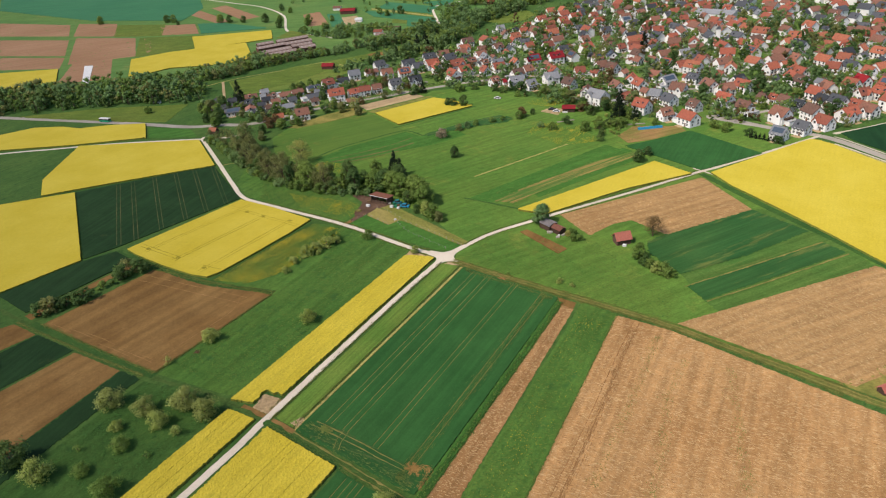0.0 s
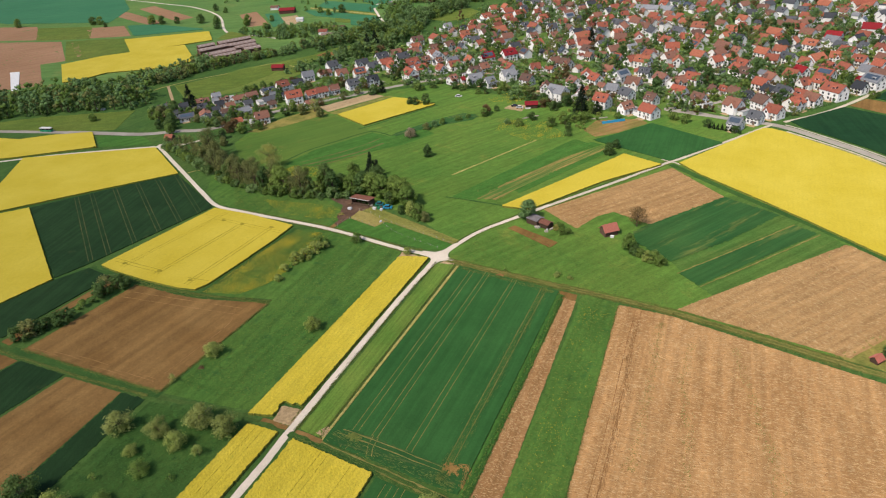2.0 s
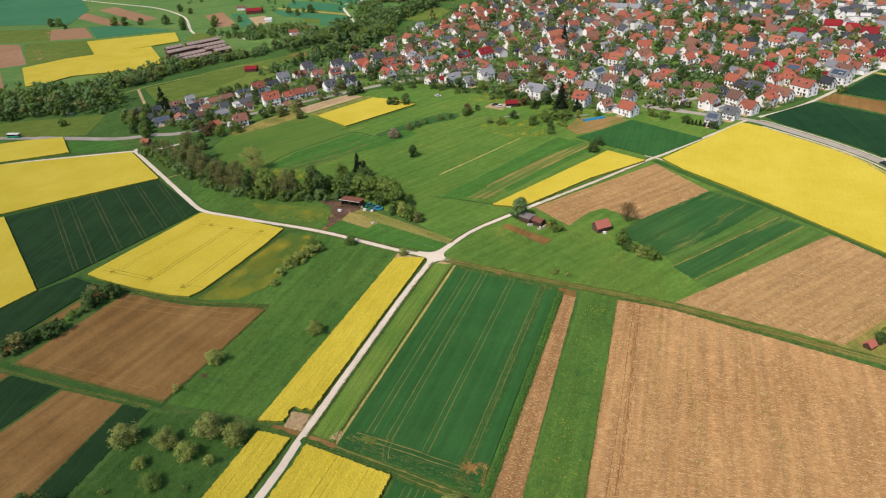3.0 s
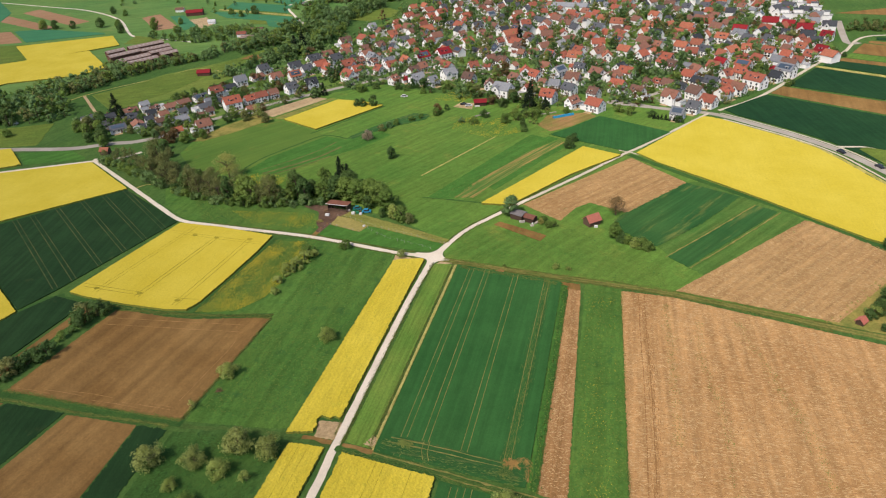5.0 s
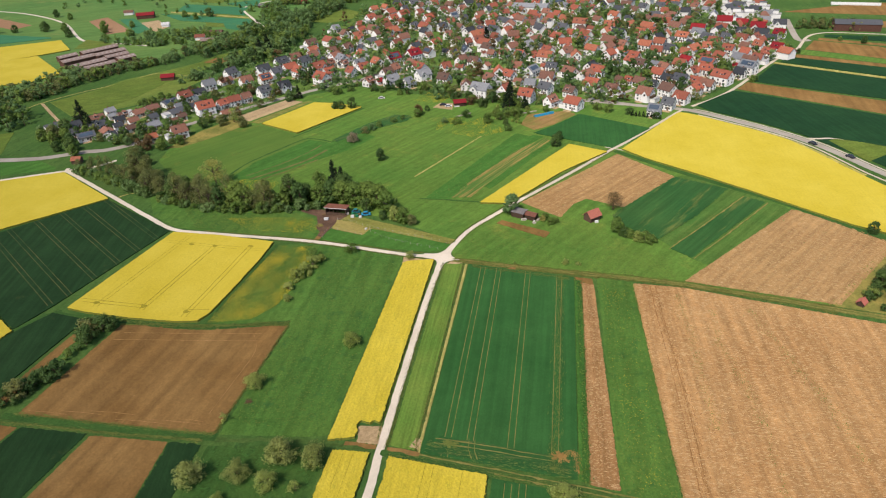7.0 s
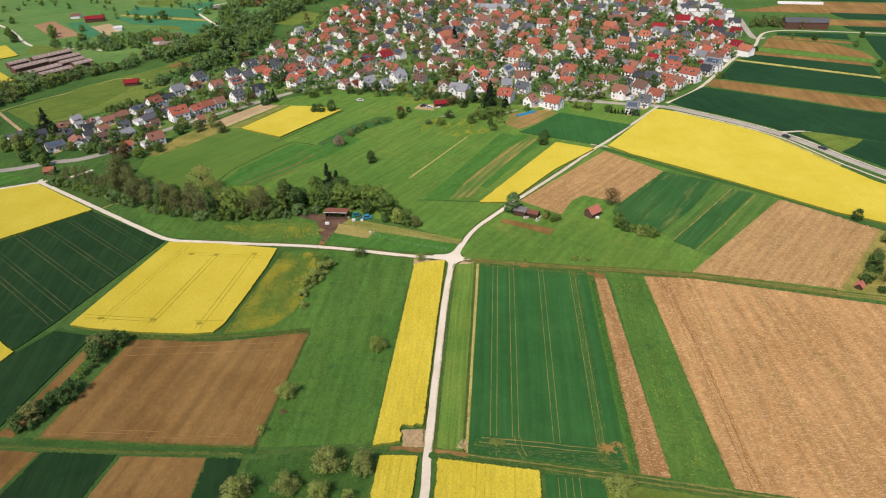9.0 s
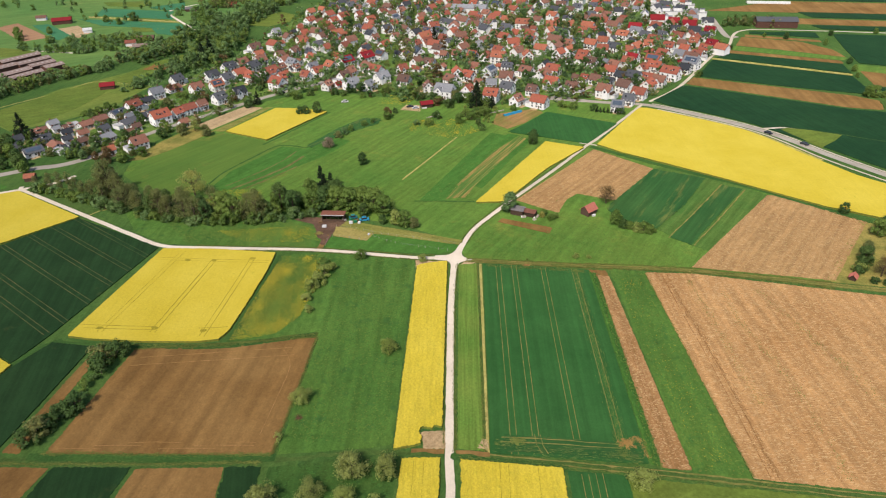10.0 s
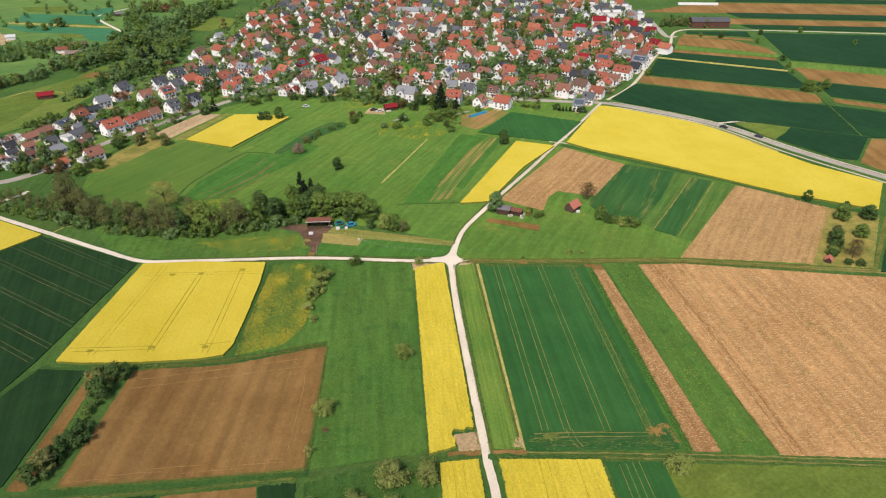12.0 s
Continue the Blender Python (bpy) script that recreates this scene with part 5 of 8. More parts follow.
field("dry_margin", [(153.4, 296.8), (237.3, 260.8), (235.2, 257.6), (152.2, 293.8)], (DRY,), "straw-coloured margin between fields", -25, 1.2, height=0.36, uneven=0.2, ragged=0.3)
field("meadow_plot", [(-269.2, 33.4), (-240.8, 45.3), (-220.6, 38.0), (-240.1, 26.8), (-249.0, 21.8)], (MEADOW_DEEP,), "lush green plot between the lanes", 20, 1.5, height=0.045, **grass)
field("meadow_plot", [(-207.5, 34.6), (-198.9, 37.4), (-182.9, 32.4), (-163.4, 19.6), (-166.0, 15.8)], (GRASSY,), "dark green plot inside the lane bend", 30, 1.2, height=0.045, **grass)
lane("seed_line", 0.7, [(-164.6, 15.4), (-162.6, 19.4), (-158.0, 22.6)], DRY, "pale grass line beside the lane", 0.08, 0.1, "seed line")
# The wheat strips here have haze mixed into their colour.
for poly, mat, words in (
    ([(-440.1, 460.0), (-351.7, 447.9), (-346.7, 428.8), (-331.4, 408.4), (-424.9, 423.8)], FAR_HAZE_WHEAT, "wheat strip in the far valley, blue-green from painted haze"),
    ([(-434.4, 407.7), (-321.1, 393.9), (-295.9, 373.6), (-292.5, 343.1), (-317.7, 350.6), (-334.9, 372.1), (-389.9, 379.5)], FAR_HAZE_WHEAT, "wheat strip in the far valley, blue-green from painted haze"),
    ([(-392.0, 467.2), (-364.5, 495.5), (-346.5, 459.5), (-365.6, 453.2)], FAR_HAZE_WHEAT, "wheat strip in the far valley, blue-green from painted haze"),
    ([(-462.2, 376.9), (-450.1, 384.6), (-394.4, 338.9), (-395.1, 320.3)], FAR_HAZE_WHEAT, "wheat beside the far farm, blue-green from painted haze"),
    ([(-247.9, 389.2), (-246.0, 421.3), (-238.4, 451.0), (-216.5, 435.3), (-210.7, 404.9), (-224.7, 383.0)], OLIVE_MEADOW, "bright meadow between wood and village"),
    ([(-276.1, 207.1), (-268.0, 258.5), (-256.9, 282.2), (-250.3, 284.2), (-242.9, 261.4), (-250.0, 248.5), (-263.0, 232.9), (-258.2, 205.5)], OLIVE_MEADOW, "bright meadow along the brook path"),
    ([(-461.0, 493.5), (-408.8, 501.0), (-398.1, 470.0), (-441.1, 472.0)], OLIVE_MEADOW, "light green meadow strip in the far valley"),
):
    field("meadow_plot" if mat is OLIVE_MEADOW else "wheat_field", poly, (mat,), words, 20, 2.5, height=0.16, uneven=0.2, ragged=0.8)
field("dry_margin", [(-431.0, 420.9), (-323.7, 402.4), (-320.6, 396.3), (-426.8, 414.4)], (DRY,), "straw-coloured line between wheat strips", 20, 2.0, height=0.14, uneven=0.2, ragged=0.4)
field("earth_patch", [(-264.7, 252.3), (-252.4, 251.4), (-247.2, 239.6), (-267.1, 237.0)], (SOIL,), "reddish bare patch in the brook meadow", 20, 2.0, height=0.22, uneven=0.2, ragged=0.6, kind="structure")
field("earth_patch", [(-428.3, 361.8), (-415.2, 378.6), (-382.9, 352.3), (-382.1, 331.1), (-408.0, 347.0)], (BARE,), "pale gravel yard of the far farm", 20, 2.0, height=0.1, uneven=0.2, ragged=0.6, kind="structure")
field("earth_patch", [(-326.0, 309.7), (-307.9, 318.2), (-299.3, 307.1), (-312.2, 299.1)], (BARE,), "pale gravel yard beside a low shed", 20, 2.0, height=0.1, uneven=0.2, ragged=0.6, kind="structure")
field("yard_earth", [(-73.0, 21.4), (-66.0, 24.6), (-60.0, 24.0), (-49.4, 22.4), (-51.8, 14.2), (-52.6, 2.0), (-55.0, 2.0), (-55.1, 5.8), (-57.8, 7.8), (-60.3, 13.9), (-62.5, 18.0)], (YARD,), "dark trodden yard earth round the shed", 90, 0.6, height=0.05, uneven=0.5, kind="structure")
field("worn_headland", [(24.5, -95.6), (60.0, -94.6), (59.0, -88.6), (50, -89.2), (36, -89.6), (25.5, -90.0)], (WORN_WHEAT,), "thin wheat worn by turning wheels", 97, 0.5, height=0.34, uneven=0.05, ragged=0.6)
for pts in ([(24.6, -90.9), (37.5, -90.2), (49.4, -89.9), (56.0, -89.7)], [(24.6, -92.5), (37.4, -91.7), (49.2, -91.3), (55.6, -90.9)], [(33.2, -89.0), (33.9, -92.6), (35.4, -95.2)], [(34.8, -89.0), (35.5, -92.6), (37.0, -95.2)]):
    lane("wheel_track", 0.24, pts, TRACK_SOIL, "faint wheel track across the wheat headland", 0.39, 0.08, "track")
for pts in ([(77.0, -5.0), (80.0, -25.2), (85.3, -56.4), (91.0, -96)], [(78.8, -5.0), (82.0, -25.2), (87.2, -56.4), (93.0, -96)], [(56.1, -12.8), (59.7, -37), (67.8, -95)], [(57.2, -12.8), (60.9, -37), (69.4, -95)]):
    lane("wheel_track", 0.22, pts, FURROW, "darker wheel furrow in the stubble", 0.125, 0.06, "track")
for k in range(6):
    a, b_ = -92 + 9 * k, -80 + 10 * k if k < 4 else -40
    lane("wheel_track", 0.16, [(a, -109.6 + 0.17 * (a + 92) * 0.75 + 1.1 * (k % 3)), ((a + b_) / 2, -109.4 + 0.17 * ((a + b_) / 2 + 92) * 0.75 + 1.1 * (k % 3)), (b_, -109.6 + 0.17 * (b_ + 92) * 0.75 + 1.1 * (k % 3))], PALE_CLOD, "pale scratch of a harrow in soil", 0.11, 0.06, "track")
for pts in ([(-90, -72), (-70, -67.6), (-44, -61.6)], [(-91, -76), (-66, -70.4), (-42, -65)], [(-46, -63), (-41.5, -70), (-40.5, -84), (-40, -98)]):
    lane("wheel_track", 0.18, pts, PALE_CLOD, "faint harrow line in the ploughed soil", 0.11, 0.06, "track")
for d in (-0.75, 0.75):
    lane("wheel_track", 0.35, [(14.0, -97.9 + d), (46.4, -97.6 + d), (75.2, -97.6 + d), (113.1, -98.4 + d), (200, -100 + d)], TRACK_SOIL, "pale wheel line on the grassy track", 0.055, 0.14, "track")
    lane("wheel_track", 0.45, [(4.0, -3.4 + d), (28.7, -3.0 + d), (49.5, -2.4 + d), (88.1, -1.4 + d), (135.3, -5.5 + d), (149.6, -6.7 + d), (230, -14 + d)], TRACK_SOIL, "pale wheel line on the grassy track", 0.055, 0.14, "track")
field("earth_patch", [(3.2, -6.8), (9.0, -5.6), (8.6, -4.7), (4.4, -4.9)], (BARE,), "pale bare earth at the end of the grass strip", 97, 0.4, height=0.14, uneven=0.3, ragged=0.2, kind="structure")
field("earth_patch", [(26.2, -5.6), (27.6, -3.9), (29.0, -3.9), (29.6, -5.4)], (SOIL,), "small reddish bare spot at the wheat edge", 97, 0.4, height=0.34, uneven=0.2, ragged=0.4, kind="structure")
field("earth_patch", [(49.5, -5.0), (57.0, -5.0), (58.0, -9.0), (53.2, -9.6)], (SOIL,), "reddish earth at the strip end", 97, 0.5, height=0.05, uneven=0.5, ragged=0.5, kind="structure")
field("earth_patch", [(-55.1, 164.8), (-53.3, 173.7), (-44.3, 174.4), (-42.2, 162.9)], (BARE,), "pale gravel yard beside a red-roofed shed", 10, 0.8, height=0.05, uneven=0.5, kind="structure")
field("grass_plot", [(133.5, -3.6), (162.0, 44.5), (183.5, 38.0), (158.0, -5.4)], (SHRUB_GRASS,), "olive dry grass plot with shrubs", 60, 0.8, height=0.050, **grass)
field("grass_plot", [(157.0, -7.0), (187, 40), (188.4, 39.4), (158.4, -7.4)], (TRODDEN,), "trodden grass path between fields", 60, 0.6, height=0.05, uneven=0.4)
field("wheat_field", [(159.5, -8.0), (189.5, 39.0), (204, 64), (262, 20), (230, -12)], (WHEAT_DARK_SHADED,), "dark green wheat beyond the shrub plot", 60, 1.5, **wheat)
field("grass_margin", [(50.9, -5.8), (53.4, -9.0), (64.8, -95.6), (62.6, -95.2)], (MEADOW_DEEP,), "dark weedy margin between wheat and stubble", 97, 0.5, height=0.25, uneven=0.15, ragged=0.4)
field("grass_margin", [(42.0, -99.9), (120, -99.8), (200, -102), (200, -160), (50, -160)], (OLIVE_MEADOW,), "olive green meadow beyond the track", 0, 0.8, height=0.080, **grass)
field("wheat_field", [(41.8, -99.9), (56.2, -99.6), (65.0, -160.0), (49.6, -160.0)], (WHEAT, TRACK_SOIL), "dark green young wheat with pale wheel tracks", 97, 0.5, tram=(-33.4, -36.9), rut=0.075, **wheat)

for poly in (
    [(-702, 249), (-631, 272), (-566, 226), (-628, 204)], [(-585, 211), (-512, 246), (-461, 197), (-492, 152)],
    [(-315, 131), (-288, 203), (-268, 208), (-262, 178), (-262, 148), (-274, 108)], [(-430, 294), (-384, 283), (-380, 272), (-415, 262)],
    [(-395, 0), (-346, 44), (-292, 78), (-268, 46), (-300, 32), (-390, 2)], [(-385, 414), (-348, 424), (-293, 356), (-345, 358)],
):
    field("meadow_plot", poly, (OLIVE_MEADOW,), "bright olive green meadow beyond the brook", 30, 3.0, height=0.1, uneven=0.3, ragged=0.8)

BLOOM = earthy("dandelion_blossom", (0.44, 0.385, 0.040), (0.54, 0.45, 0.050), 2.0, 0.3, None, 0, 0.2, 0.9, 0.15)


def dandelions(poly, count, seed, label):
    """Yellow flower tufts strewn over grass, thicker in drifts and thinning out to the edges."""
    r = np.random.default_rng(seed)
    b = Build()
    (x0, y0), (x1, y1) = np.min(poly, 0), np.max(poly, 0)
    drifts = [(r.uniform(x0, x1), r.uniform(y0, y1), r.uniform(1.0, 3.6)) for _ in range(34)]
    while len(b.f) < count:
        cx, cy, spread = drifts[r.integers(34)] if r.random() < 0.93 else (r.uniform(x0, x1), r.uniform(y0, y1), 1.5)
        x, y = r.normal(cx, spread * 0.8), r.normal(cy, spread * 1.3)
        if not inside(poly, np.array([x]), np.array([y]))[0]:
            continue
        size, turn = r.uniform(0.05, 0.15), r.uniform(0, math.tau)
        b.face([(x + math.cos(turn + k * 1.571) * size * r.uniform(0.5, 1.3), y + math.sin(turn + k * 1.571) * size * r.uniform(0.5, 1.3), r.uniform(0.14, 0.24)) for k in range(4)])
    tagged(new("dandelions", b.mesh("dandelions", BLOOM)), label, "flowers", kind="stuff")


for poly, count, seed, label in (
    ([(-66.8, -9), (-52, -6), (-46, -24), (-47, -46), (-52, -56), (-65.5, -61), (-66.4, -40)], 15000, 1, "yellow dandelion drifts in the hedge meadow"),
    ([(-102, 8), (-62, 17), (-56, 4), (-84, 0)], 3500, 2, "yellow dandelion drifts below the grove"),
    ([(-42, 128), (-16, 120), (-2, 134), (-22, 152), (-47, 146)], 6000, 3, "yellow dandelion drifts below the gardens"),
    ([(-74, 174), (-52, 174), (-49, 190), (-66, 194)], 2500, 5, "yellow dandelions in a garden meadow"),
    ([(60, -10), (70, -10), (84, -94), (75, -94)], 500, 6, "scattered dandelions in the grass strip"),
    ([(-120, 30), (-96, 32), (-96, 48), (-116, 46)], 4000, 7, "yellow dandelion drifts behind the grove"),
):
    dandelions(poly, count, seed, label)



def strands(name, mat, label, count, seed, line=None, poly=None, spread=0.5, turn=0.0, stray=25.0, length=(0.4, 1.2), wide=(0.04, 0.10), high=(0.1, 0.2)):
    """Loose stalks and tufts lying along a line or over an area."""
    r = np.random.default_rng(seed)
    if line is not None:
        pts = smooth_line(line, 0.5)
        k = r.integers(0, len(pts) - 1, count)
        d = pts[k + 1] - pts[k]
        d /= np.linalg.norm(d, axis=1)[:, None] + 1e-9
        drift = np.interp(np.arange(len(pts)), np.arange(0, len(pts) + 12, 12), r.normal(0, 0.35 * spread, len(np.arange(0, len(pts) + 12, 12))))
        off = (r.normal(0, spread, count) + drift[k])[:, None]
        mid = pts[k] + d * r.uniform(0, 0.5, (count, 1)) + np.stack([-d[:, 1], d[:, 0]], 1) * off
        angle = np.arctan2(d[:, 1], d[:, 0])
    else:
        lo, hi = np.min(poly, 0), np.max(poly, 0)
        mid = r.uniform(lo, hi, (count * 3, 2))
        mid = mid[inside(poly, mid[:, 0], mid[:, 1])][:count]
        angle = np.full(len(mid), radians(turn))
    angle = angle + np.radians(r.normal(0, stray, len(mid)))
    along = np.stack([np.cos(angle), np.sin(angle)], 1) * (r.uniform(*length, len(mid)) / 2)[:, None]
    side = np.stack([-np.sin(angle), np.cos(angle)], 1) * (r.uniform(*wide, len(mid)) / 2)[:, None]
    z = r.uniform(*high, (len(mid), 4, 1))
    corner = np.stack([mid - along - 0.4 * side, mid - 0.2 * along - side, mid + along - 0.2 * side, mid + 0.1 * along + side], 1)
    verts = np.concatenate([corner, z], 2).reshape(-1, 3)
    me = bpy.data.meshes.new(name)
    me.from_pydata(verts.tolist(), [], np.arange(len(verts)).reshape(-1, 4).tolist())
    me.materials.append(mat)
    me.update()
    return tagged(new(name, me), label, "grass" if "grass" in name or "weeds" in name else "straw", kind="stuff")


STRAW = varied("loose_straw", (0.56, 0.39, 0.19), (0.62, 0.44, 0.22), 0.9, 0.3)
DARK_STRAW = varied("rotted_straw", (0.28, 0.150, 0.056), (0.33, 0.18, 0.070), 0.9, 0.3)
PALE_GRASS = varied("pale_dry_grass", (0.140, 0.190, 0.042), (0.185, 0.215, 0.052), 0.9, 0.3, grain=0.3)
LUSH_GRASS = varied("lush_grass_tufts", (0.050, 0.145, 0.028), (0.070, 0.175, 0.034), 0.9, 0.3, grain=0.25)
OLIVE_GRASS = varied("olive_grass_tufts", (0.118, 0.195, 0.036), (0.150, 0.215, 0.042), 0.9, 0.3, grain=0.25)
BIG_STUBBLE = [(71.6, -5.6), (88.0, -4.6), (135.0, -10.0), (215.0, -19.0), (215.0, -97.0), (87.4, -95.6)]
strands("straw_litter", STRAW, "pale straw stalks lying on the stubble", 15000, 21, poly=BIG_STUBBLE, turn=10, length=(0.4, 1.6), wide=(0.06, 0.20), high=(0.14, 0.19))
strands("straw_litter", DARK_STRAW, "dark rotted straw lying on the stubble", 6000, 22, poly=BIG_STUBBLE, turn=10, length=(0.5, 1.7), wide=(0.08, 0.24), high=(0.13, 0.17))
strands("straw_litter", STRAW, "pale straw stalks lying on the stubble strip", 1100, 23, poly=[(54.2, -9.0), (57.8, -9.2), (72.0, -95.4), (65.6, -95.4)], turn=8, length=(0.4, 1.3), wide=(0.06, 0.18), high=(0.14, 0.19))
strands("straw_litter", DARK_STRAW, "dark rotted straw lying on the stubble strip", 700, 24, poly=[(54.2, -9.0), (57.8, -9.2), (72.0, -95.4), (65.6, -95.4)], turn=8, length=(0.5, 1.5), wide=(0.08, 0.24), high=(0.13, 0.17))
strands("straw_litter", STRAW, "pale straw stalks lying on the stubble", 4500, 25, poly=[(89.6, 1.8), (132.5, 65.0), (153.0, 51.7), (164.0, 43.6), (136.6, -1.8)], turn=-30, length=(0.4, 1.5), wide=(0.06, 0.18), high=(0.14, 0.19))
strands("straw_litter", DARK_STRAW, "dark rotted straw lying on the stubble", 2000, 26, poly=[(22.0, 49.6), (58.7, 110.6), (84.6, 89.4), (64.2, 54.6), (48.0, 59.4), (42.8, 52.6), (39.4, 40.2)], turn=-25, length=(0.4, 1.4), wide=(0.06, 0.2), high=(0.13, 0.17))
for k, pts in enumerate(([(96.5, -14.4), (99.0, -31.4), (104.2, -50.9), (106.5, -61.3), (110.0, -94.0)], [(108.0, -12.0), (117.4, -35.3), (122.3, -46.7), (130.0, -72.0)], [(86.0, -8.0), (91.0, -40.0), (95.0, -70.0)])):
    strands("weeds", OLIVE_GRASS, "olive weeds in a faint line through stubble", 420, 30 + k, line=pts, spread=0.9, length=(0.3, 0.8), wide=(0.06, 0.16), high=(0.14, 0.22))
strands("straw_litter", DARK_STRAW, "dark furrow litter along the wheel lines", 650, 34, line=[(78.6, -9.0), (82.0, -27.0), (85.6, -45.0), (88.6, -64.0), (92.6, -95.5)], spread=0.7, stray=5, length=(0.6, 2.2), wide=(0.06, 0.18), high=(0.15, 0.2))
# pale stalks along the verges, the tracks and the field edges
for k, (pts, count, spread) in enumerate((
    ([(-107.0, -67.4), (-89.0, -66.0), (-66.0, -63.2), (-38.0, -53.6)], 1500, 0.5), ([(-94.0, -68.6), (-66.0, -62.2), (-37.6, -55.6)], 1100, 0.25),
    ([(-37.4, -56.0), (-34.2, -103.6)], 1000, 0.3), ([(-34.2, -104.2), (-66.0, -108.2), (-95.0, -111.6)], 1300, 0.4), ([(-36.0, -107.0), (-67.0, -111.6), (-104.0, -116.2)], 1300, 0.35),
    ([(2.2, -6.5), (5.3, -38.7), (12.9, -97.0)], 1500, 0.3), ([(-1.8, -6.0), (2.4, -38.7), (9.6, -95.0)], 700, 0.2), ([(9.4, -5.7), (20.6, -96.0)], 1200, 0.3),
    ([(5.0, -4.5), (28.7, -4.2), (50.0, -3.9), (88.0, -2.9), (135.0, -7.4)], 2600, 0.5), ([(5.0, -2.4), (28.7, -1.8), (49.5, -1.2), (88.0, -0.2), (135.3, -4.2)], 2200, 0.4),
    ([(14.0, -98.6), (46.0, -98.6), (75.0, -98.8), (113.0, -99.6), (200.0, -101.0)], 1500, 0.6), ([(50.8, -6.0), (53.4, -9.2), (64.9, -95.4)], 900, 0.2), ([(71.2, -5.0), (86.8, -96.2)], 700, 0.25),
    ([(-6.0, -5.2), (-16.4, -5.3), (-51.8, -4.0), (-82.7, -6.0)], 1200, 0.25), ([(-8.0, -1.0), (-16.4, -2.1), (-51.8, -0.8), (-82.7, -2.8), (-104.0, -4.3)], 1300, 0.25), ([(1.4, 9.2), (4.4, 22.2), (13.0, 40.2), (30.9, 73.8), (53.7, 117.8)], 1300, 0.25), ([(4.0, 9.0), (7.0, 21.6), (15.6, 38.8), (33.5, 72.4), (56.3, 116.4)], 1300, 0.25),
)):
    strands("dry_grass", PALE_GRASS, "pale dry grass stalks along the field edge", count, 50 + k, line=pts, spread=spread, stray=12, length=(0.5, 1.8), wide=(0.03, 0.09), high=(0.12, 0.26))
# lush tufts and yellowish sprinkles in the meadows
for k, (mat, words, count, poly) in enumerate((
    (LUSH_GRASS, "dark lush", 2200, [(-46.0, -6.0), (-16.0, -6.4), (-5.5, -95.0), (-32.0, -100.0), (-36.0, -56.0)]), (OLIVE_GRASS, "olive", 2600, [(-46.0, -6.0), (-16.0, -6.4), (-5.5, -95.0), (-32.0, -100.0), (-36.0, -56.0)]),
    (OLIVE_GRASS, "olive", 3200, [(8.0, 20.0), (45.0, 36.0), (84.0, 16.0), (86.0, 1.0), (28.0, -0.6), (6.0, -0.6)]), (LUSH_GRASS, "dark lush", 800, [(8.0, 20.0), (45.0, 36.0), (84.0, 16.0), (86.0, 1.0), (28.0, -0.6), (6.0, -0.6)]),
    (LUSH_GRASS, "dark lush", 2200, [(59.6, -5.0), (70.2, -5.0), (85.6, -96.0), (73.2, -96.0)]), (OLIVE_GRASS, "olive", 1000, [(59.6, -5.0), (70.2, -5.0), (85.6, -96.0), (73.2, -96.0)]),
    (OLIVE_GRASS, "olive", 2600, [(-110.0, -2.6), (-58.0, 0.0), (-62.0, 14.0), (-74.0, 20.0), (-128.0, 14.0)]), (OLIVE_GRASS, "olive", 3000, [(-66.0, -8.0), (-50.0, -5.0), (-48.0, -50.0), (-64.0, -59.0)]),
    (OLIVE_GRASS, "olive", 6000, [(-100.0, 50.0), (-4.0, 30.0), (40.0, 110.0), (0.0, 168.0), (-76.0, 150.0)]), (LUSH_GRASS, "dark lush", 3000, [(-24.0, -140.0), (0.0, -140.0), (-2.0, -103.0), (-32.0, -108.0)]),
)):
    strands("grass_tufts", mat, f"{words} grass tufts in the meadow", count, 80 + k, poly=poly, turn=15, stray=40, length=(0.25, 0.9), wide=(0.12, 0.4), high=(0.10, 0.2))
strands("dry_grass", PALE_GRASS, "pale flattened wheat along the wheel tracks", 1500, 96, line=[(45.7, -6.0), (51.0, -50.0), (56.5, -94.0)], spread=0.8, stray=8, length=(0.5, 1.8), wide=(0.03, 0.10), high=(0.36, 0.42))
strands("dry_grass", PALE_GRASS, "pale worn stalks across the wheat headland", 380, 97, line=[(23.0, -93.6), (40.0, -94.2), (60.0, -93.4)], spread=1.2, stray=10, length=(0.5, 2.0), wide=(0.04, 0.12), high=(0.42, 0.46))
strands("dry_grass", PALE_GRASS, "pale worn stalks across the wheat headland", 700, 98, line=[(13.0, -6.6), (30.0, -6.8), (49.0, -7.0)], spread=0.6, stray=10, length=(0.5, 1.8), wide=(0.03, 0.10), high=(0.36, 0.42))
RUSTY_STALKS = varied("rusty_flattened_stalks", (0.33, 0.20, 0.062), (0.38, 0.235, 0.076), 0.9, 0.3, grain=0.25)
for k, (x, y, mat, reach) in enumerate(((57.0, -89.0, RUSTY_STALKS, 2.2), (28.5, -91.8, PALE_GRASS, 1.8))):
    for ray in range(7):
        a = ray * 0.9 + 0.3 + k
        tip = (x + math.cos(a) * reach * (0.7 + 0.1 * ray), y + math.sin(a) * reach * (0.55 + 0.08 * ray))
        strands("dry_grass", mat, "flattened stalks where the tractor turned", 90, 110 + 10 * k + ray, line=[(x, y), tip], spread=0.28, stray=16, length=(0.3, 1.0), wide=(0.05, 0.16), high=(0.38, 0.46))
strands("dry_grass", RUSTY_STALKS, "rusty thin stalks along the wheat corner", 260, 130, line=[(57.0, -89.2), (60.2, -87.0), (62.0, -93.4)], spread=0.5, stray=14, length=(0.4, 1.2), wide=(0.04, 0.12), high=(0.34, 0.42))
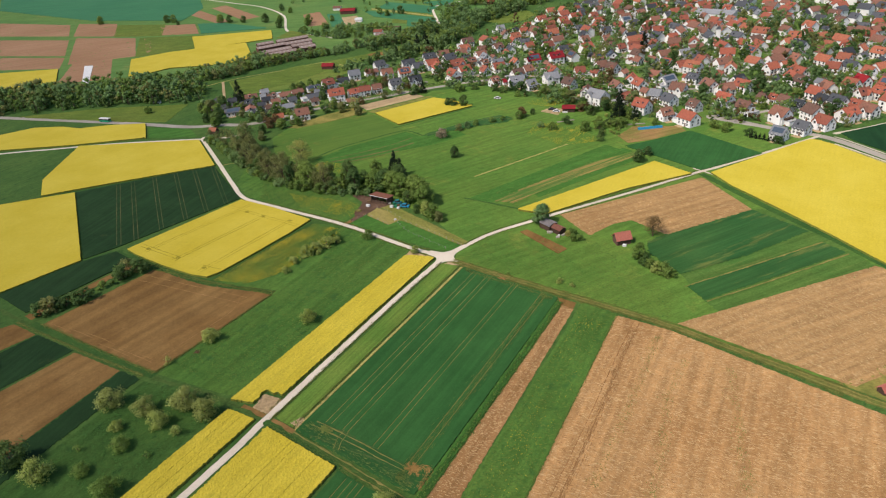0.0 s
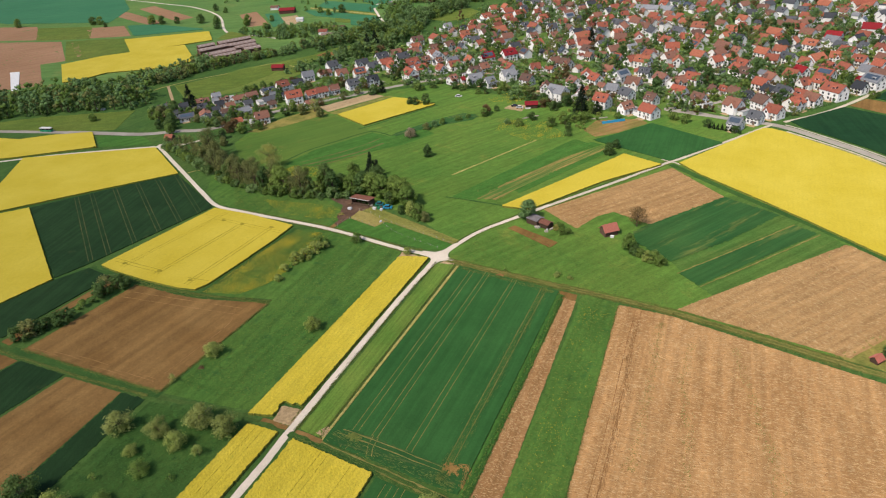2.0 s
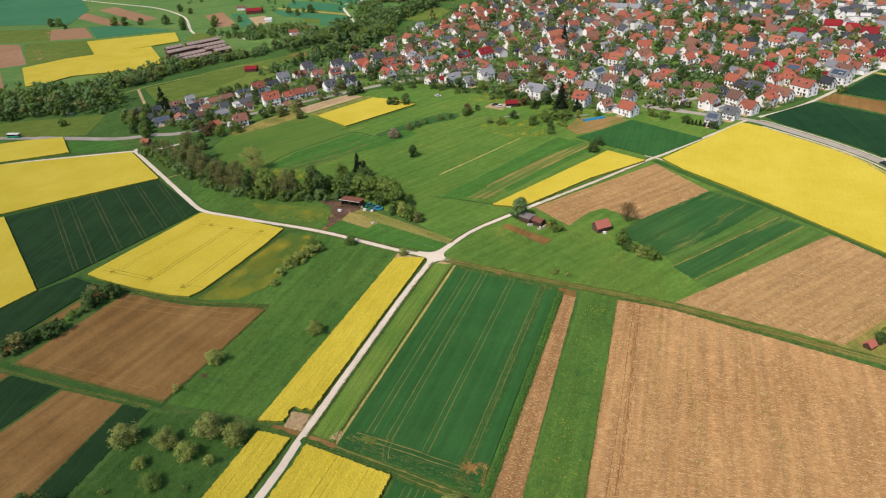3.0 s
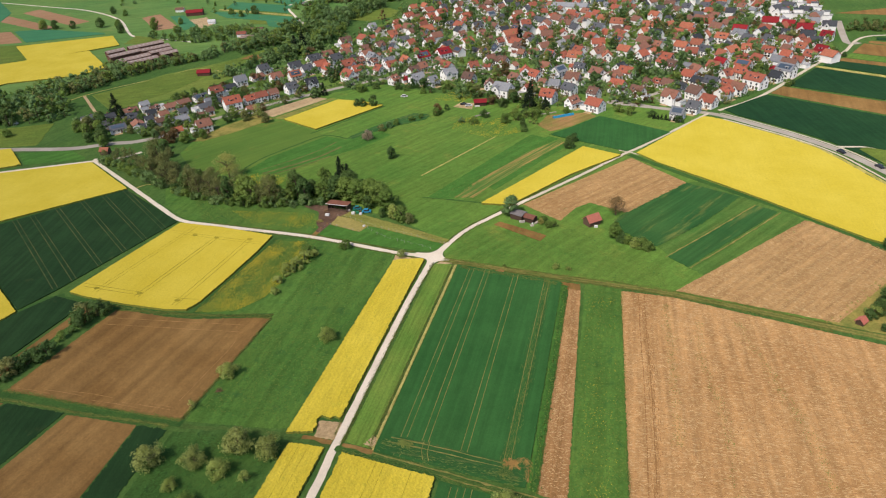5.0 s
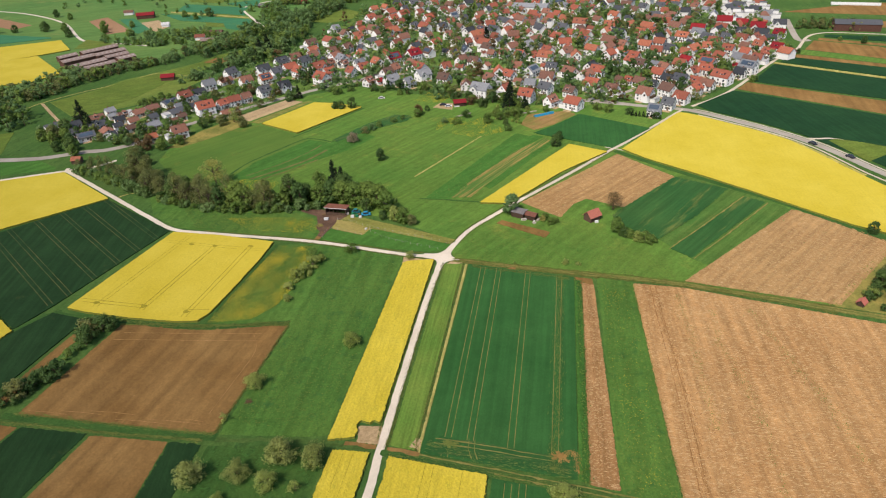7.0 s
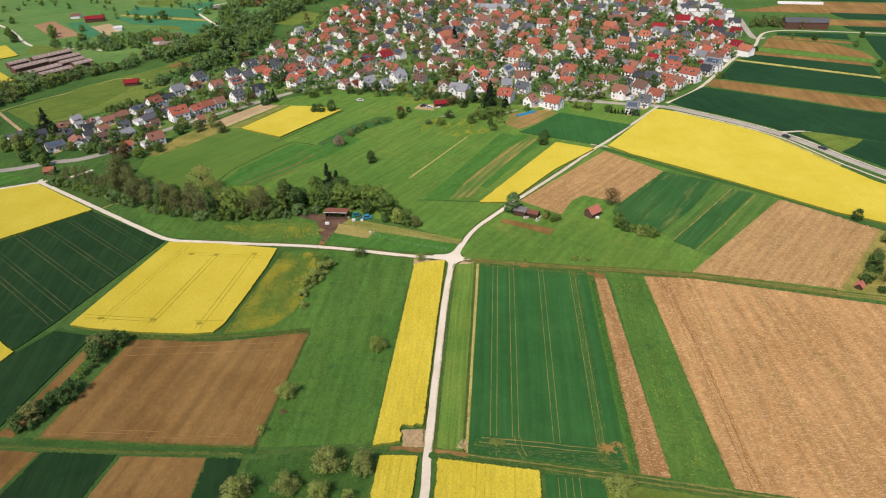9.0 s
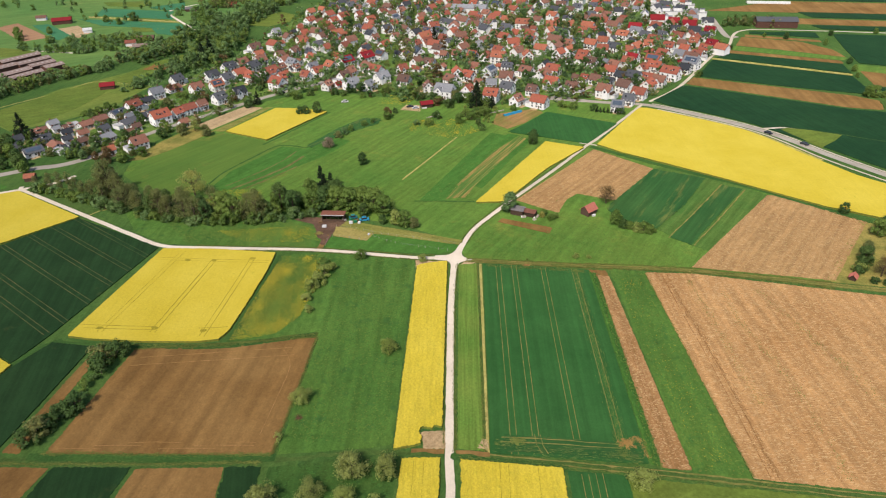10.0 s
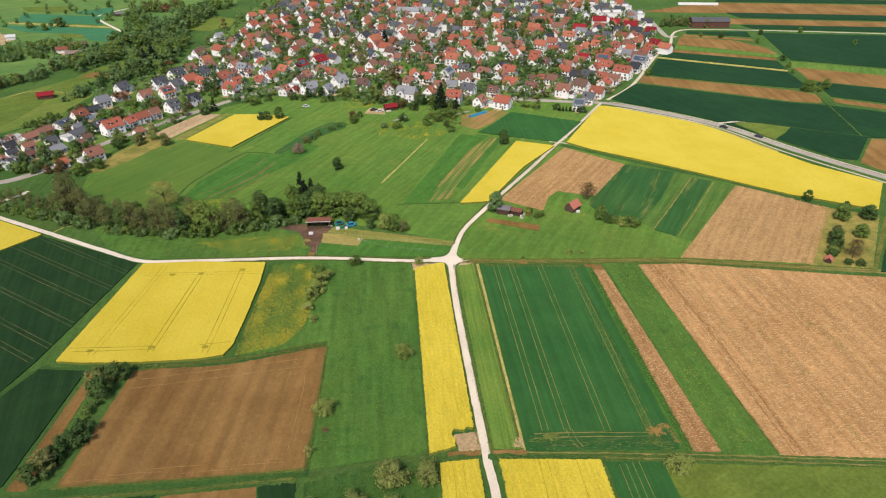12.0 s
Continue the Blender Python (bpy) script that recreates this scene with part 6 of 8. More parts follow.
strands("weeds", LUSH_GRASS, "lush weeds along the wheat edge", 1600, 95, line=[(52.2, -7.4), (58.0, -50.0), (63.8, -95.2)], spread=0.6, length=(0.3, 0.9), wide=(0.15, 0.45), high=(0.3, 0.5))

# ---- village streets ----
EAST_STREETS = (
    ([(62.0, 190.0), (35.2, 193.0), (42, 199), (49.4, 203.6), (60.5, 218.5), (68.9, 235.5), (72, 260), (71.1, 271.6), (89.7, 294.1), (112, 312)], 4.5), ([(26.5, 252.7), (10.1, 271.5), (-1.0, 301.2), (-0.2, 336.5), (14, 372), (40, 396), (46.7, 403.1), (45.7, 520)], 5.0), ([(34.2, 268.1), (40.8, 287.1), (54.0, 298.4), (60.4, 314.5), (64, 342)], 4.0), ([(126.3, 520), (128.6, 439.3), (110, 410), (92, 392), (60, 400)], 5.0),
)
WEST_STREETS = (
    ([(-134.3, 200.0), (-109.6, 222.2), (-88.9, 235.7), (-50, 236), (-12, 232), (26.5, 252.7)], 4.5), ([(-120.6, 217.4), (-130, 262), (-112, 290), (-92, 300), (-60, 300), (-20, 292), (-1, 301)], 4.5), ([(179.8, 440), (178.2, 366.9), (186, 367)], 5.0), ([(-109.6, 244.1), (-118, 330), (-110, 400), (-90, 520)], 5.0),
)
for pts, wide in EAST_STREETS + WEST_STREETS:
    lane("road_village_street", wide, pts, ASPHALT, "grey village street between houses", 0.055, 0.03)


# ---- trees and shrubs ----
def crown_arrays(rng, height, spread, low, lobes, quads, leaf, shape="round", fill=0.66):
    """Leaf clumps scattered in and over the lobes of a crown, round a darker core."""
    u = rng.uniform(0, 1, lobes)
    a = rng.uniform(0, math.tau, lobes)
    if shape == "cone":
        r = spread * (1.02 - u) * rng.uniform(0.4, 1.0, lobes)
        rs = spread * (0.14 + 0.24 * (1 - u))
    else:
        wide = np.sqrt(np.maximum(0.10, 1 - np.abs(2 * u - 0.85) ** 2.2))
        r = spread * wide * np.sqrt(rng.uniform(0.05, 0.80, lobes))
        rs = spread * rng.uniform(0.13, 0.34, lobes)
    cs = np.stack([np.cos(a) * r, np.sin(a) * r, np.minimum(low + (height - low) * u, height - rs * 0.6)], 1)
    share = rs**2 / (rs**2).sum()
    k = rng.choice(lobes, quads, p=share)
    d = rng.normal(0, 1, (quads, 3)) + np.array([0, 0, 0.25])
    d /= np.linalg.norm(d, axis=1)[:, None]
    reach = rng.uniform(0.62, 1.0, quads) + np.abs(rng.normal(0, 0.28, quads))
    p = cs[k] + d * (rs[k] * reach)[:, None] * np.array([1, 1, 0.85])
    n = d * 0.7 + rng.normal(0, 0.55, (quads, 3)) + np.array([0, 0, 0.3])
    n /= np.linalg.norm(n, axis=1)[:, None]
    t = np.cross(n, rng.normal(0, 1, (quads, 3)))
    t /= np.linalg.norm(t, axis=1)[:, None]
    b = np.cross(n, t)
    s = (leaf * rng.uniform(0.5, 1.3, quads))[:, None]
    corner = np.stack([p - t * s - b * s * 0.3, p + t * s * 0.4 - b * s * 0.7, p + t * s + b * s * 0.4, p - t * s * 0.5 + b * s * 0.8], 1)
    corner[:, :, 2] = np.maximum(corner[:, :, 2], 0.05)
    th, ph = np.linspace(0.2, math.pi - 0.2, 3), np.linspace(0, math.tau, 6)[:-1]
    ball = np.stack([np.sin(th)[:, None] * np.cos(ph), np.sin(th)[:, None] * np.sin(ph), np.cos(th)[:, None] + 0 * ph], -1)
    wobble = rng.uniform(0.8 * fill, 1.2 * fill, (lobes, 3, 5, 1)) * rs[:, None, None, None]
    skin = cs[:, None, None] + ball[None] * wobble * np.array([1, 1, 0.85])
    skin[..., 2] = np.maximum(skin[..., 2], 0.03)
    cells = [[(i, j), (i + 1, j), (i + 1, (j + 1) % 5), (i, (j + 1) % 5)] for i in range(2) for j in range(5)]
    inner = np.array([[skin[:, i, j] for i, j in c] for c in cells]).transpose(2, 0, 1, 3).reshape(-1, 3)
    tint = np.array([[ball[i, j] for i, j in c] for c in cells])
    inner_n = np.broadcast_to(tint[None], (lobes, *tint.shape)).reshape(-1, 3) + np.array([0, 0, 0.25])
    inner_n = inner_n / np.linalg.norm(inner_n, axis=1)[:, None]
    whole = p - np.array([0, 0, low + (height - low) * 0.35])
    whole /= np.linalg.norm(whole, axis=1)[:, None] + 1e-6
    soft = d * 0.35 + whole * 0.45 + n * 0.5 + np.array([0, 0, 0.25])
    soft /= np.linalg.norm(soft, axis=1)[:, None]
    leaves = np.concatenate([corner.reshape(-1, 3), np.repeat(soft, 4, 0)], 1)
    return np.concatenate([leaves, np.concatenate([inner, inner_n], 1)])


def quads_mesh(name, verts, mat):
    me = bpy.data.meshes.new(name)
    n = len(verts) // 4
    me.vertices.add(n * 4), me.loops.add(n * 4), me.polygons.add(n)
    me.vertices.foreach_set("co", np.ascontiguousarray(verts[:, :3], np.float32).ravel())
    me.loops.foreach_set("vertex_index", np.arange(n * 4, dtype=np.int32))
    me.polygons.foreach_set("loop_start", np.arange(0, n * 4, 4, dtype=np.int32))
    me.materials.append(mat)
    me.update(calc_edges=True)
    me.polygons.foreach_set("use_smooth", np.ones(n, bool))
    me.normals_split_custom_set_from_vertices(verts[:, 3:].tolist())
    return me


def trunk_mesh(rng, height, radius, spread, limbs):
    b = Build()
    lean = Vector((rng.uniform(-0.05, 0.05) * height, rng.uniform(-0.05, 0.05) * height, 0))
    b.tube((0, 0, -0.1), lean * 0.4 + Vector((0, 0, height * 0.4)), radius, radius * 0.75)
    b.tube(lean * 0.4 + Vector((0, 0, height * 0.4)), lean + Vector((0, 0, height * 0.85)), radius * 0.75, radius * 0.15, 6)
    for i in range(limbs):
        a = i * 2.4 + rng.uniform(-0.4, 0.4)
        z = height * rng.uniform(0.25, 0.6)
        end = Vector((math.cos(a) * spread * 0.75, math.sin(a) * spread * 0.75, min(height * 0.93, z + height * rng.uniform(0.15, 0.35))))
        start = lean * (z / height) + Vector((0, 0, z))
        b.tube(start, end, radius * 0.42, radius * 0.06, 5)
        mid = start.lerp(end, 0.6)
        b.tube(mid, mid + Vector((math.cos(a + 0.8) * spread * 0.3, math.sin(a + 0.8) * spread * 0.3, height * 0.12)), radius * 0.2, radius * 0.04, 4)
    return b.mesh("trunk", BARK)


# kind: height, spread, lowest leaves, lobes, leaf clumps, clump size, trunk radius, limbs, shape
KINDS = {
    "broad": (10.5, 4.9, 0.8, 70, 2500, 0.22, 0.30, 8, "round", 0.78),
    "tall": (13.2, 4.1, 0.6, 84, 2700, 0.22, 0.34, 9, "round", 0.78),
    "orchard": (5.2, 3.5, 0.6, 52, 2600, 0.15, 0.17, 9, "round", 0.42),
    "garden": (6.0, 3.1, 0.4, 30, 900, 0.22, 0.16, 5, "round", 0.8),
    "shrub": (2.6, 2.0, 0.05, 20, 760, 0.15, 0.07, 5, "round", 0.72),
    "conifer": (15.0, 4.3, 0.8, 64, 1900, 0.27, 0.26, 4, "cone", 0.6),
    "sapling": (2.8, 1.7, 0.5, 14, 420, 0.12, 0.06, 7, "round", 0.25),
    "budding": (12.5, 4.4, 1.2, 72, 3400, 0.15, 0.30, 14, "round", 0.30),
    "sparse": (9.5, 4.8, 1.8, 60, 3600, 0.13, 0.28, 14, "round", 0.08),
}
TREE_WORDS = {"broad": "broadleaf tree", "tall": "tall woodland tree", "orchard": "old orchard tree", "garden": "garden tree", "shrub": "low shrub", "conifer": "dark conifer", "sapling": "young fruit tree", "sparse": "sparse budding tree", "budding": "thinly budding tree"}
LEAF_WORDS = {LEAF_GREEN.name: "fresh green", LEAF_DARK.name: "dark green", LEAF_WOOD_HAZE.name: "mid-green", LEAF_BLOSSOM.name: "pale pink blossoming", LEAF_OLIVE.name: "olive brown budding", LEAF_PALE.name: "pale blossoming", LEAF_ORCHARD.name: "olive green budding", LEAF_RUST.name: "copper-leaved", LEAF_YELLOW.name: "yellow-green", NEEDLES.name: "dense"}


def tree(kind, x, y, mat, size=1.0, rng=random, where="standing in grass"):
    v = rng.randrange(4)
    spec = KINDS[kind]
    base = tagged(new("tree" if kind != "shrub" else "shrub"), f"{LEAF_WORDS[mat.name]} {TREE_WORDS[kind]} {where}", "tree" if kind != "shrub" else "shrub")
    s = size * rng.uniform(0.88, 1.12)
    base.matrix_basis = pose(x, y, 0, 0, 0, rng.uniform(0, 360)) @ Matrix.Diagonal((s, s * rng.uniform(0.9, 1.1), s * rng.uniform(0.9, 1.08), 1))
    seed = sum(map(ord, kind)) * 7 + v
    part("trunk", once(("trunk", kind, v), lambda: trunk_mesh(random.Random(seed), spec[0], spec[6], spec[1], spec[7])), base)
    part("crown", once(("crown", kind, v, mat.name), lambda: quads_mesh("crown", crown_arrays(np.random.default_rng(seed), *spec[:6], *spec[8:]), mat)), base)
    return base


rng = random.Random(11)
# the meadow and the orchard
MEADOW_TREES = (
    ("sparse", -126.0, 38.5, LEAF_YELLOW, 1.2),     ('broad', -57.2, 81.6, LEAF_DARK, 0.62), ('orchard', -81.1, 101.9, LEAF_BLOSSOM, 1.0), ('broad', 19.0, 38.4, LEAF_WOOD_HAZE, 0.8), ('sparse', 60.6, 50.4, LEAF_RUST, 0.9), ('broad', 63.2, 31.4, LEAF_GREEN, 0.60),
    ('broad', -4.5, 142.0, LEAF_DARK, 0.4), ('broad', 26.6, 116.5, LEAF_DARK, 0.55), ('orchard', -11.4, -5.8, LEAF_PALE, 0.55), ('orchard', -35.4, -6.8, LEAF_GREEN, 0.78), ('orchard', -12.9, -60.1, LEAF_PALE, 0.85),
    ('orchard', -32.8, -84.6, LEAF_PALE, 0.95), ('sapling', -34.1, -99.3, LEAF_PALE, 1.0), ('orchard', -31.0, -119.6, LEAF_ORCHARD, 1.15), ('orchard', -20.0, -115.3, LEAF_ORCHARD, 1.0), ('orchard', -11.6, -107.9, LEAF_ORCHARD, 1.15),
    ('orchard', -3.2, -106.8, LEAF_ORCHARD, 1.1), ('orchard', -11.4, -116.5, LEAF_PALE, 0.85),
)
ORCHARD_TREES = (
    ('orchard', -20.5, -123.8, LEAF_PALE, 0.7), ('sapling', -3.7, -115.6, LEAF_PALE, 1.2), ('orchard', -12.8, -127.0, LEAF_GREEN, 0.9), ('orchard', -31.9, -146.5, LEAF_DARK, 1.3), ('orchard', -20.9, -144.8, LEAF_PALE, 1.15),
    ('orchard', -13.2, -137.5, LEAF_GREEN, 0.65), ('orchard', -0.8, -137.4, LEAF_GREEN, 1.15), ('sapling', -4.0, -124.7, LEAF_GREEN, 0.8), ('sapling', -22, -134, LEAF_GREEN, 0.7), ('orchard', 59.5, -102.2, LEAF_PALE, 1.1),
    ('orchard', -95, -137, LEAF_DARK, 1.3), ('orchard', -101, -132, LEAF_DARK, 1.2), ('orchard', -84, -135, LEAF_DARK, 1.0), ('sparse', -166.0, 119.0, LEAF_PALE, 0.8), ('broad', 158.5, 51.0, LEAF_DARK, 0.5),
)
FIELD_TREES = (
    ('broad', 164.4, 32.6, LEAF_GREEN, 0.62), ('broad', 168.0, 38.0, LEAF_DARK, 0.55), ('broad', 176.1, 33.8, LEAF_DARK, 0.62), ('broad', 165.3, 18.3, LEAF_GREEN, 0.62), ('broad', 152.0, 11.5, LEAF_DARK, 0.6),
    ('sparse', 154.0, 2.0, LEAF_RUST, 0.8), ('broad', 154.5, 17.0, LEAF_OLIVE, 0.55), ('broad', 33.0, 34.4, LEAF_YELLOW, 0.26), ('broad', 36.6, 32.0, LEAF_GREEN, 0.34), ('broad', -60, 152, LEAF_RUST, 0.55),
    ('broad', -155.5, 112, LEAF_OLIVE, 0.65), ('broad', -170, 112, LEAF_OLIVE, 0.7), ('broad', -110.5, 152, LEAF_DARK, 0.6), ('broad', -104, 154, LEAF_DARK, 0.6), ('broad', -114, 151, LEAF_DARK, 0.5),
)
for kind, x, y, mat, size in (MEADOW_TREES + ORCHARD_TREES + FIELD_TREES):
    tree(kind, x, y, mat, size, rng)
# shrubs in rows and hedges
ROW_SHRUBS = (
    (-47.8, -29.5, LEAF_PALE, 1.6), (-45.9, -20.0, LEAF_PALE, 1.7), (-47.4, -36.4, LEAF_PALE, 1.2), (-44.8, -42.7, LEAF_PALE, 1.0), (-47.5, -14.9, LEAF_GREEN, 1.5),
    (-46.7, -25.2, LEAF_PALE, 1.5), (-44.0, -16.5, LEAF_PALE, 1.3), (68.6, 28.2, LEAF_GREEN, 1.3), (71.2, 27.2, LEAF_PALE, 1.4), (74.0, 26.2, LEAF_GREEN, 1.5),
    (76.4, 25.4, LEAF_GREEN, 1.4), (66.4, 29.2, LEAF_DARK, 1.3), (-99.0, -77.8, LEAF_DARK, 2.2), (-97.1, -73.0, LEAF_DARK, 2.2), (-98.2, -100.9, LEAF_DARK, 1.9),
)
HEDGE_SHRUBS = (
    (-100.1, -105.5, LEAF_OLIVE, 1.9), (-96.2, -95.0, LEAF_DARK, 1.9), (-98.6, -86.8, LEAF_GREEN, 1.1), (-101.0, -109.0, LEAF_DARK, 1.9), (-100.5, -75.5, LEAF_OLIVE, 2.0),
    (-97.5, -80.5, LEAF_DARK, 1.6), (-97.5, -98.0, LEAF_DARK, 1.6), (-99.2, -103.0, LEAF_DARK, 1.7), (-94.8, -70.5, LEAF_DARK, 1.6), (46.3, 3.2, LEAF_PALE, 0.8),
    (51.4, 3.2, LEAF_PALE, 0.6), (33.5, 36.5, LEAF_GREEN, 1.2), (38.5, 33.2, LEAF_GREEN, 1.2), (28.0, -1.2, LEAF_GREEN, 0.4), (150, -2.5, LEAF_DARK, 0.9),
)
PLOT_SHRUBS = (
    (154, -3.5, LEAF_DARK, 0.9), (146.0, 2.4, LEAF_DARK, 1.2), (149.0, 7.0, LEAF_DARK, 1.3), (147.5, 4.5, LEAF_PALE, 1.2), (152.0, 10.0, LEAF_DARK, 1.3),
    (-76, 128, LEAF_GREEN, 1.2), (-78, 122, LEAF_WOOD_HAZE, 1.4), (-80, 116, LEAF_OLIVE, 1.3), (-70, 136, LEAF_GREEN, 1.2), (-66, 141, LEAF_GREEN, 1.1),
    (-40, 140, LEAF_WOOD_HAZE, 1.3), (-33, 139, LEAF_GREEN, 1.4), (-84, 109, LEAF_GREEN, 1.0),
)
for x, y, mat, size in ROW_SHRUBS + HEDGE_SHRUBS + PLOT_SHRUBS:
    tree("shrub", x, y, mat, size, rng)
# heap of dead twigs
hb = Build()
for i in range(40):
    a, r = rng.uniform(0, math.tau), rng.uniform(0, 1.3)
    p = Vector((math.cos(a) * r, math.sin(a) * r * 0.6, rng.uniform(0, 0.4)))
    hb.tube(p, p + Vector((rng.uniform(-1, 1), rng.uniform(-1, 1), rng.uniform(0.0, 0.4))), 0.06, 0.03, 4)
ORANGE_TWIG = varied("dry_twigs", (0.17, 0.10, 0.05), (0.22, 0.135, 0.07))
heap = tagged(new("brushwood_heap", hb.mesh("brushwood_heap", ORANGE_TWIG)), "rusty heap of dead twigs lying in grass", "brushwood")
heap.location = (-31.5, -91.0, 0)

# the grove along the brook: front edge, then depth behind it
EDGE = smooth_line([(-205, 38), (-178, 31), (-150, 22), (-137, 18), (-110, 15.5), (-95, 18), (-79.7, 22.5), (-68, 28)], 4.7)
for i, (x, y) in enumerate(EDGE):
    for row in range(2):
        mat = rng.choice((LEAF_GREEN, LEAF_GREEN, LEAF_DARK, LEAF_OLIVE) if x > -110 else (LEAF_OLIVE, LEAF_OLIVE, LEAF_OLIVE, LEAF_DARK))
        kind = "budding" if mat is LEAF_OLIVE else rng.choice(("tall", "tall", "broad"))
        size = rng.uniform(0.38, 0.55) if x < -176 else rng.uniform(0.66, 0.84) if x < -150 else rng.uniform(0.72, 1.08)
        tree(kind, x + rng.uniform(-2.0, 2.0), y + 1.0 + row * 6.5 + rng.uniform(-1.5, 1.5), mat, size, rng, "in the dense grove")
    for k in range(2):
        tree("shrub", x + rng.uniform(-3, 3), y - 2.6 + rng.uniform(-0.8, 0.8), rng.choice((LEAF_GREEN, LEAF_WOOD_HAZE, LEAF_DARK)), rng.uniform(0.9, 1.8), rng, "along the grove edge")
for x, y, size in ((-166, 35, 1.25), (-160, 32, 1.05), (-171, 38, 1.0)):
    tree("budding", x, y, LEAF_OLIVE, size, rng, "rising above the grove")
STABLE_TREES = (
    (-62, 33, LEAF_DARK, 1.0), (-56, 32.5, LEAF_GREEN, 1.0), (-50, 32, LEAF_GREEN, 0.95), (-45, 34, LEAF_GREEN, 1.05), (-39, 31, LEAF_GREEN, 1.0),
    (-34, 28.5, LEAF_GREEN, 0.95), (-58, 39, LEAF_DARK, 1.0), (-49, 38, LEAF_GREEN, 0.8), (-66, 36, LEAF_OLIVE, 0.8), (-27.6, 21.4, LEAF_PALE, 0.62),
    (-23.6, 20.6, LEAF_GREEN, 0.66), (-19.6, 19.6, LEAF_OLIVE, 0.5), (-33.2, 21.4, LEAF_DARK, 0.42), (-43, 27.5, LEAF_DARK, 0.6),
)
BROOK_TREES = (
    (-186, 60, LEAF_DARK, 0.55), (-190, 70, LEAF_RUST, 0.65), (-182, 72, LEAF_GREEN, 0.6), (-176, 80, LEAF_GREEN, 0.55),
    (-176, 52, LEAF_OLIVE, 0.6), (-195, 78, LEAF_RUST, 0.6), (-232, 60, LEAF_DARK, 0.75), (-238, 66, LEAF_DARK, 0.8),
    (-226, 55, LEAF_GREEN, 0.6), (-246, 72, LEAF_GREEN, 0.8), (-252, 80, LEAF_DARK, 0.8), (-240, 58, LEAF_DARK, 0.6), (-262, 70, LEAF_GREEN, 0.7),
    (-258, 84, LEAF_DARK, 0.7), (-256, 73, LEAF_OLIVE, 0.75), (-250, 66, LEAF_GREEN, 0.7), (-262, 79, LEAF_WOOD_HAZE, 0.7), (-247, 81, LEAF_DARK, 0.5), (-268, 76, LEAF_WOOD_HAZE, 0.6), (-226, 76, LEAF_OLIVE, 0.5), (-214, 74, LEAF_GREEN, 0.5), (-206, 74, LEAF_WOOD_HAZE, 0.5), (-199, 74, LEAF_RUST, 0.5),
)
for x, y, mat, size in STABLE_TREES + BROOK_TREES:
    tree("broad", x, y, mat, size, rng, "beside the brook")
for x, y, size in ((-67.4, 47.2, 0.95), (-62.4, 45.3, 0.85), (-64.5, 42.0, 0.8), (-260.0, 99.5, 1.2), (-9.1, 173.8, 0.95), (0.5, 172.5, 0.6), (-147.4, 167.0, 0.6), (-60, 330, 0.9), (-246, 91, 0.7), (-230, 262, 1.1), (-226, 268, 1.0)):
    tree("conifer", x, y, NEEDLES, size, rng, "rising above its neighbours")
for x, y in ((63, 170.8), (65, 170.4), (67, 170.2), (69.2, 169.8), (71.4, 169.4), (73.6, 169.2)):
    tree("conifer", x, y, NEEDLES, 0.22, rng, "in a clipped row by a garden")
# far field trees
VALLEY_TREES = (
    (-735, 245, 0.9), (-640, 280, 0.9), (-632, 284, 1.0), (-560, 300, 0.9), (-548, 304, 0.8),
    (-530, 310, 0.7), (-500, 318, 0.9), (-480, 322, 0.7), (-610, 275, 0.5), (-440, 330, 0.8),
    (-455, 300, 0.8), (-430, 318, 0.8), (-520, 372, 0.7), (-545, 380, 0.8), (-420, 345, 0.6),
    (-395, 395, 0.7), (-375, 385, 0.7), (-368, 400, 0.8), (-300, 52, 0.55),
)
STRIP_TREES = (
    (240.6, 268.6, 0.5), (237.3, 253.9, 0.32), (244.2, 287.3, 0.45), (227.9, 211.8, 0.7), (231.6, 211.8, 0.75),
    (243.0, 216.9, 0.7), (236.5, 211.0, 0.45), (245.8, 341.7, 0.4), (259.5, 372.0, 0.45), (321.7, 336.4, 0.45),
    (221.7, 359.4, 0.5), (207.0, 365.5, 0.3), (165.7, 320.6, 0.55), (133.7, 247.2, 0.45), (136.5, 250.5, 0.3),
    (172.0, 324.0, 0.35), (296.8, 380.5, 0.45),
)
for x, y, size in VALLEY_TREES + STRIP_TREES:
    tree("broad", x, y, rng.choice((LEAF_DARK, LEAF_GREEN)), size, rng, "on a field boundary")


def woodland(name, outline, count, mats, label, tall=(7.0, 12.0), seed=1):
    """Far woods as masses of leaf clumps, one mesh for each tone."""
    r = np.random.default_rng(seed)
    xs, ys = [p[0] for p in outline], [p[1] for p in outline]
    spots = []
    while len(spots) < count:
        p = (r.uniform(min(xs), max(xs)), r.uniform(min(ys), max(ys)))
        if inside(outline, np.array([p[0]]), np.array([p[1]]))[0]:
            spots.append(p)
    for k, mat in enumerate(mats):
        out, trunks = [], Build()
        for x, y in spots[k :: len(mats)]:
            h = r.uniform(*tall)
            out.append(crown_arrays(r, h, h * r.uniform(0.42, 0.56), h * 0.05, 12, 210, 0.42, fill=0.86) + np.array([x, y, 0, 0, 0, 0]))
            trunks.tube((x, y, 0), (x, y, h * 0.7), 0.25, 0.08, 5)
        tagged(new(name, quads_mesh(name, np.concatenate(out), mat)), label, "woodland", kind="stuff")
        tagged(new(name + "_trunks", trunks.mesh(name + "_trunks", BARK)), "bark-brown trunks of the far wood", "woodland", kind="stuff")


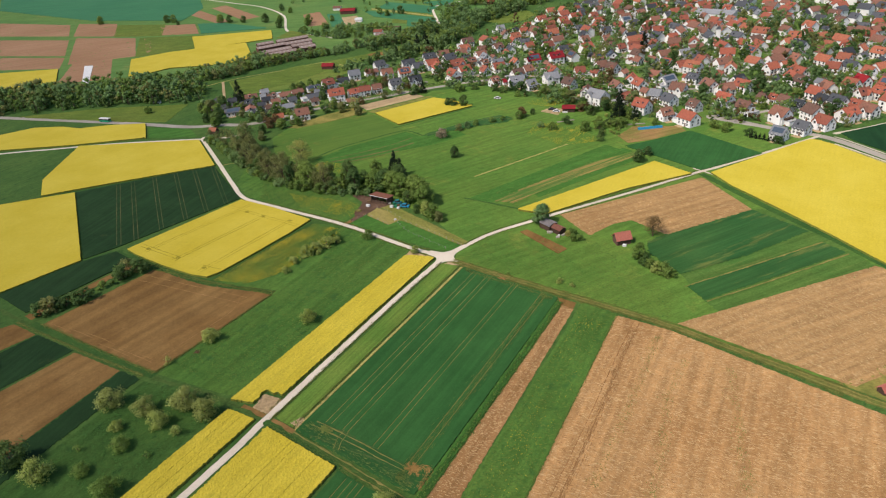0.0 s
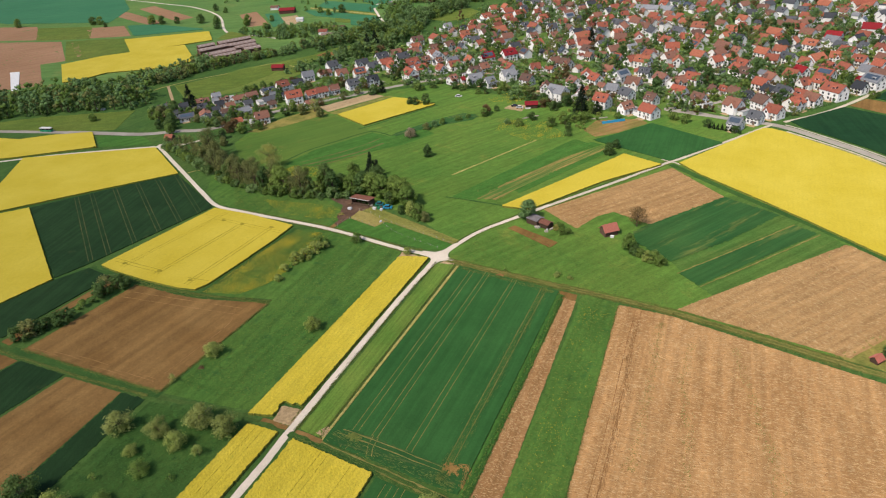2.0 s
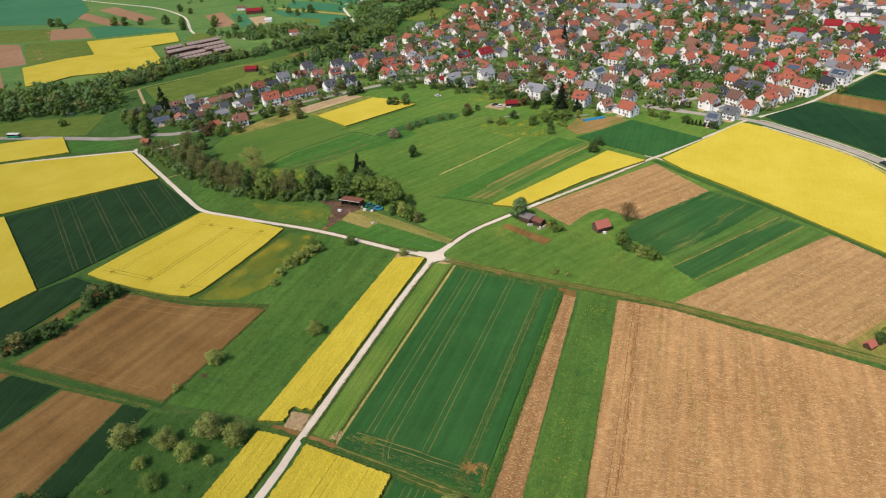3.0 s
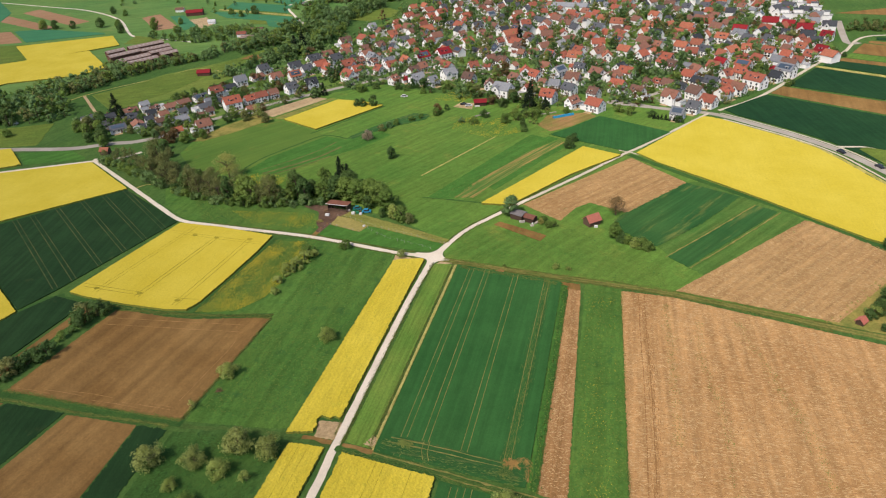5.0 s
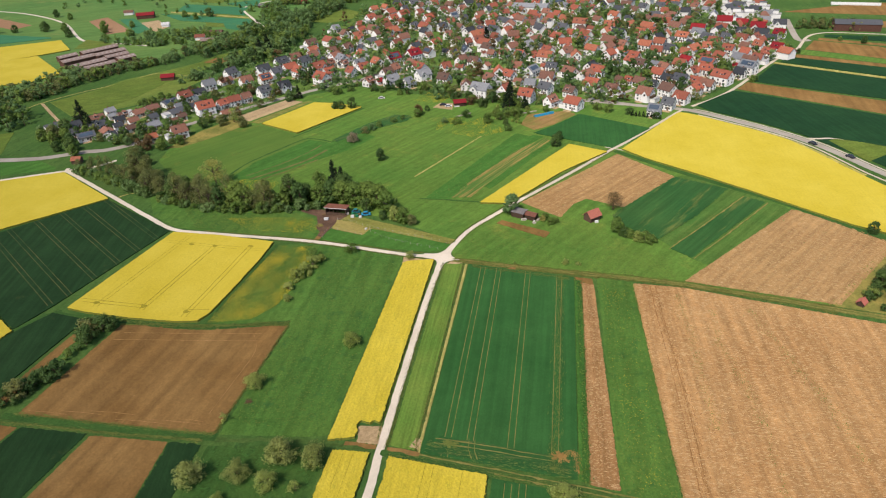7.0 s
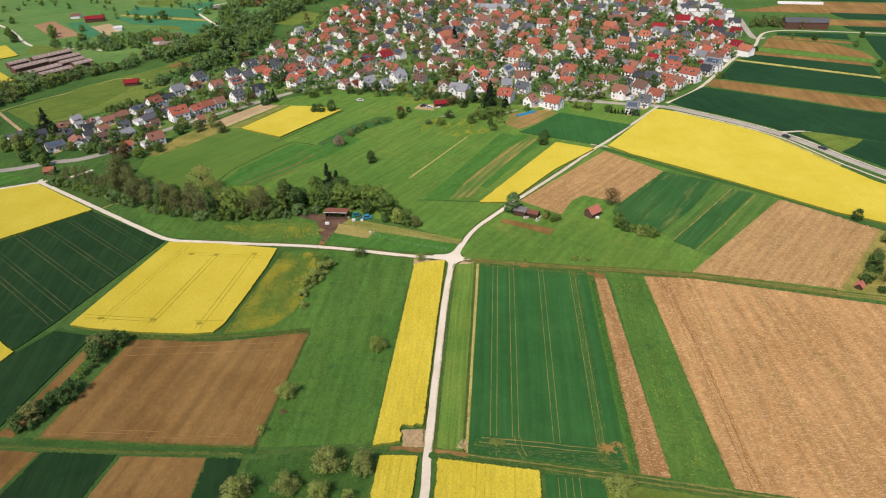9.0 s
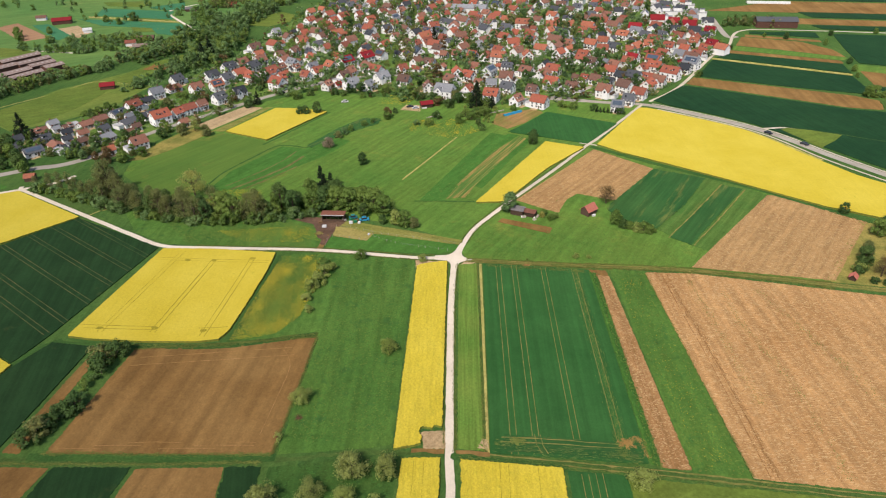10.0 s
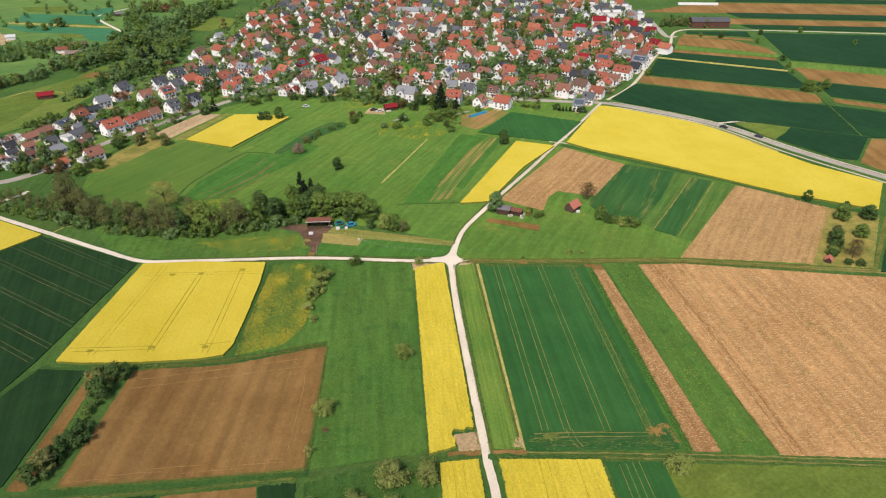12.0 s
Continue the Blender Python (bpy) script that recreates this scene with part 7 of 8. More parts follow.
woodland("brook_wood", [(-520, -85), (-405, -4), (-352, 44), (-292, 82), (-300, 100), (-335, 112), (-372, 102), (-400, 76), (-450, 30), (-540, -40)], 350, (LEAF_WOOD_HAZE, LEAF_GREEN, LEAF_OLIVE, LEAF_WOOD_HAZE, LEAF_DARK), "dense dark wood along the brook", (8.0, 14.0), seed=2)
woodland("brook_belt", [(-345, 108), (-326, 136), (-324, 160), (-320, 188), (-307, 210), (-294, 231), (-281, 252), (-274, 273), (-258, 289), (-270, 308), (-293, 300), (-296, 270), (-300, 238), (-311, 222), (-336, 205), (-353, 187), (-356, 160), (-362, 128)], 215, (LEAF_WOOD_HAZE, LEAF_OLIVE, LEAF_GREEN, LEAF_WOOD_HAZE), "belt of fresh green trees along the brook", (5.0, 9.0), seed=3)
woodland("hill_wood", [(-276.0, 244.0), (-284.3, 293.1), (-291.5, 351.6), (-279.6, 383.4), (-273.7, 428.3), (-277.0, 472.9), (-258.7, 507.2), (-237.6, 510.8), (-240.4, 456.5), (-242.0, 413.8), (-244.2, 380.0), (-224.5, 341.7), (-217.8, 303.4), (-214.2, 272.5), (-221.1, 241.0), (-225.1, 232.1), (-242.9, 261.4), (-251.0, 287.6), (-262.4, 283.6), (-268.9, 260.0)], 330, (LEAF_WOOD_HAZE, LEAF_WOOD_HAZE, LEAF_GREEN, LEAF_DARK), "dense green wood beside the village", (6.0, 11.0), seed=4)
woodland("hill_wood", [(-300.3, 382.7), (-319.6, 427.0), (-318.2, 454.5), (-292.8, 427.8), (-275.0, 393.0), (-280.2, 378.7)], 40, (LEAF_WOOD_HAZE, LEAF_GREEN), "clump of green trees above the brook", (6.0, 10.0), seed=14)
woodland("hill_wood", [(-335.5, 471.5), (-324.8, 496.3), (-288.0, 500.2), (-276.3, 478.9), (-299.0, 466.5), (-320.8, 460.2)], 40, (LEAF_OLIVE, LEAF_GREEN), "clump of green trees above the brook", (6.0, 10.0), seed=15)
woodland("valley_row", [(-418.5, 301.7), (-383.2, 295.8), (-363.2, 311.9), (-323.5, 309.8), (-302.2, 281.7), (-350.8, 277.6), (-386.6, 279.3), (-403.7, 282.0)], 60, (LEAF_WOOD_HAZE, LEAF_GREEN), "row of bushy trees by the far road", (4.0, 7.0), seed=16)
woodland("garden_belt", [(-258, 181), (-244, 187), (-237, 200), (-233, 215), (-232, 229), (-219, 243), (-214, 256), (-226, 268), (-250, 262), (-255, 240), (-248, 217), (-249, 195)], 62, (LEAF_WOOD_HAZE, LEAF_WOOD_HAZE, LEAF_DARK), "dark garden trees behind the lane houses", (4.0, 8.5), seed=9)
woodland("valley_hedge", [(-345, 310), (-300, 315), (-330, 340), (-352, 325), (-395, 318), (-400, 306)], 45, (LEAF_WOOD_HAZE, LEAF_GREEN), "hedge trees near the farm sheds", (5.0, 8.0), seed=5)
woodland("valley_trees", [(-600, 430), (-380, 380), (-330, 420), (-350, 560), (-620, 560)], 70, (LEAF_WOOD_HAZE, LEAF_GREEN), "scattered trees in the far valley", (4.0, 7.0), seed=6)
woodland("horizon_wood", [(-700, 640), (-300, 620), (-100, 720), (200, 760), (500, 700), (700, 900), (-700, 900)], 120, (LEAF_WOOD_HAZE, LEAF_GREEN), "distant wood beyond the village", (8.0, 13.0), seed=7)
woodland("road_trees", [(183, 402), (228, 398), (226, 418), (190, 425)], 26, (LEAF_OLIVE, LEAF_DARK), "budding trees beside the road", (5.0, 8.0), seed=8)

# houses between the known ones, then the gardens of the village
LANE_GARDENS = [(-262, 98), (-238, 76), (-182, 84), (-178, 104), (-196, 112), (-190, 124), (-196, 150), (-222, 176), (-246, 130)]
VILLAGE = [(-262, 98), (-232, 68), (-180, 82), (-160, 150), (-120, 195), (-60, 182), (-10, 172), (22, 178), (66, 196), (96, 198), (150, 295), (172, 340), (170, 420), (175, 520), (-215, 520), (-208, 300), (-225, 200)]
GARDEN_GROUND = earthy("garden_ground", (0.078, 0.165, 0.034), (0.145, 0.230, 0.048), 1.2, 0.06, None, 0, 0.3, 0.95, 0.25, ((0.30, 0.275, 0.24), 0.09, 0.57, (1, 1, 1), 0.05))
field("village_ground", [(-262, 98), (-232, 74), (-186, 86), (-160, 166), (-120, 206), (-60, 198), (-10, 186), (30, 182), (66, 196), (90, 204), (148, 300), (168, 344), (170, 420), (175, 560), (-215, 560), (-205, 300), (-225, 200)], (GARDEN_GROUND,), "garden lawns and paved yards between houses", 30, 3.0, height=0.035, uneven=0.1, ragged=0.8, kind="structure")
more = 0
for _ in range(9000):
    x, y = rng.uniform(-190, 165), rng.uniform(232, 480)
    if more < 95 and inside(VILLAGE, np.array([x]), np.array([y]))[0] and np.hypot(*(homes - (x, y)).T).min() > 10.0:
        homes = np.vstack([homes, (x, y)])
        house(x, y, rng.choice((60, 60, -32) if x < -62 else (-30, -30, -42, 58)), rng.choice("rrrobbbddg") + rng.choice("nnns"), rng, False)
        more += 1
garden_spots = []
while len(garden_spots) < 1750:
    x, y = rng.uniform(-262, 176), rng.uniform(66, 540)
    if inside(VILLAGE, np.array([x]), np.array([y]))[0] and np.hypot(*(homes - (x, y)).T).min() > 5.9:
        garden_spots.append((x, y))
garden_spots.sort(key=lambda q: q[1])
for x, y in garden_spots[:90]:
    kind = "garden" if rng.random() < 0.65 else "shrub"
    tree(kind, x, y, rng.choice((LEAF_DARK, LEAF_WOOD_HAZE, LEAF_GREEN, LEAF_GREEN, LEAF_OLIVE, LEAF_RUST)), rng.uniform(0.7, 1.15) * (1.0 if kind == "garden" else 1.3), rng, "in a village garden")
far_rng = np.random.default_rng(21)
for k, mat in enumerate((LEAF_DARK, LEAF_WOOD_HAZE, LEAF_GREEN, LEAF_WOOD_HAZE, LEAF_OLIVE, LEAF_WOOD_HAZE, LEAF_RUST)):
    out = []
    for x, y in garden_spots[90:][k::7]:
        h = far_rng.choice((2.0, 3.2, 4.6, 6.5, 8.5)) * far_rng.uniform(0.8, 1.3)
        out.append(crown_arrays(far_rng, h, h * far_rng.uniform(0.45, 0.65), 0.05, 9, 120, 0.14 + 0.036 * h, fill=0.86) + np.array([x, y, 0, 0, 0, 0]))
    tagged(new("garden_greenery", quads_mesh("garden_greenery", np.concatenate(out), mat)), "trees and bushes crowding the village gardens", "greenery", kind="stuff")
for x, y in ((-30, 151.5), (-59.4, 148), (-57, 159), (-15.8, 145.5), (-2, 135), (-26, 173), (-33, 176.6), (-38, 185.7), (-15.6, 187), (-23, 190), (26.6, 126.8), (43, 177.6), (50, 175), (61.5, 172.8), (76.5, 166.8), (-6.4, 156.4), (-1, 163), (-9.5, 150), (-12, 153), (-8, 160), (-3, 157), (-4, 166), (-14, 157), (-71, 190), (-84, 186), (-97, 188), (-104, 190), (-126, 180), (-132, 186), (-120, 188)):
    tree("shrub", x, y, rng.choice((LEAF_DARK, LEAF_GREEN, LEAF_GREEN)), rng.uniform(1.0, 1.8), rng, "on the village edge")

for x, y in [(rng.uniform(-16, 5), rng.uniform(146, 173)) for _ in range(26)]:
    tree("shrub", x, y, rng.choice((LEAF_GREEN, LEAF_GREEN, LEAF_PALE, LEAF_OLIVE)), rng.uniform(0.45, 0.8), rng, "in a small garden plantation")
for x, y, mat, size in ((-26, 172, LEAF_DARK, 2.2), (-32.5, 176, LEAF_RUST, 2.0), (-37, 184, LEAF_DARK, 2.0), (-21, 180, LEAF_DARK, 2.2), (-16, 183, LEAF_GREEN, 2.0), (-24, 187, LEAF_OLIVE, 2.4), (-47, 188, LEAF_OLIVE, 2.4), (-56, 196, LEAF_GREEN, 2.2), (-72, 198, LEAF_GREEN, 2.2), (-88, 196, LEAF_DARK, 2.0), (14, 170, LEAF_GREEN, 1.2)):
    tree("shrub", x, y, mat, size, rng, "between house gardens and meadow")
village_trees = {}
while sum(map(len, village_trees.values())) < 230:
    x, y = rng.uniform(-190, 150), rng.uniform(205, 470)
    if inside(VILLAGE, np.array([x]), np.array([y]))[0] and np.hypot(*(homes - (x, y)).T).min() > 6.3:
        h = rng.uniform(6.0, 11.5)
        mat = rng.choice((LEAF_WOOD_HAZE, LEAF_GREEN, LEAF_OLIVE, LEAF_WOOD_HAZE, LEAF_DARK, LEAF_DARK))
        village_trees.setdefault(mat.name, []).append((mat, crown_arrays(far_rng, h, h * far_rng.uniform(0.36, 0.5), 0.3, 34, 620, 0.24, fill=0.8) + np.array([x, y, 0, 0, 0, 0])))
for found in village_trees.values():
    tagged(new("village_trees", quads_mesh("village_trees", np.concatenate([c for _, c in found]), found[0][0])), "leafy trees towering between the village houses", "greenery", kind="stuff")
lane_homes, planted = homes[:len(LANE_WEST)], 0
while planted < 24:
    x, y = rng.uniform(-262, -165), rng.uniform(72, 175)
    if inside(LANE_GARDENS, np.array([x]), np.array([y]))[0] and np.hypot(*(lane_homes - (x, y)).T).min() > 5.6:
        tree("garden", x, y, rng.choice((LEAF_DARK, LEAF_GREEN, LEAF_OLIVE, LEAF_DARK)), rng.uniform(0.7, 1.2), rng, "beside the lane houses")
        planted += 1

# clipped hedge between the village street and the gardens
hedge_rng = np.random.default_rng(33)
out = [crown_arrays(hedge_rng, 1.7, 1.3, 0.05, 5, 70, 0.17) + np.array([x, y, 0, 0, 0, 0]) for x, y in smooth_line([(-192.5, 121.5), (-179.5, 142.5), (-159.0, 176.0), (-140.0, 201.5)], 1.6)]
tagged(new("hedge", quads_mesh("hedge", np.concatenate(out), LEAF_DARK)), "long dark green hedge along the village street", "hedge")

for pts, mat in (([(96.2, 203.0), (104.0, 214.4), (111.6, 225.4), (118.0, 236.4)], LEAF_WOOD_HAZE), ([(122.0, 245.0), (130.0, 262.0), (138.0, 281.0), (147.0, 300.0)], LEAF_GREEN), ([(-164.0, 157.6), (-171.6, 139.0), (-178.4, 127.0)], LEAF_WOOD_HAZE)):
    out = [crown_arrays(hedge_rng, hedge_rng.uniform(1.3, 2.6), hedge_rng.uniform(1.0, 1.7), 0.05, 6, 80, 0.18) + np.array([x, y, 0, 0, 0, 0]) for x, y in smooth_line(pts, 2.1)]
    tagged(new("hedge", quads_mesh("hedge", np.concatenate(out), mat)), "uneven green garden hedge beside the lane", "hedge")

out = [crown_arrays(hedge_rng, hedge_rng.uniform(0.4, 0.9), hedge_rng.uniform(0.45, 0.9), 0.03, 4, 46, 0.11) + np.array([x + hedge_rng.normal(0, 0.35), y, 0, 0, 0, 0]) for x, y in smooth_line([(52.4, -7.6), (58.1, -50.0), (64.0, -95.0)], 0.95)]
tagged(new("weed_clumps", quads_mesh("weed_clumps", np.concatenate(out), LEAF_GREEN)), "lumpy green weeds between wheat and stubble", "weeds", kind="stuff")

# houses further up the village, too far to tell apart
b = Build()
extra = 0
while extra < 150:
    x, y = rng.uniform(-190, 165), rng.uniform(300, 600)
    if np.hypot(*(homes - (x, y)).T).min() < 10.2:
        continue
    homes = np.vstack([homes, (x, y)])
    extra += 1
    place = pose(x, y, 0, 0, 0, rng.choice((60, 60, -30) if x < -62 else (-30, -30, -42, 58)) + rng.uniform(-8, 8))
    l, w, e, h = rng.uniform(8.4, 11.5) / 2, rng.uniform(7.4, 8.8) / 2, rng.uniform(4.0, 5.4), rng.uniform(3.0, 3.7)
    tone = rng.choice((1, 1, 2, 3, 3, 4))
    pt = lambda *q: place @ Vector(q)
    b.face([pt(-l, -w, 0), pt(l, -w, 0), pt(l, -w, e), pt(-l, -w, e)]), b.face([pt(l, w, 0), pt(-l, w, 0), pt(-l, w, e), pt(l, w, e)])
    b.face([pt(l, -w, 0), pt(l, w, 0), pt(l, w, e), pt(l, 0, e + h), pt(l, -w, e)]), b.face([pt(-l, w, 0), pt(-l, -w, 0), pt(-l, -w, e), pt(-l, 0, e + h), pt(-l, w, e)])
    k, o = h / w, 0.5
    b.slab(pt(-l - o, -w - o, e - o * k + 0.2), pt(l + o, -w - o, e - o * k + 0.2), pt(l + o, 0, e + h + 0.2), pt(-l - o, 0, e + h + 0.2), 0.2, tone)
    b.slab(pt(l + o, w + o, e - o * k + 0.2), pt(-l - o, w + o, e - o * k + 0.2), pt(-l - o, 0, e + h + 0.2), pt(l + o, 0, e + h + 0.2), 0.2, tone)
tagged(new("far_houses", b.mesh("far_houses", RENDER, ROOFS["r"], ROOFS["o"], ROOFS["b"], ROOFS["d"])), "crowded far houses with red and brown roofs", "houses", kind="stuff")


# ---- sheds, barns and small things ----
def gabled(name, x, y, turn, l, w, e, h, wall, roof, label, category, over=0.5):
    base = tagged(new(name), label, category)
    base.matrix_basis = pose(x, y, 0, 0, 0, turn)
    b = Build()
    X, Y = l / 2, w / 2
    b.face([(-X, -Y, 0), (X, -Y, 0), (X, -Y, e), (-X, -Y, e)])
    b.face([(X, Y, 0), (-X, Y, 0), (-X, Y, e), (X, Y, e)])
    b.face([(X, -Y, 0), (X, Y, 0), (X, Y, e), (X, 0, e + h), (X, -Y, e)])
    b.face([(-X, Y, 0), (-X, -Y, 0), (-X, -Y, e), (-X, 0, e + h), (-X, Y, e)])
    part("wall", b.mesh("wall", wall), base)
    r = Build()
    k = h / Y
    r.slab((-X - over, -Y - over, e - over * k + 0.12), (X + over, -Y - over, e - over * k + 0.12), (X + over, 0, e + h + 0.12), (-X - over, 0, e + h + 0.12), 0.12)
    r.slab((X + over, Y + over, e - over * k + 0.12), (-X - over, Y + over, e - over * k + 0.12), (-X - over, 0, e + h + 0.12), (X + over, 0, e + h + 0.12), 0.12)
    rf = part("roof", r.mesh("roof", roof), base)
    n = max(3, int(l / 1.6))
    batten = once(("batten", round(w, 1), round(h, 1)), lambda: box_mesh("ridge_cap", 0.5, 0.3, 0.1, roof))
    for i in range(n):
        part("ridge_cap", batten, rf, pose((i + 0.5) / n * l - X, 0, e + h + 0.06))
    return base


BARN_ROOF = varied("pink_fibre_roof", (0.34, 0.25, 0.215), (0.40, 0.30, 0.26), 0.85, 0.8, grain=0.2)
PALE_SHEET = varied("pale_plastic_sheet", (0.5, 0.47, 0.43), (0.6, 0.56, 0.52), 0.6)
BARN_WALL = varied("brown_cladding", (0.12, 0.06, 0.045), (0.16, 0.08, 0.06), 0.9, 1.0, grain=0.25)
RUST_ROOF = varied("rusty_sheet_roof", (0.21, 0.088, 0.060), (0.24, 0.10, 0.068), 0.7, 1.2, grain=0.25)
PINK_ROOF = varied("faded_red_tiles", (0.46, 0.15, 0.11), (0.5, 0.18, 0.13), 0.8, 2.0, grain=0.2, bump=0.3)
FELT = varied("grey_roofing_felt", (0.16, 0.15, 0.15), (0.22, 0.2, 0.2), 0.9, 1.5, grain=0.3)
BLUE = varied("blue_tarpaulin", (0.02, 0.24, 0.42), (0.03, 0.30, 0.48), 0.5, 1.0, grain=0.2)
TEAL = varied("teal_paint", (0.02, 0.16, 0.2), (0.03, 0.3, 0.3), 0.4, 1.0)
WHITE = varied("white_paint", (0.7, 0.7, 0.68), (0.8, 0.8, 0.8), 0.5, 1.0)
for x, y, turn, l, w in ((-389.8, 227.8, 68, 17, 9), (-374.1, 222.2, 68, 30, 11), (-354.4, 212.0, 68, 30, 11), (-341.3, 206.6, 66, 31, 9), (-378.5, 251.6, 65, 34, 11), (-361.6, 244.4, 65, 28, 11), (-348.6, 236.9, 65, 21, 10), (-335.9, 232.4, 65, 16, 10)):
    barn = gabled("farm_shed", x, y, turn, l * 0.88, w * 0.74, 3.6, 1.4, BARN_WALL, BARN_ROOF, "long brown livestock shed with a pinkish fibre roof", "shed")
    pale = once("skylight", lambda: box_mesh("roof_light", 1.5, 0.8, 0.05, PALE_SHEET))
    for i in range(int(l / 4)):
        part("roof_light", pale, barn, pose(-l * 0.44 + 2 + i * 3.6, -w * 0.185, 3.6 + 0.7 + 0.14, math.degrees(math.atan2(1.4, w * 0.37))), "pale skylight sheet")
gabled("red_barn", -266.2, 192.0, 27, 9, 6.4, 2.6, 1.7, BARN_WALL, ROOFS["m"], "small barn with a bright crimson roof", "barn")
gabled("red_barn", -436.9, 387.5, 29, 17, 9, 3.6, 2.2, BARN_WALL, ROOFS["m"], "distant farm barn with a crimson roof", "barn")
gabled("farm_house", -386.6, 352.2, 29, 7, 5, 2.6, 1.6, RENDER, WHITE, "small distant white farm building", "house")
gabled("farm_shed", -314.7, 325.8, 20, 15, 7, 2.8, 1.5, BARN_WALL, ROOFS["b"], "low brown shed in the far valley", "shed")
gabled("farm_house", -317.5, 308.2, 24, 8, 6, 2.8, 1.8, RENDER, ROOFS["r"], "small far house with red roof", "house")
gabled("farm_house", -469.3, 401.4, 24, 9, 6, 2.8, 1.8, RENDER, ROOFS["b"], "small far house with brown roof", "house")
gabled("farm_house", -299.7, 475.4, 24, 8, 6, 3.0, 2.4, BARN_WALL, ROOFS["r"], "far house with dark red roof among trees", "house")
gabled("farm_shed", -333.8, 451.2, 10, 12, 6, 2.4, 1.4, TIMBER, FELT, "dark timber shed above the brook", "shed")
gabled("farm_shed", -300, 298, 30, 16, 7, 3.0, 1.5, BARN_WALL, BARN_ROOF, "low brown shed near the wood", "shed")
gabled("hay_hut", 52.7, 40.0, 49, 5.4, 4.2, 2.5, 2.0, TIMBER, PINK_ROOF, "dark timber field hut with a faded red tiled roof", "hut")
gabled("hay_hut", 143.5, -1.0, 58, 2.5, 2.2, 1.4, 1.0, TIMBER, PINK_ROOF, "small dark timber hut with a red roof", "hut", 0.4)
gabled("tool_shed", 22.8, 37.0, -16, 5.4, 4.4, 2.4, 0.7, TIMBER, FELT, "weathered timber shed with grey felt roof", "shed", 0.3)
gabled("tool_shed", 28.2, 35.6, -16, 4.4, 3.4, 2.1, 0.8, TIMBER, RUST_ROOF, "small brown timber shed", "shed", 0.3)
gabled("red_shed", -40.0, 172.0, 25, 7, 5, 2.4, 1.4, TIMBER, ROOFS["m"], "garden shed with bright red roof", "shed")
gabled("orange_pavilion", -216.5, 47.0, 20, 4.5, 4.0, 2.2, 1.4, TIMBER, ROOFS["o"], "small garden hut with an orange roof", "hut", 0.4)

# the open stable in the grove
stable = tagged(new("open_stable"), "open-fronted timber stable with a rusty sheet roof", "stable")
stable.matrix_basis = pose(-55.2, 23.4, 0, 0, 0, 4) @ Matrix.Diagonal((0.84, 0.95, 0.95, 1))
b = Build()
b.box(-5.6, 2.2, 0, 5.6, 2.35, 2.8), b.box(-5.6, -2.2, 0, -5.45, 2.2, 2.75), b.box(5.45, -2.2, 0, 5.6, 2.2, 2.75), b.box(-5.45, -2.2, 0, 5.45, -2.08, 0.9)
part("wall", b.mesh("wall", TIMBER), stable)
b = Build()
b.slab((-6.2, -2.7, 3.5), (6.2, -2.7, 3.5), (6.2, 2.8, 2.9), (-6.2, 2.8, 2.9), 0.14)
part("roof", b.mesh("roof", RUST_ROOF), stable)
post = box_mesh("post", 0.18, 0.18, 3.3, TIMBER)
for i in range(6):
    part("post", post, stable, pose(-5.2 + i * 2.08, -2.35, 0))
b = Build()
b.box(-6.2, -2.78, 3.28, 6.2, -2.7, 3.5)
part("gutter", b.mesh("gutter", FRAME), stable)


def vehicle(name, x, y, turn, paint, label, l=4.3, w=1.8, h=1.45, category="car"):
    base = tagged(new(name), label, category)
    base.matrix_basis = pose(x, y, 0.0, 0, 0, turn)
    b = Build()
    b.box(-l / 2, -w / 2, 0.3, l / 2, w / 2, h * 0.58)
    part("body", b.mesh("body", paint), base)
    c = Build()
    z0, z1, a, d = h * 0.58, h, l * 0.32, l * 0.2
    lo, hi = [(-a, -w / 2 + 0.05, z0), (a * 0.9, -w / 2 + 0.05, z0), (a * 0.9, w / 2 - 0.05, z0), (-a, w / 2 - 0.05, z0)], [(-d - 0.2, -w / 2 + 0.2, z1), (d, -w / 2 + 0.2, z1), (d, w / 2 - 0.2, z1), (-d - 0.2, w / 2 - 0.2, z1)]
    for i in range(4):
        c.face([lo[i], lo[(i + 1) % 4], hi[(i + 1) % 4], hi[i]])
    part("cabin_glass", c.mesh("cabin_glass", GLASS), base)
    r = Build()
    r.box(-d - 0.22, -w / 2 + 0.18, z1, d + 0.02, w / 2 - 0.18, z1 + 0.05)
    part("car_roof", r.mesh("car_roof", paint), base)
    for sx in (-1, 1):
        for sy in (-1, 1):
            t = Build()
            t.tube((0, -0.1, 0), (0, 0.1, 0), 0.32, 0.32, 12)
            part("wheel", once("wheel", lambda: t.mesh("wheel", RUBBER)), base, pose(sx * l * 0.31, sy * (w / 2 - 0.08), 0.32))
    return base


DARK_PAINT = varied("dark_car_paint", (0.015, 0.017, 0.02), (0.05, 0.05, 0.06), 0.25, 2.0, spec=0.6)
for x, y, paint, word in ((152.4, 143.2, DARK_PAINT, "dark"), (166.4, 128.6, DARK_PAINT, "dark")):
    vehicle("car", x, y, -50, paint, f"{word} car on the country road")
for x, y, turn, paint, word in ((40, 197, 30, WHITE, "white"), (52, 203, 45, DARK_PAINT, "dark"), (6, 284, 100, WHITE, "white"), (-140, 190, 55, DARK_PAINT, "dark"), (-50, 170, 20, DARK_PAINT, "dark"), (-46, 168, 20, WHITE, "white"), (-93, 176, 10, WHITE, "white")):
    vehicle("car", x, y, turn, paint, f"{word} car parked in the village")
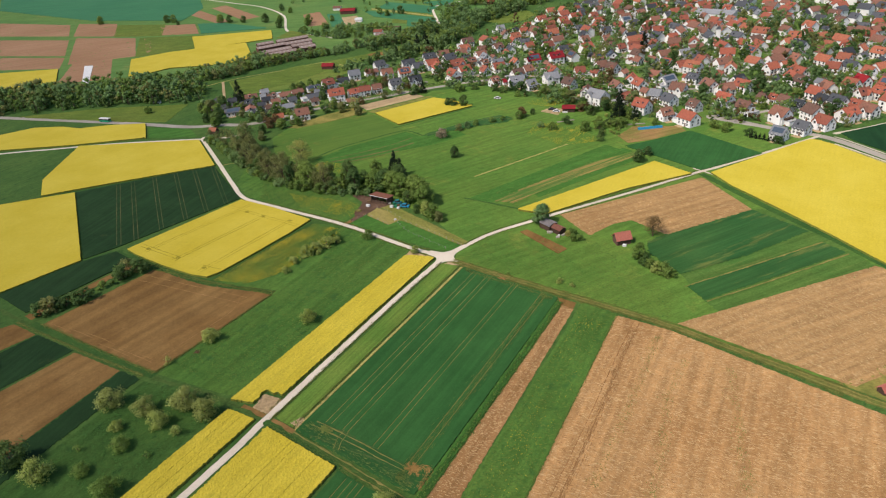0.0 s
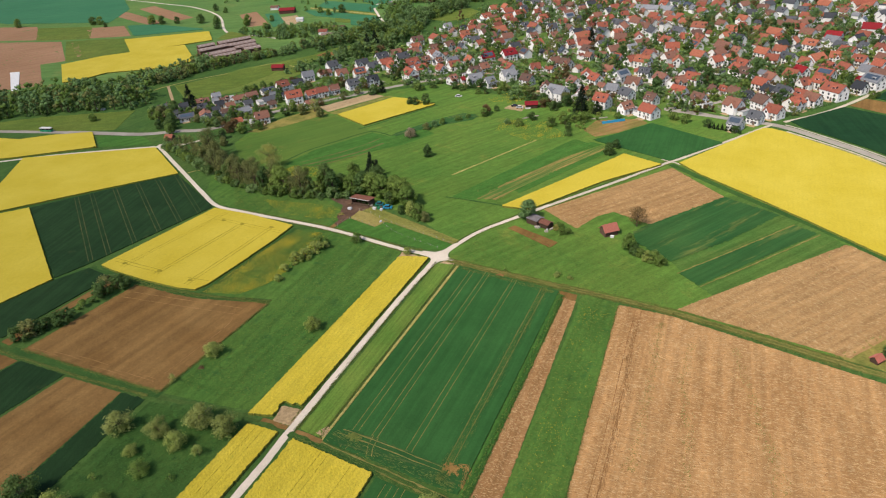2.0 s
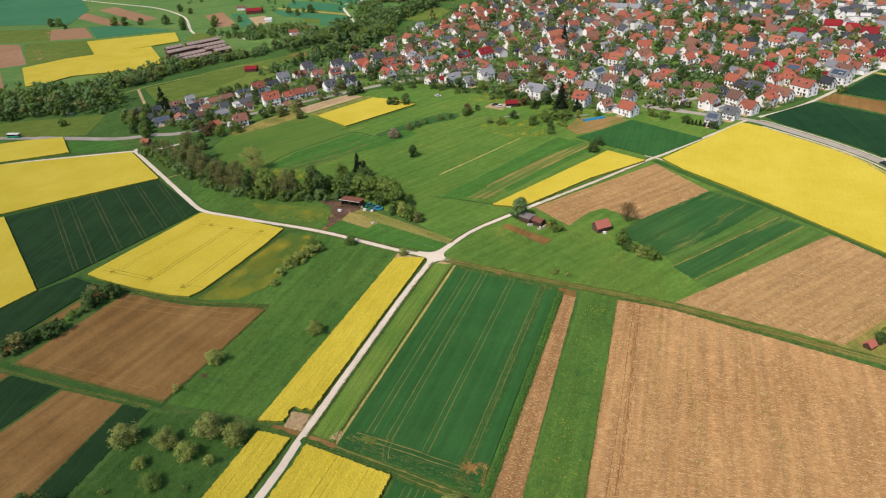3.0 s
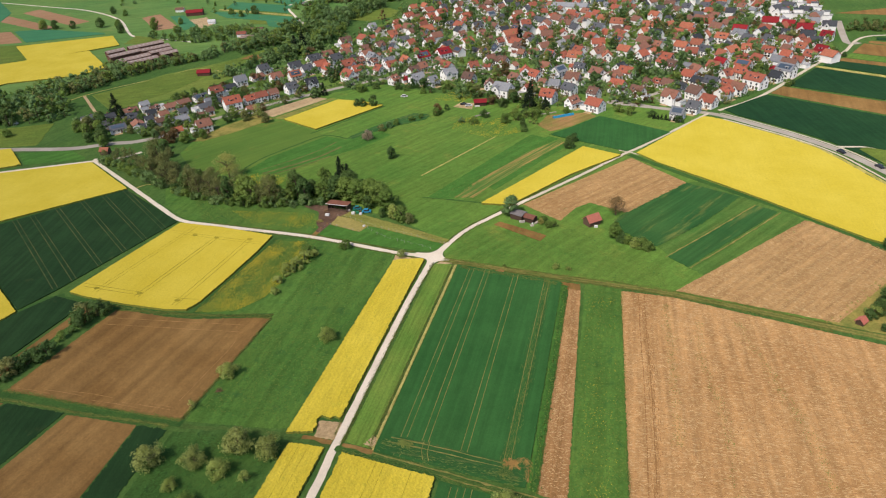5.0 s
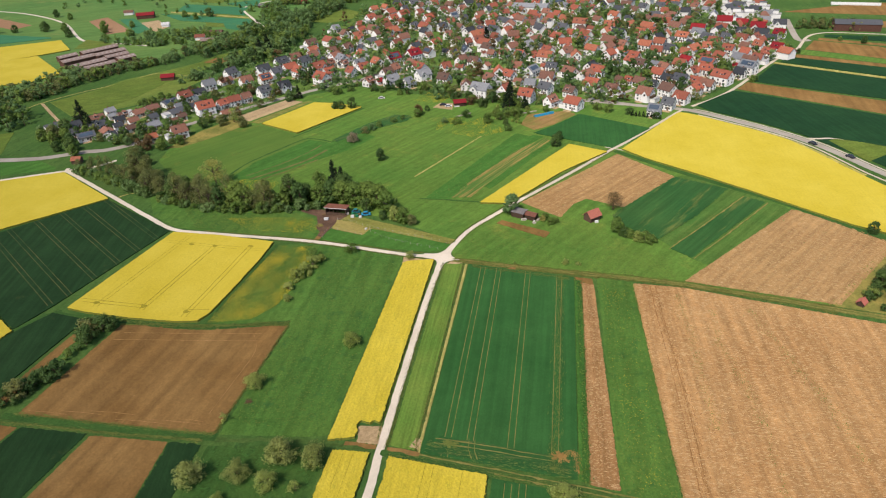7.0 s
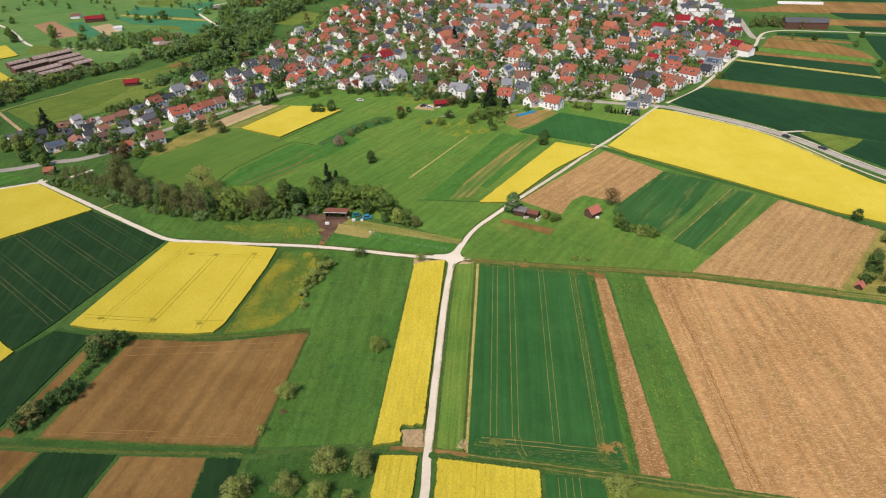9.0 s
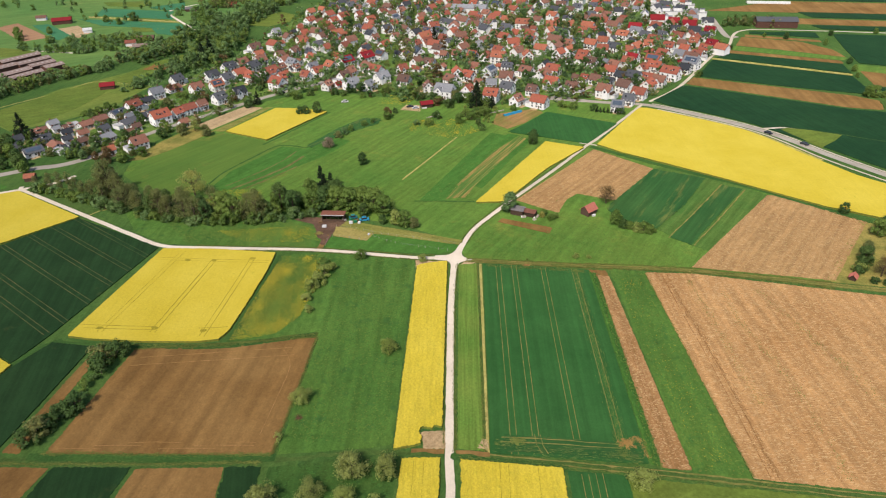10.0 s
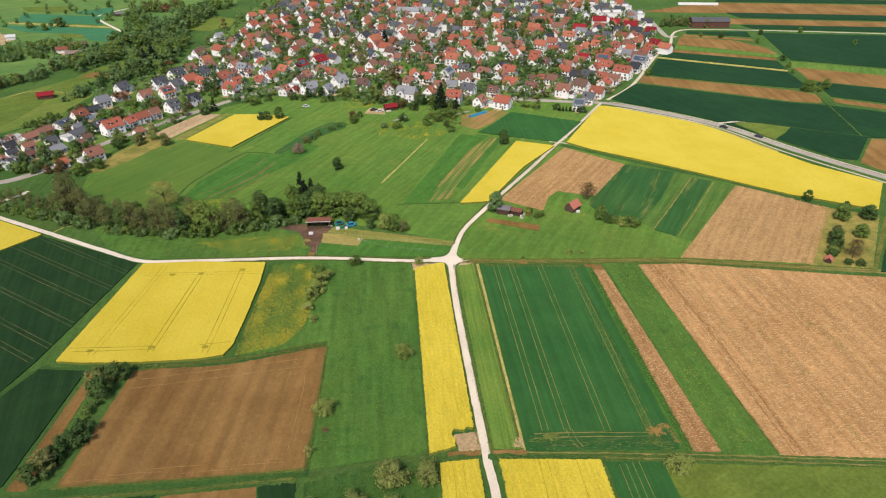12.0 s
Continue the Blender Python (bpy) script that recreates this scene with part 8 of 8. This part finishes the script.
vehicle("tractor_trailer", -47.0, 24.8, 20, TEAL, "teal farm trailer parked beside the stable", 3.6, 1.8, 1.8, "trailer")
vehicle("van", -41.8, 23.6, 20, BLUE, "blue van parked under the trees", 4.0, 1.8, 1.7, "van")

bus = tagged(new("bus"), "green and white bus on the valley road", "bus")
bus.matrix_basis = pose(-312, 27.0, 0.06, 0, 0, 17) @ Matrix.Diagonal((0.75, 0.9, 0.9, 1))
b = Build()
b.box(-5.5, -1.25, 0.35, 5.5, 1.25, 1.5)
GREEN_PAINT = varied("green_bus_paint", (0.02, 0.3, 0.16), (0.02, 0.32, 0.18), 0.35, 1.0)
part("lower_body", b.mesh("lower_body", GREEN_PAINT), bus)
b = Build()
b.box(-5.45, -1.22, 1.5, 5.45, 1.22, 2.5)
part("window_band", b.mesh("window_band", GLASS), bus)
b = Build()
b.box(-5.5, -1.25, 2.5, 5.5, 1.25, 3.0)
part("bus_roof", b.mesh("bus_roof", WHITE), bus)
t = Build()
t.tube((0, -0.15, 0), (0, 0.15, 0), 0.45, 0.45, 12)
bw = t.mesh("wheel", RUBBER)
for sx in (-3.4, 3.2):
    for sy in (-1.12, 1.12):
        part("wheel", bw, bus, pose(sx, sy, 0.45))

# slender white tower among the houses
tower = tagged(new("tower"), "slender white rendered tower among houses", "tower")
tower.matrix_basis = pose(-12, 352, 0, 0, 0, 15)
part("wall", box_mesh("wall", 3.2, 3.2, 13, RENDER), tower)
b = Build()
for i in range(4):
    a, c = [(-1.8, -1.8), (1.8, -1.8), (1.8, 1.8), (-1.8, 1.8)][i], [(1.8, -1.8), (1.8, 1.8), (-1.8, 1.8), (-1.8, -1.8)][i]
    b.face([(*a, 13), (*c, 13), (0, 0, 15.5)])
part("roof", b.mesh("roof", ROOFS["d"]), tower)

# long hall and glasshouse by the far road
gabled("long_hall", 225.7, 404.8, 0, 33, 12, 5.5, 2.6, BARN_WALL, ROOFS["d"], "long hall with a dark roof beside the road", "hall")
gh = tagged(new("polytunnel"), "long low white polytunnel in the fields", "polytunnel")
gh.matrix_basis = pose(247, 508, 0, 0, 0, -3) @ Matrix.Diagonal((0.75, 0.7, 0.7, 1))
b = Build()
for i in range(8):
    a0, a1 = math.pi * i / 8, math.pi * (i + 1) / 8
    b.slab((-27, math.cos(a0) * 4, math.sin(a0) * 3), (27, math.cos(a0) * 4, math.sin(a0) * 3), (27, math.cos(a1) * 4, math.sin(a1) * 3), (-27, math.cos(a1) * 4, math.sin(a1) * 3), 0.06)
part("cover", b.mesh("cover", FOIL), gh)

# blue tarpaulin over a stack, poles, troughs and clutter
b = Build()
for i in range(12):
    x0, x1 = -6.6 + i * 1.1, -6.6 + (i + 1) * 1.1
    z0, z1 = 1.1 + 0.12 * math.sin(i * 2.1), 1.1 + 0.12 * math.sin((i + 1) * 2.1)
    b.slab((x0, -0.9, 0.1), (x1, -0.9, 0.1), (x1, -0.3, z1), (x0, -0.3, z0), 0.03)
    b.slab((x0, -0.3, z0), (x1, -0.3, z1), (x1, 0.5, z1), (x0, 0.5, z0), 0.03)
    b.slab((x0, 0.5, z0), (x1, 0.5, z1), (x1, 1.0, 0.1), (x0, 1.0, 0.1), 0.03)
tarp = tagged(new("tarpaulin", b.mesh("tarpaulin", BLUE)), "blue tarpaulin over a long stack", "tarpaulin")
tarp.matrix_basis = pose(13.5, 163, 0, 0, 0, 42)
PALE_TIMBER = varied("pale_timber", (0.4, 0.36, 0.3), (0.5, 0.45, 0.38), 0.9)
b = Build()
b.tube((-5, 0, 0), (5, 0, 0), 0.12, 0.1, 7)
pole_mesh = b.mesh("pole", PALE_TIMBER)
for x, y, turn in ((-33, 155, 50), (4, 166, 38)):
    logs = tagged(new("timber_stack"), "pale stack of stripped timber poles", "timber stack")
    logs.matrix_basis = pose(x, y, 0, 0, 0, turn)
    for i in range(9):
        part("pole", pole_mesh, logs, pose(0.2 * (i % 2), (i % 5) * 0.25 - 0.5 + 0.12 * (i // 5), 0.12 + 0.2 * (i // 5)))
for x, y, s in ((-57.2, 16.2, 1.8), (-36.9, 11.6, 1.0), (26.0, 33.8, 0.8), (24.5, 33.6, 0.7), (29.8, 32.9, 0.9), (54.8, 37.8, 1.4), (-318, 70, 5.0)):
    b = Build()
    b.box(-s / 2, -s * 0.3, 0, s / 2, s * 0.3, 0.5 + s * 0.2)
    b.box(-s / 2 + 0.08, -s * 0.3 + 0.08, 0.5 + s * 0.2, s / 2 - 0.08, s * 0.3 - 0.08, 0.56 + s * 0.2)
    tr = tagged(new("trough", b.mesh("trough", WHITE)), "white water trough standing in the grass", "trough")
    tr.matrix_basis = pose(x, y, 0, 0, 0, rng.uniform(0, 90))

# paddock fences
post = box_mesh("post", 0.09, 0.09, 1.1, PALE_TIMBER)
for corners in ([(-52.2, 16.8), (-45.9, 16.6), (-31.9, 12.7), (-11.6, 9.9), (1.0, 7.6)], [(-35.2, 11.6), (-34.4, 10.2), (-24.7, 5.9), (-11.9, 3.8), (-3.0, 2.6)], [(-51.9, 1.0), (-51.4, 8.6), (-36.8, 6.6)]):
    rail_line = smooth_line(corners, 3.2)
    fence = tagged(new("fence"), "pale timber paddock fence with thin wire", "fence")
    for x, y in rail_line:
        part("post", post, fence, pose(x, y, 0))
    b = Build()
    for (x0, y0), (x1, y1) in zip(rail_line[:-1], rail_line[1:]):
        for z in (0.55, 1.0):
            b.tube((x0, y0, z), (x1, y1, z), 0.008, 0.008, 4)
    part("wire", b.mesh("wire", STEEL), fence)
# loose straw heap in the yard
b = Build()
for i in range(90):
    a, r = rng.uniform(0, math.tau), rng.uniform(0, 1.7) ** 0.9
    p = Vector((math.cos(a) * r, math.sin(a) * r * 0.7, max(0.02, 0.7 * (1 - r / 1.9))))
    b.tube(p, p + Vector((rng.uniform(-0.8, 0.8), rng.uniform(-0.8, 0.8), rng.uniform(-0.1, 0.12))), 0.10, 0.05, 4)
straw_heap = tagged(new("straw_heap", b.mesh("straw_heap", DRY_GRAZED)), "tan heap of loose straw in the yard", "straw")
straw_heap.location = (-57.6, 10.4, 0)

# crates, drums and boards lying about the stable and the tool shed
GREEN_BOX = varied("green_plastic", (0.02, 0.18, 0.09), (0.03, 0.25, 0.12), 0.5, 1.0)
for x, y, turn, l, w, h, mat, words in (
    (-46.9, 20.6, 15, 1.4, 1.0, 0.9, WHITE, "white"), (-45.2, 21.4, 40, 1.2, 0.9, 1.0, GREEN_BOX, "green"), (-43.4, 21.0, 5, 1.0, 1.0, 0.7, WHITE, "white"), (-47.6, 23.4, 60, 1.6, 0.9, 0.8, GREEN_BOX, "green"),
    (25.4, 33.4, 20, 1.6, 0.9, 0.7, PALE_TIMBER, "pale wooden"), (31.2, 34.6, 70, 2.2, 0.8, 0.5, PALE_TIMBER, "pale wooden"), (30.0, 31.8, 35, 1.4, 1.1, 0.4, PALE_TIMBER, "pale wooden"), (-40.8, 168.8, 20, 3.0, 1.2, 0.6, WHITE, "white"), (-60.0, 19.6, 30, 1.6, 1.0, 0.6, ORANGE_TWIG, "rusty"), (-50.4, 22.6, 25, 1.8, 0.8, 0.6, PALE_TIMBER, "pale wooden"), (-44.8, 22.6, 50, 1.2, 0.9, 0.8, ORANGE_TWIG, "rusty"),
):
    crate = tagged(new("crate"), f"{words} crate lying by the shed", "crate")
    crate.matrix_basis = pose(x, y, 0, 0, 0, turn)
    b = Build()
    b.box(-l / 2, -w / 2, 0, l / 2, -w / 2 + 0.06, h), b.box(-l / 2, w / 2 - 0.06, 0, l / 2, w / 2, h), b.box(-l / 2, -w / 2 + 0.06, 0, -l / 2 + 0.06, w / 2 - 0.06, h), b.box(l / 2 - 0.06, -w / 2 + 0.06, 0, l / 2, w / 2 - 0.06, h)
    part("box", b.mesh("box", mat), crate)
    b = Build()
    b.box(-l / 2 - 0.03, -w / 2 - 0.03, h, l / 2 + 0.03, w / 2 + 0.03, h + 0.07)
    part("lid", b.mesh("lid", mat), crate)
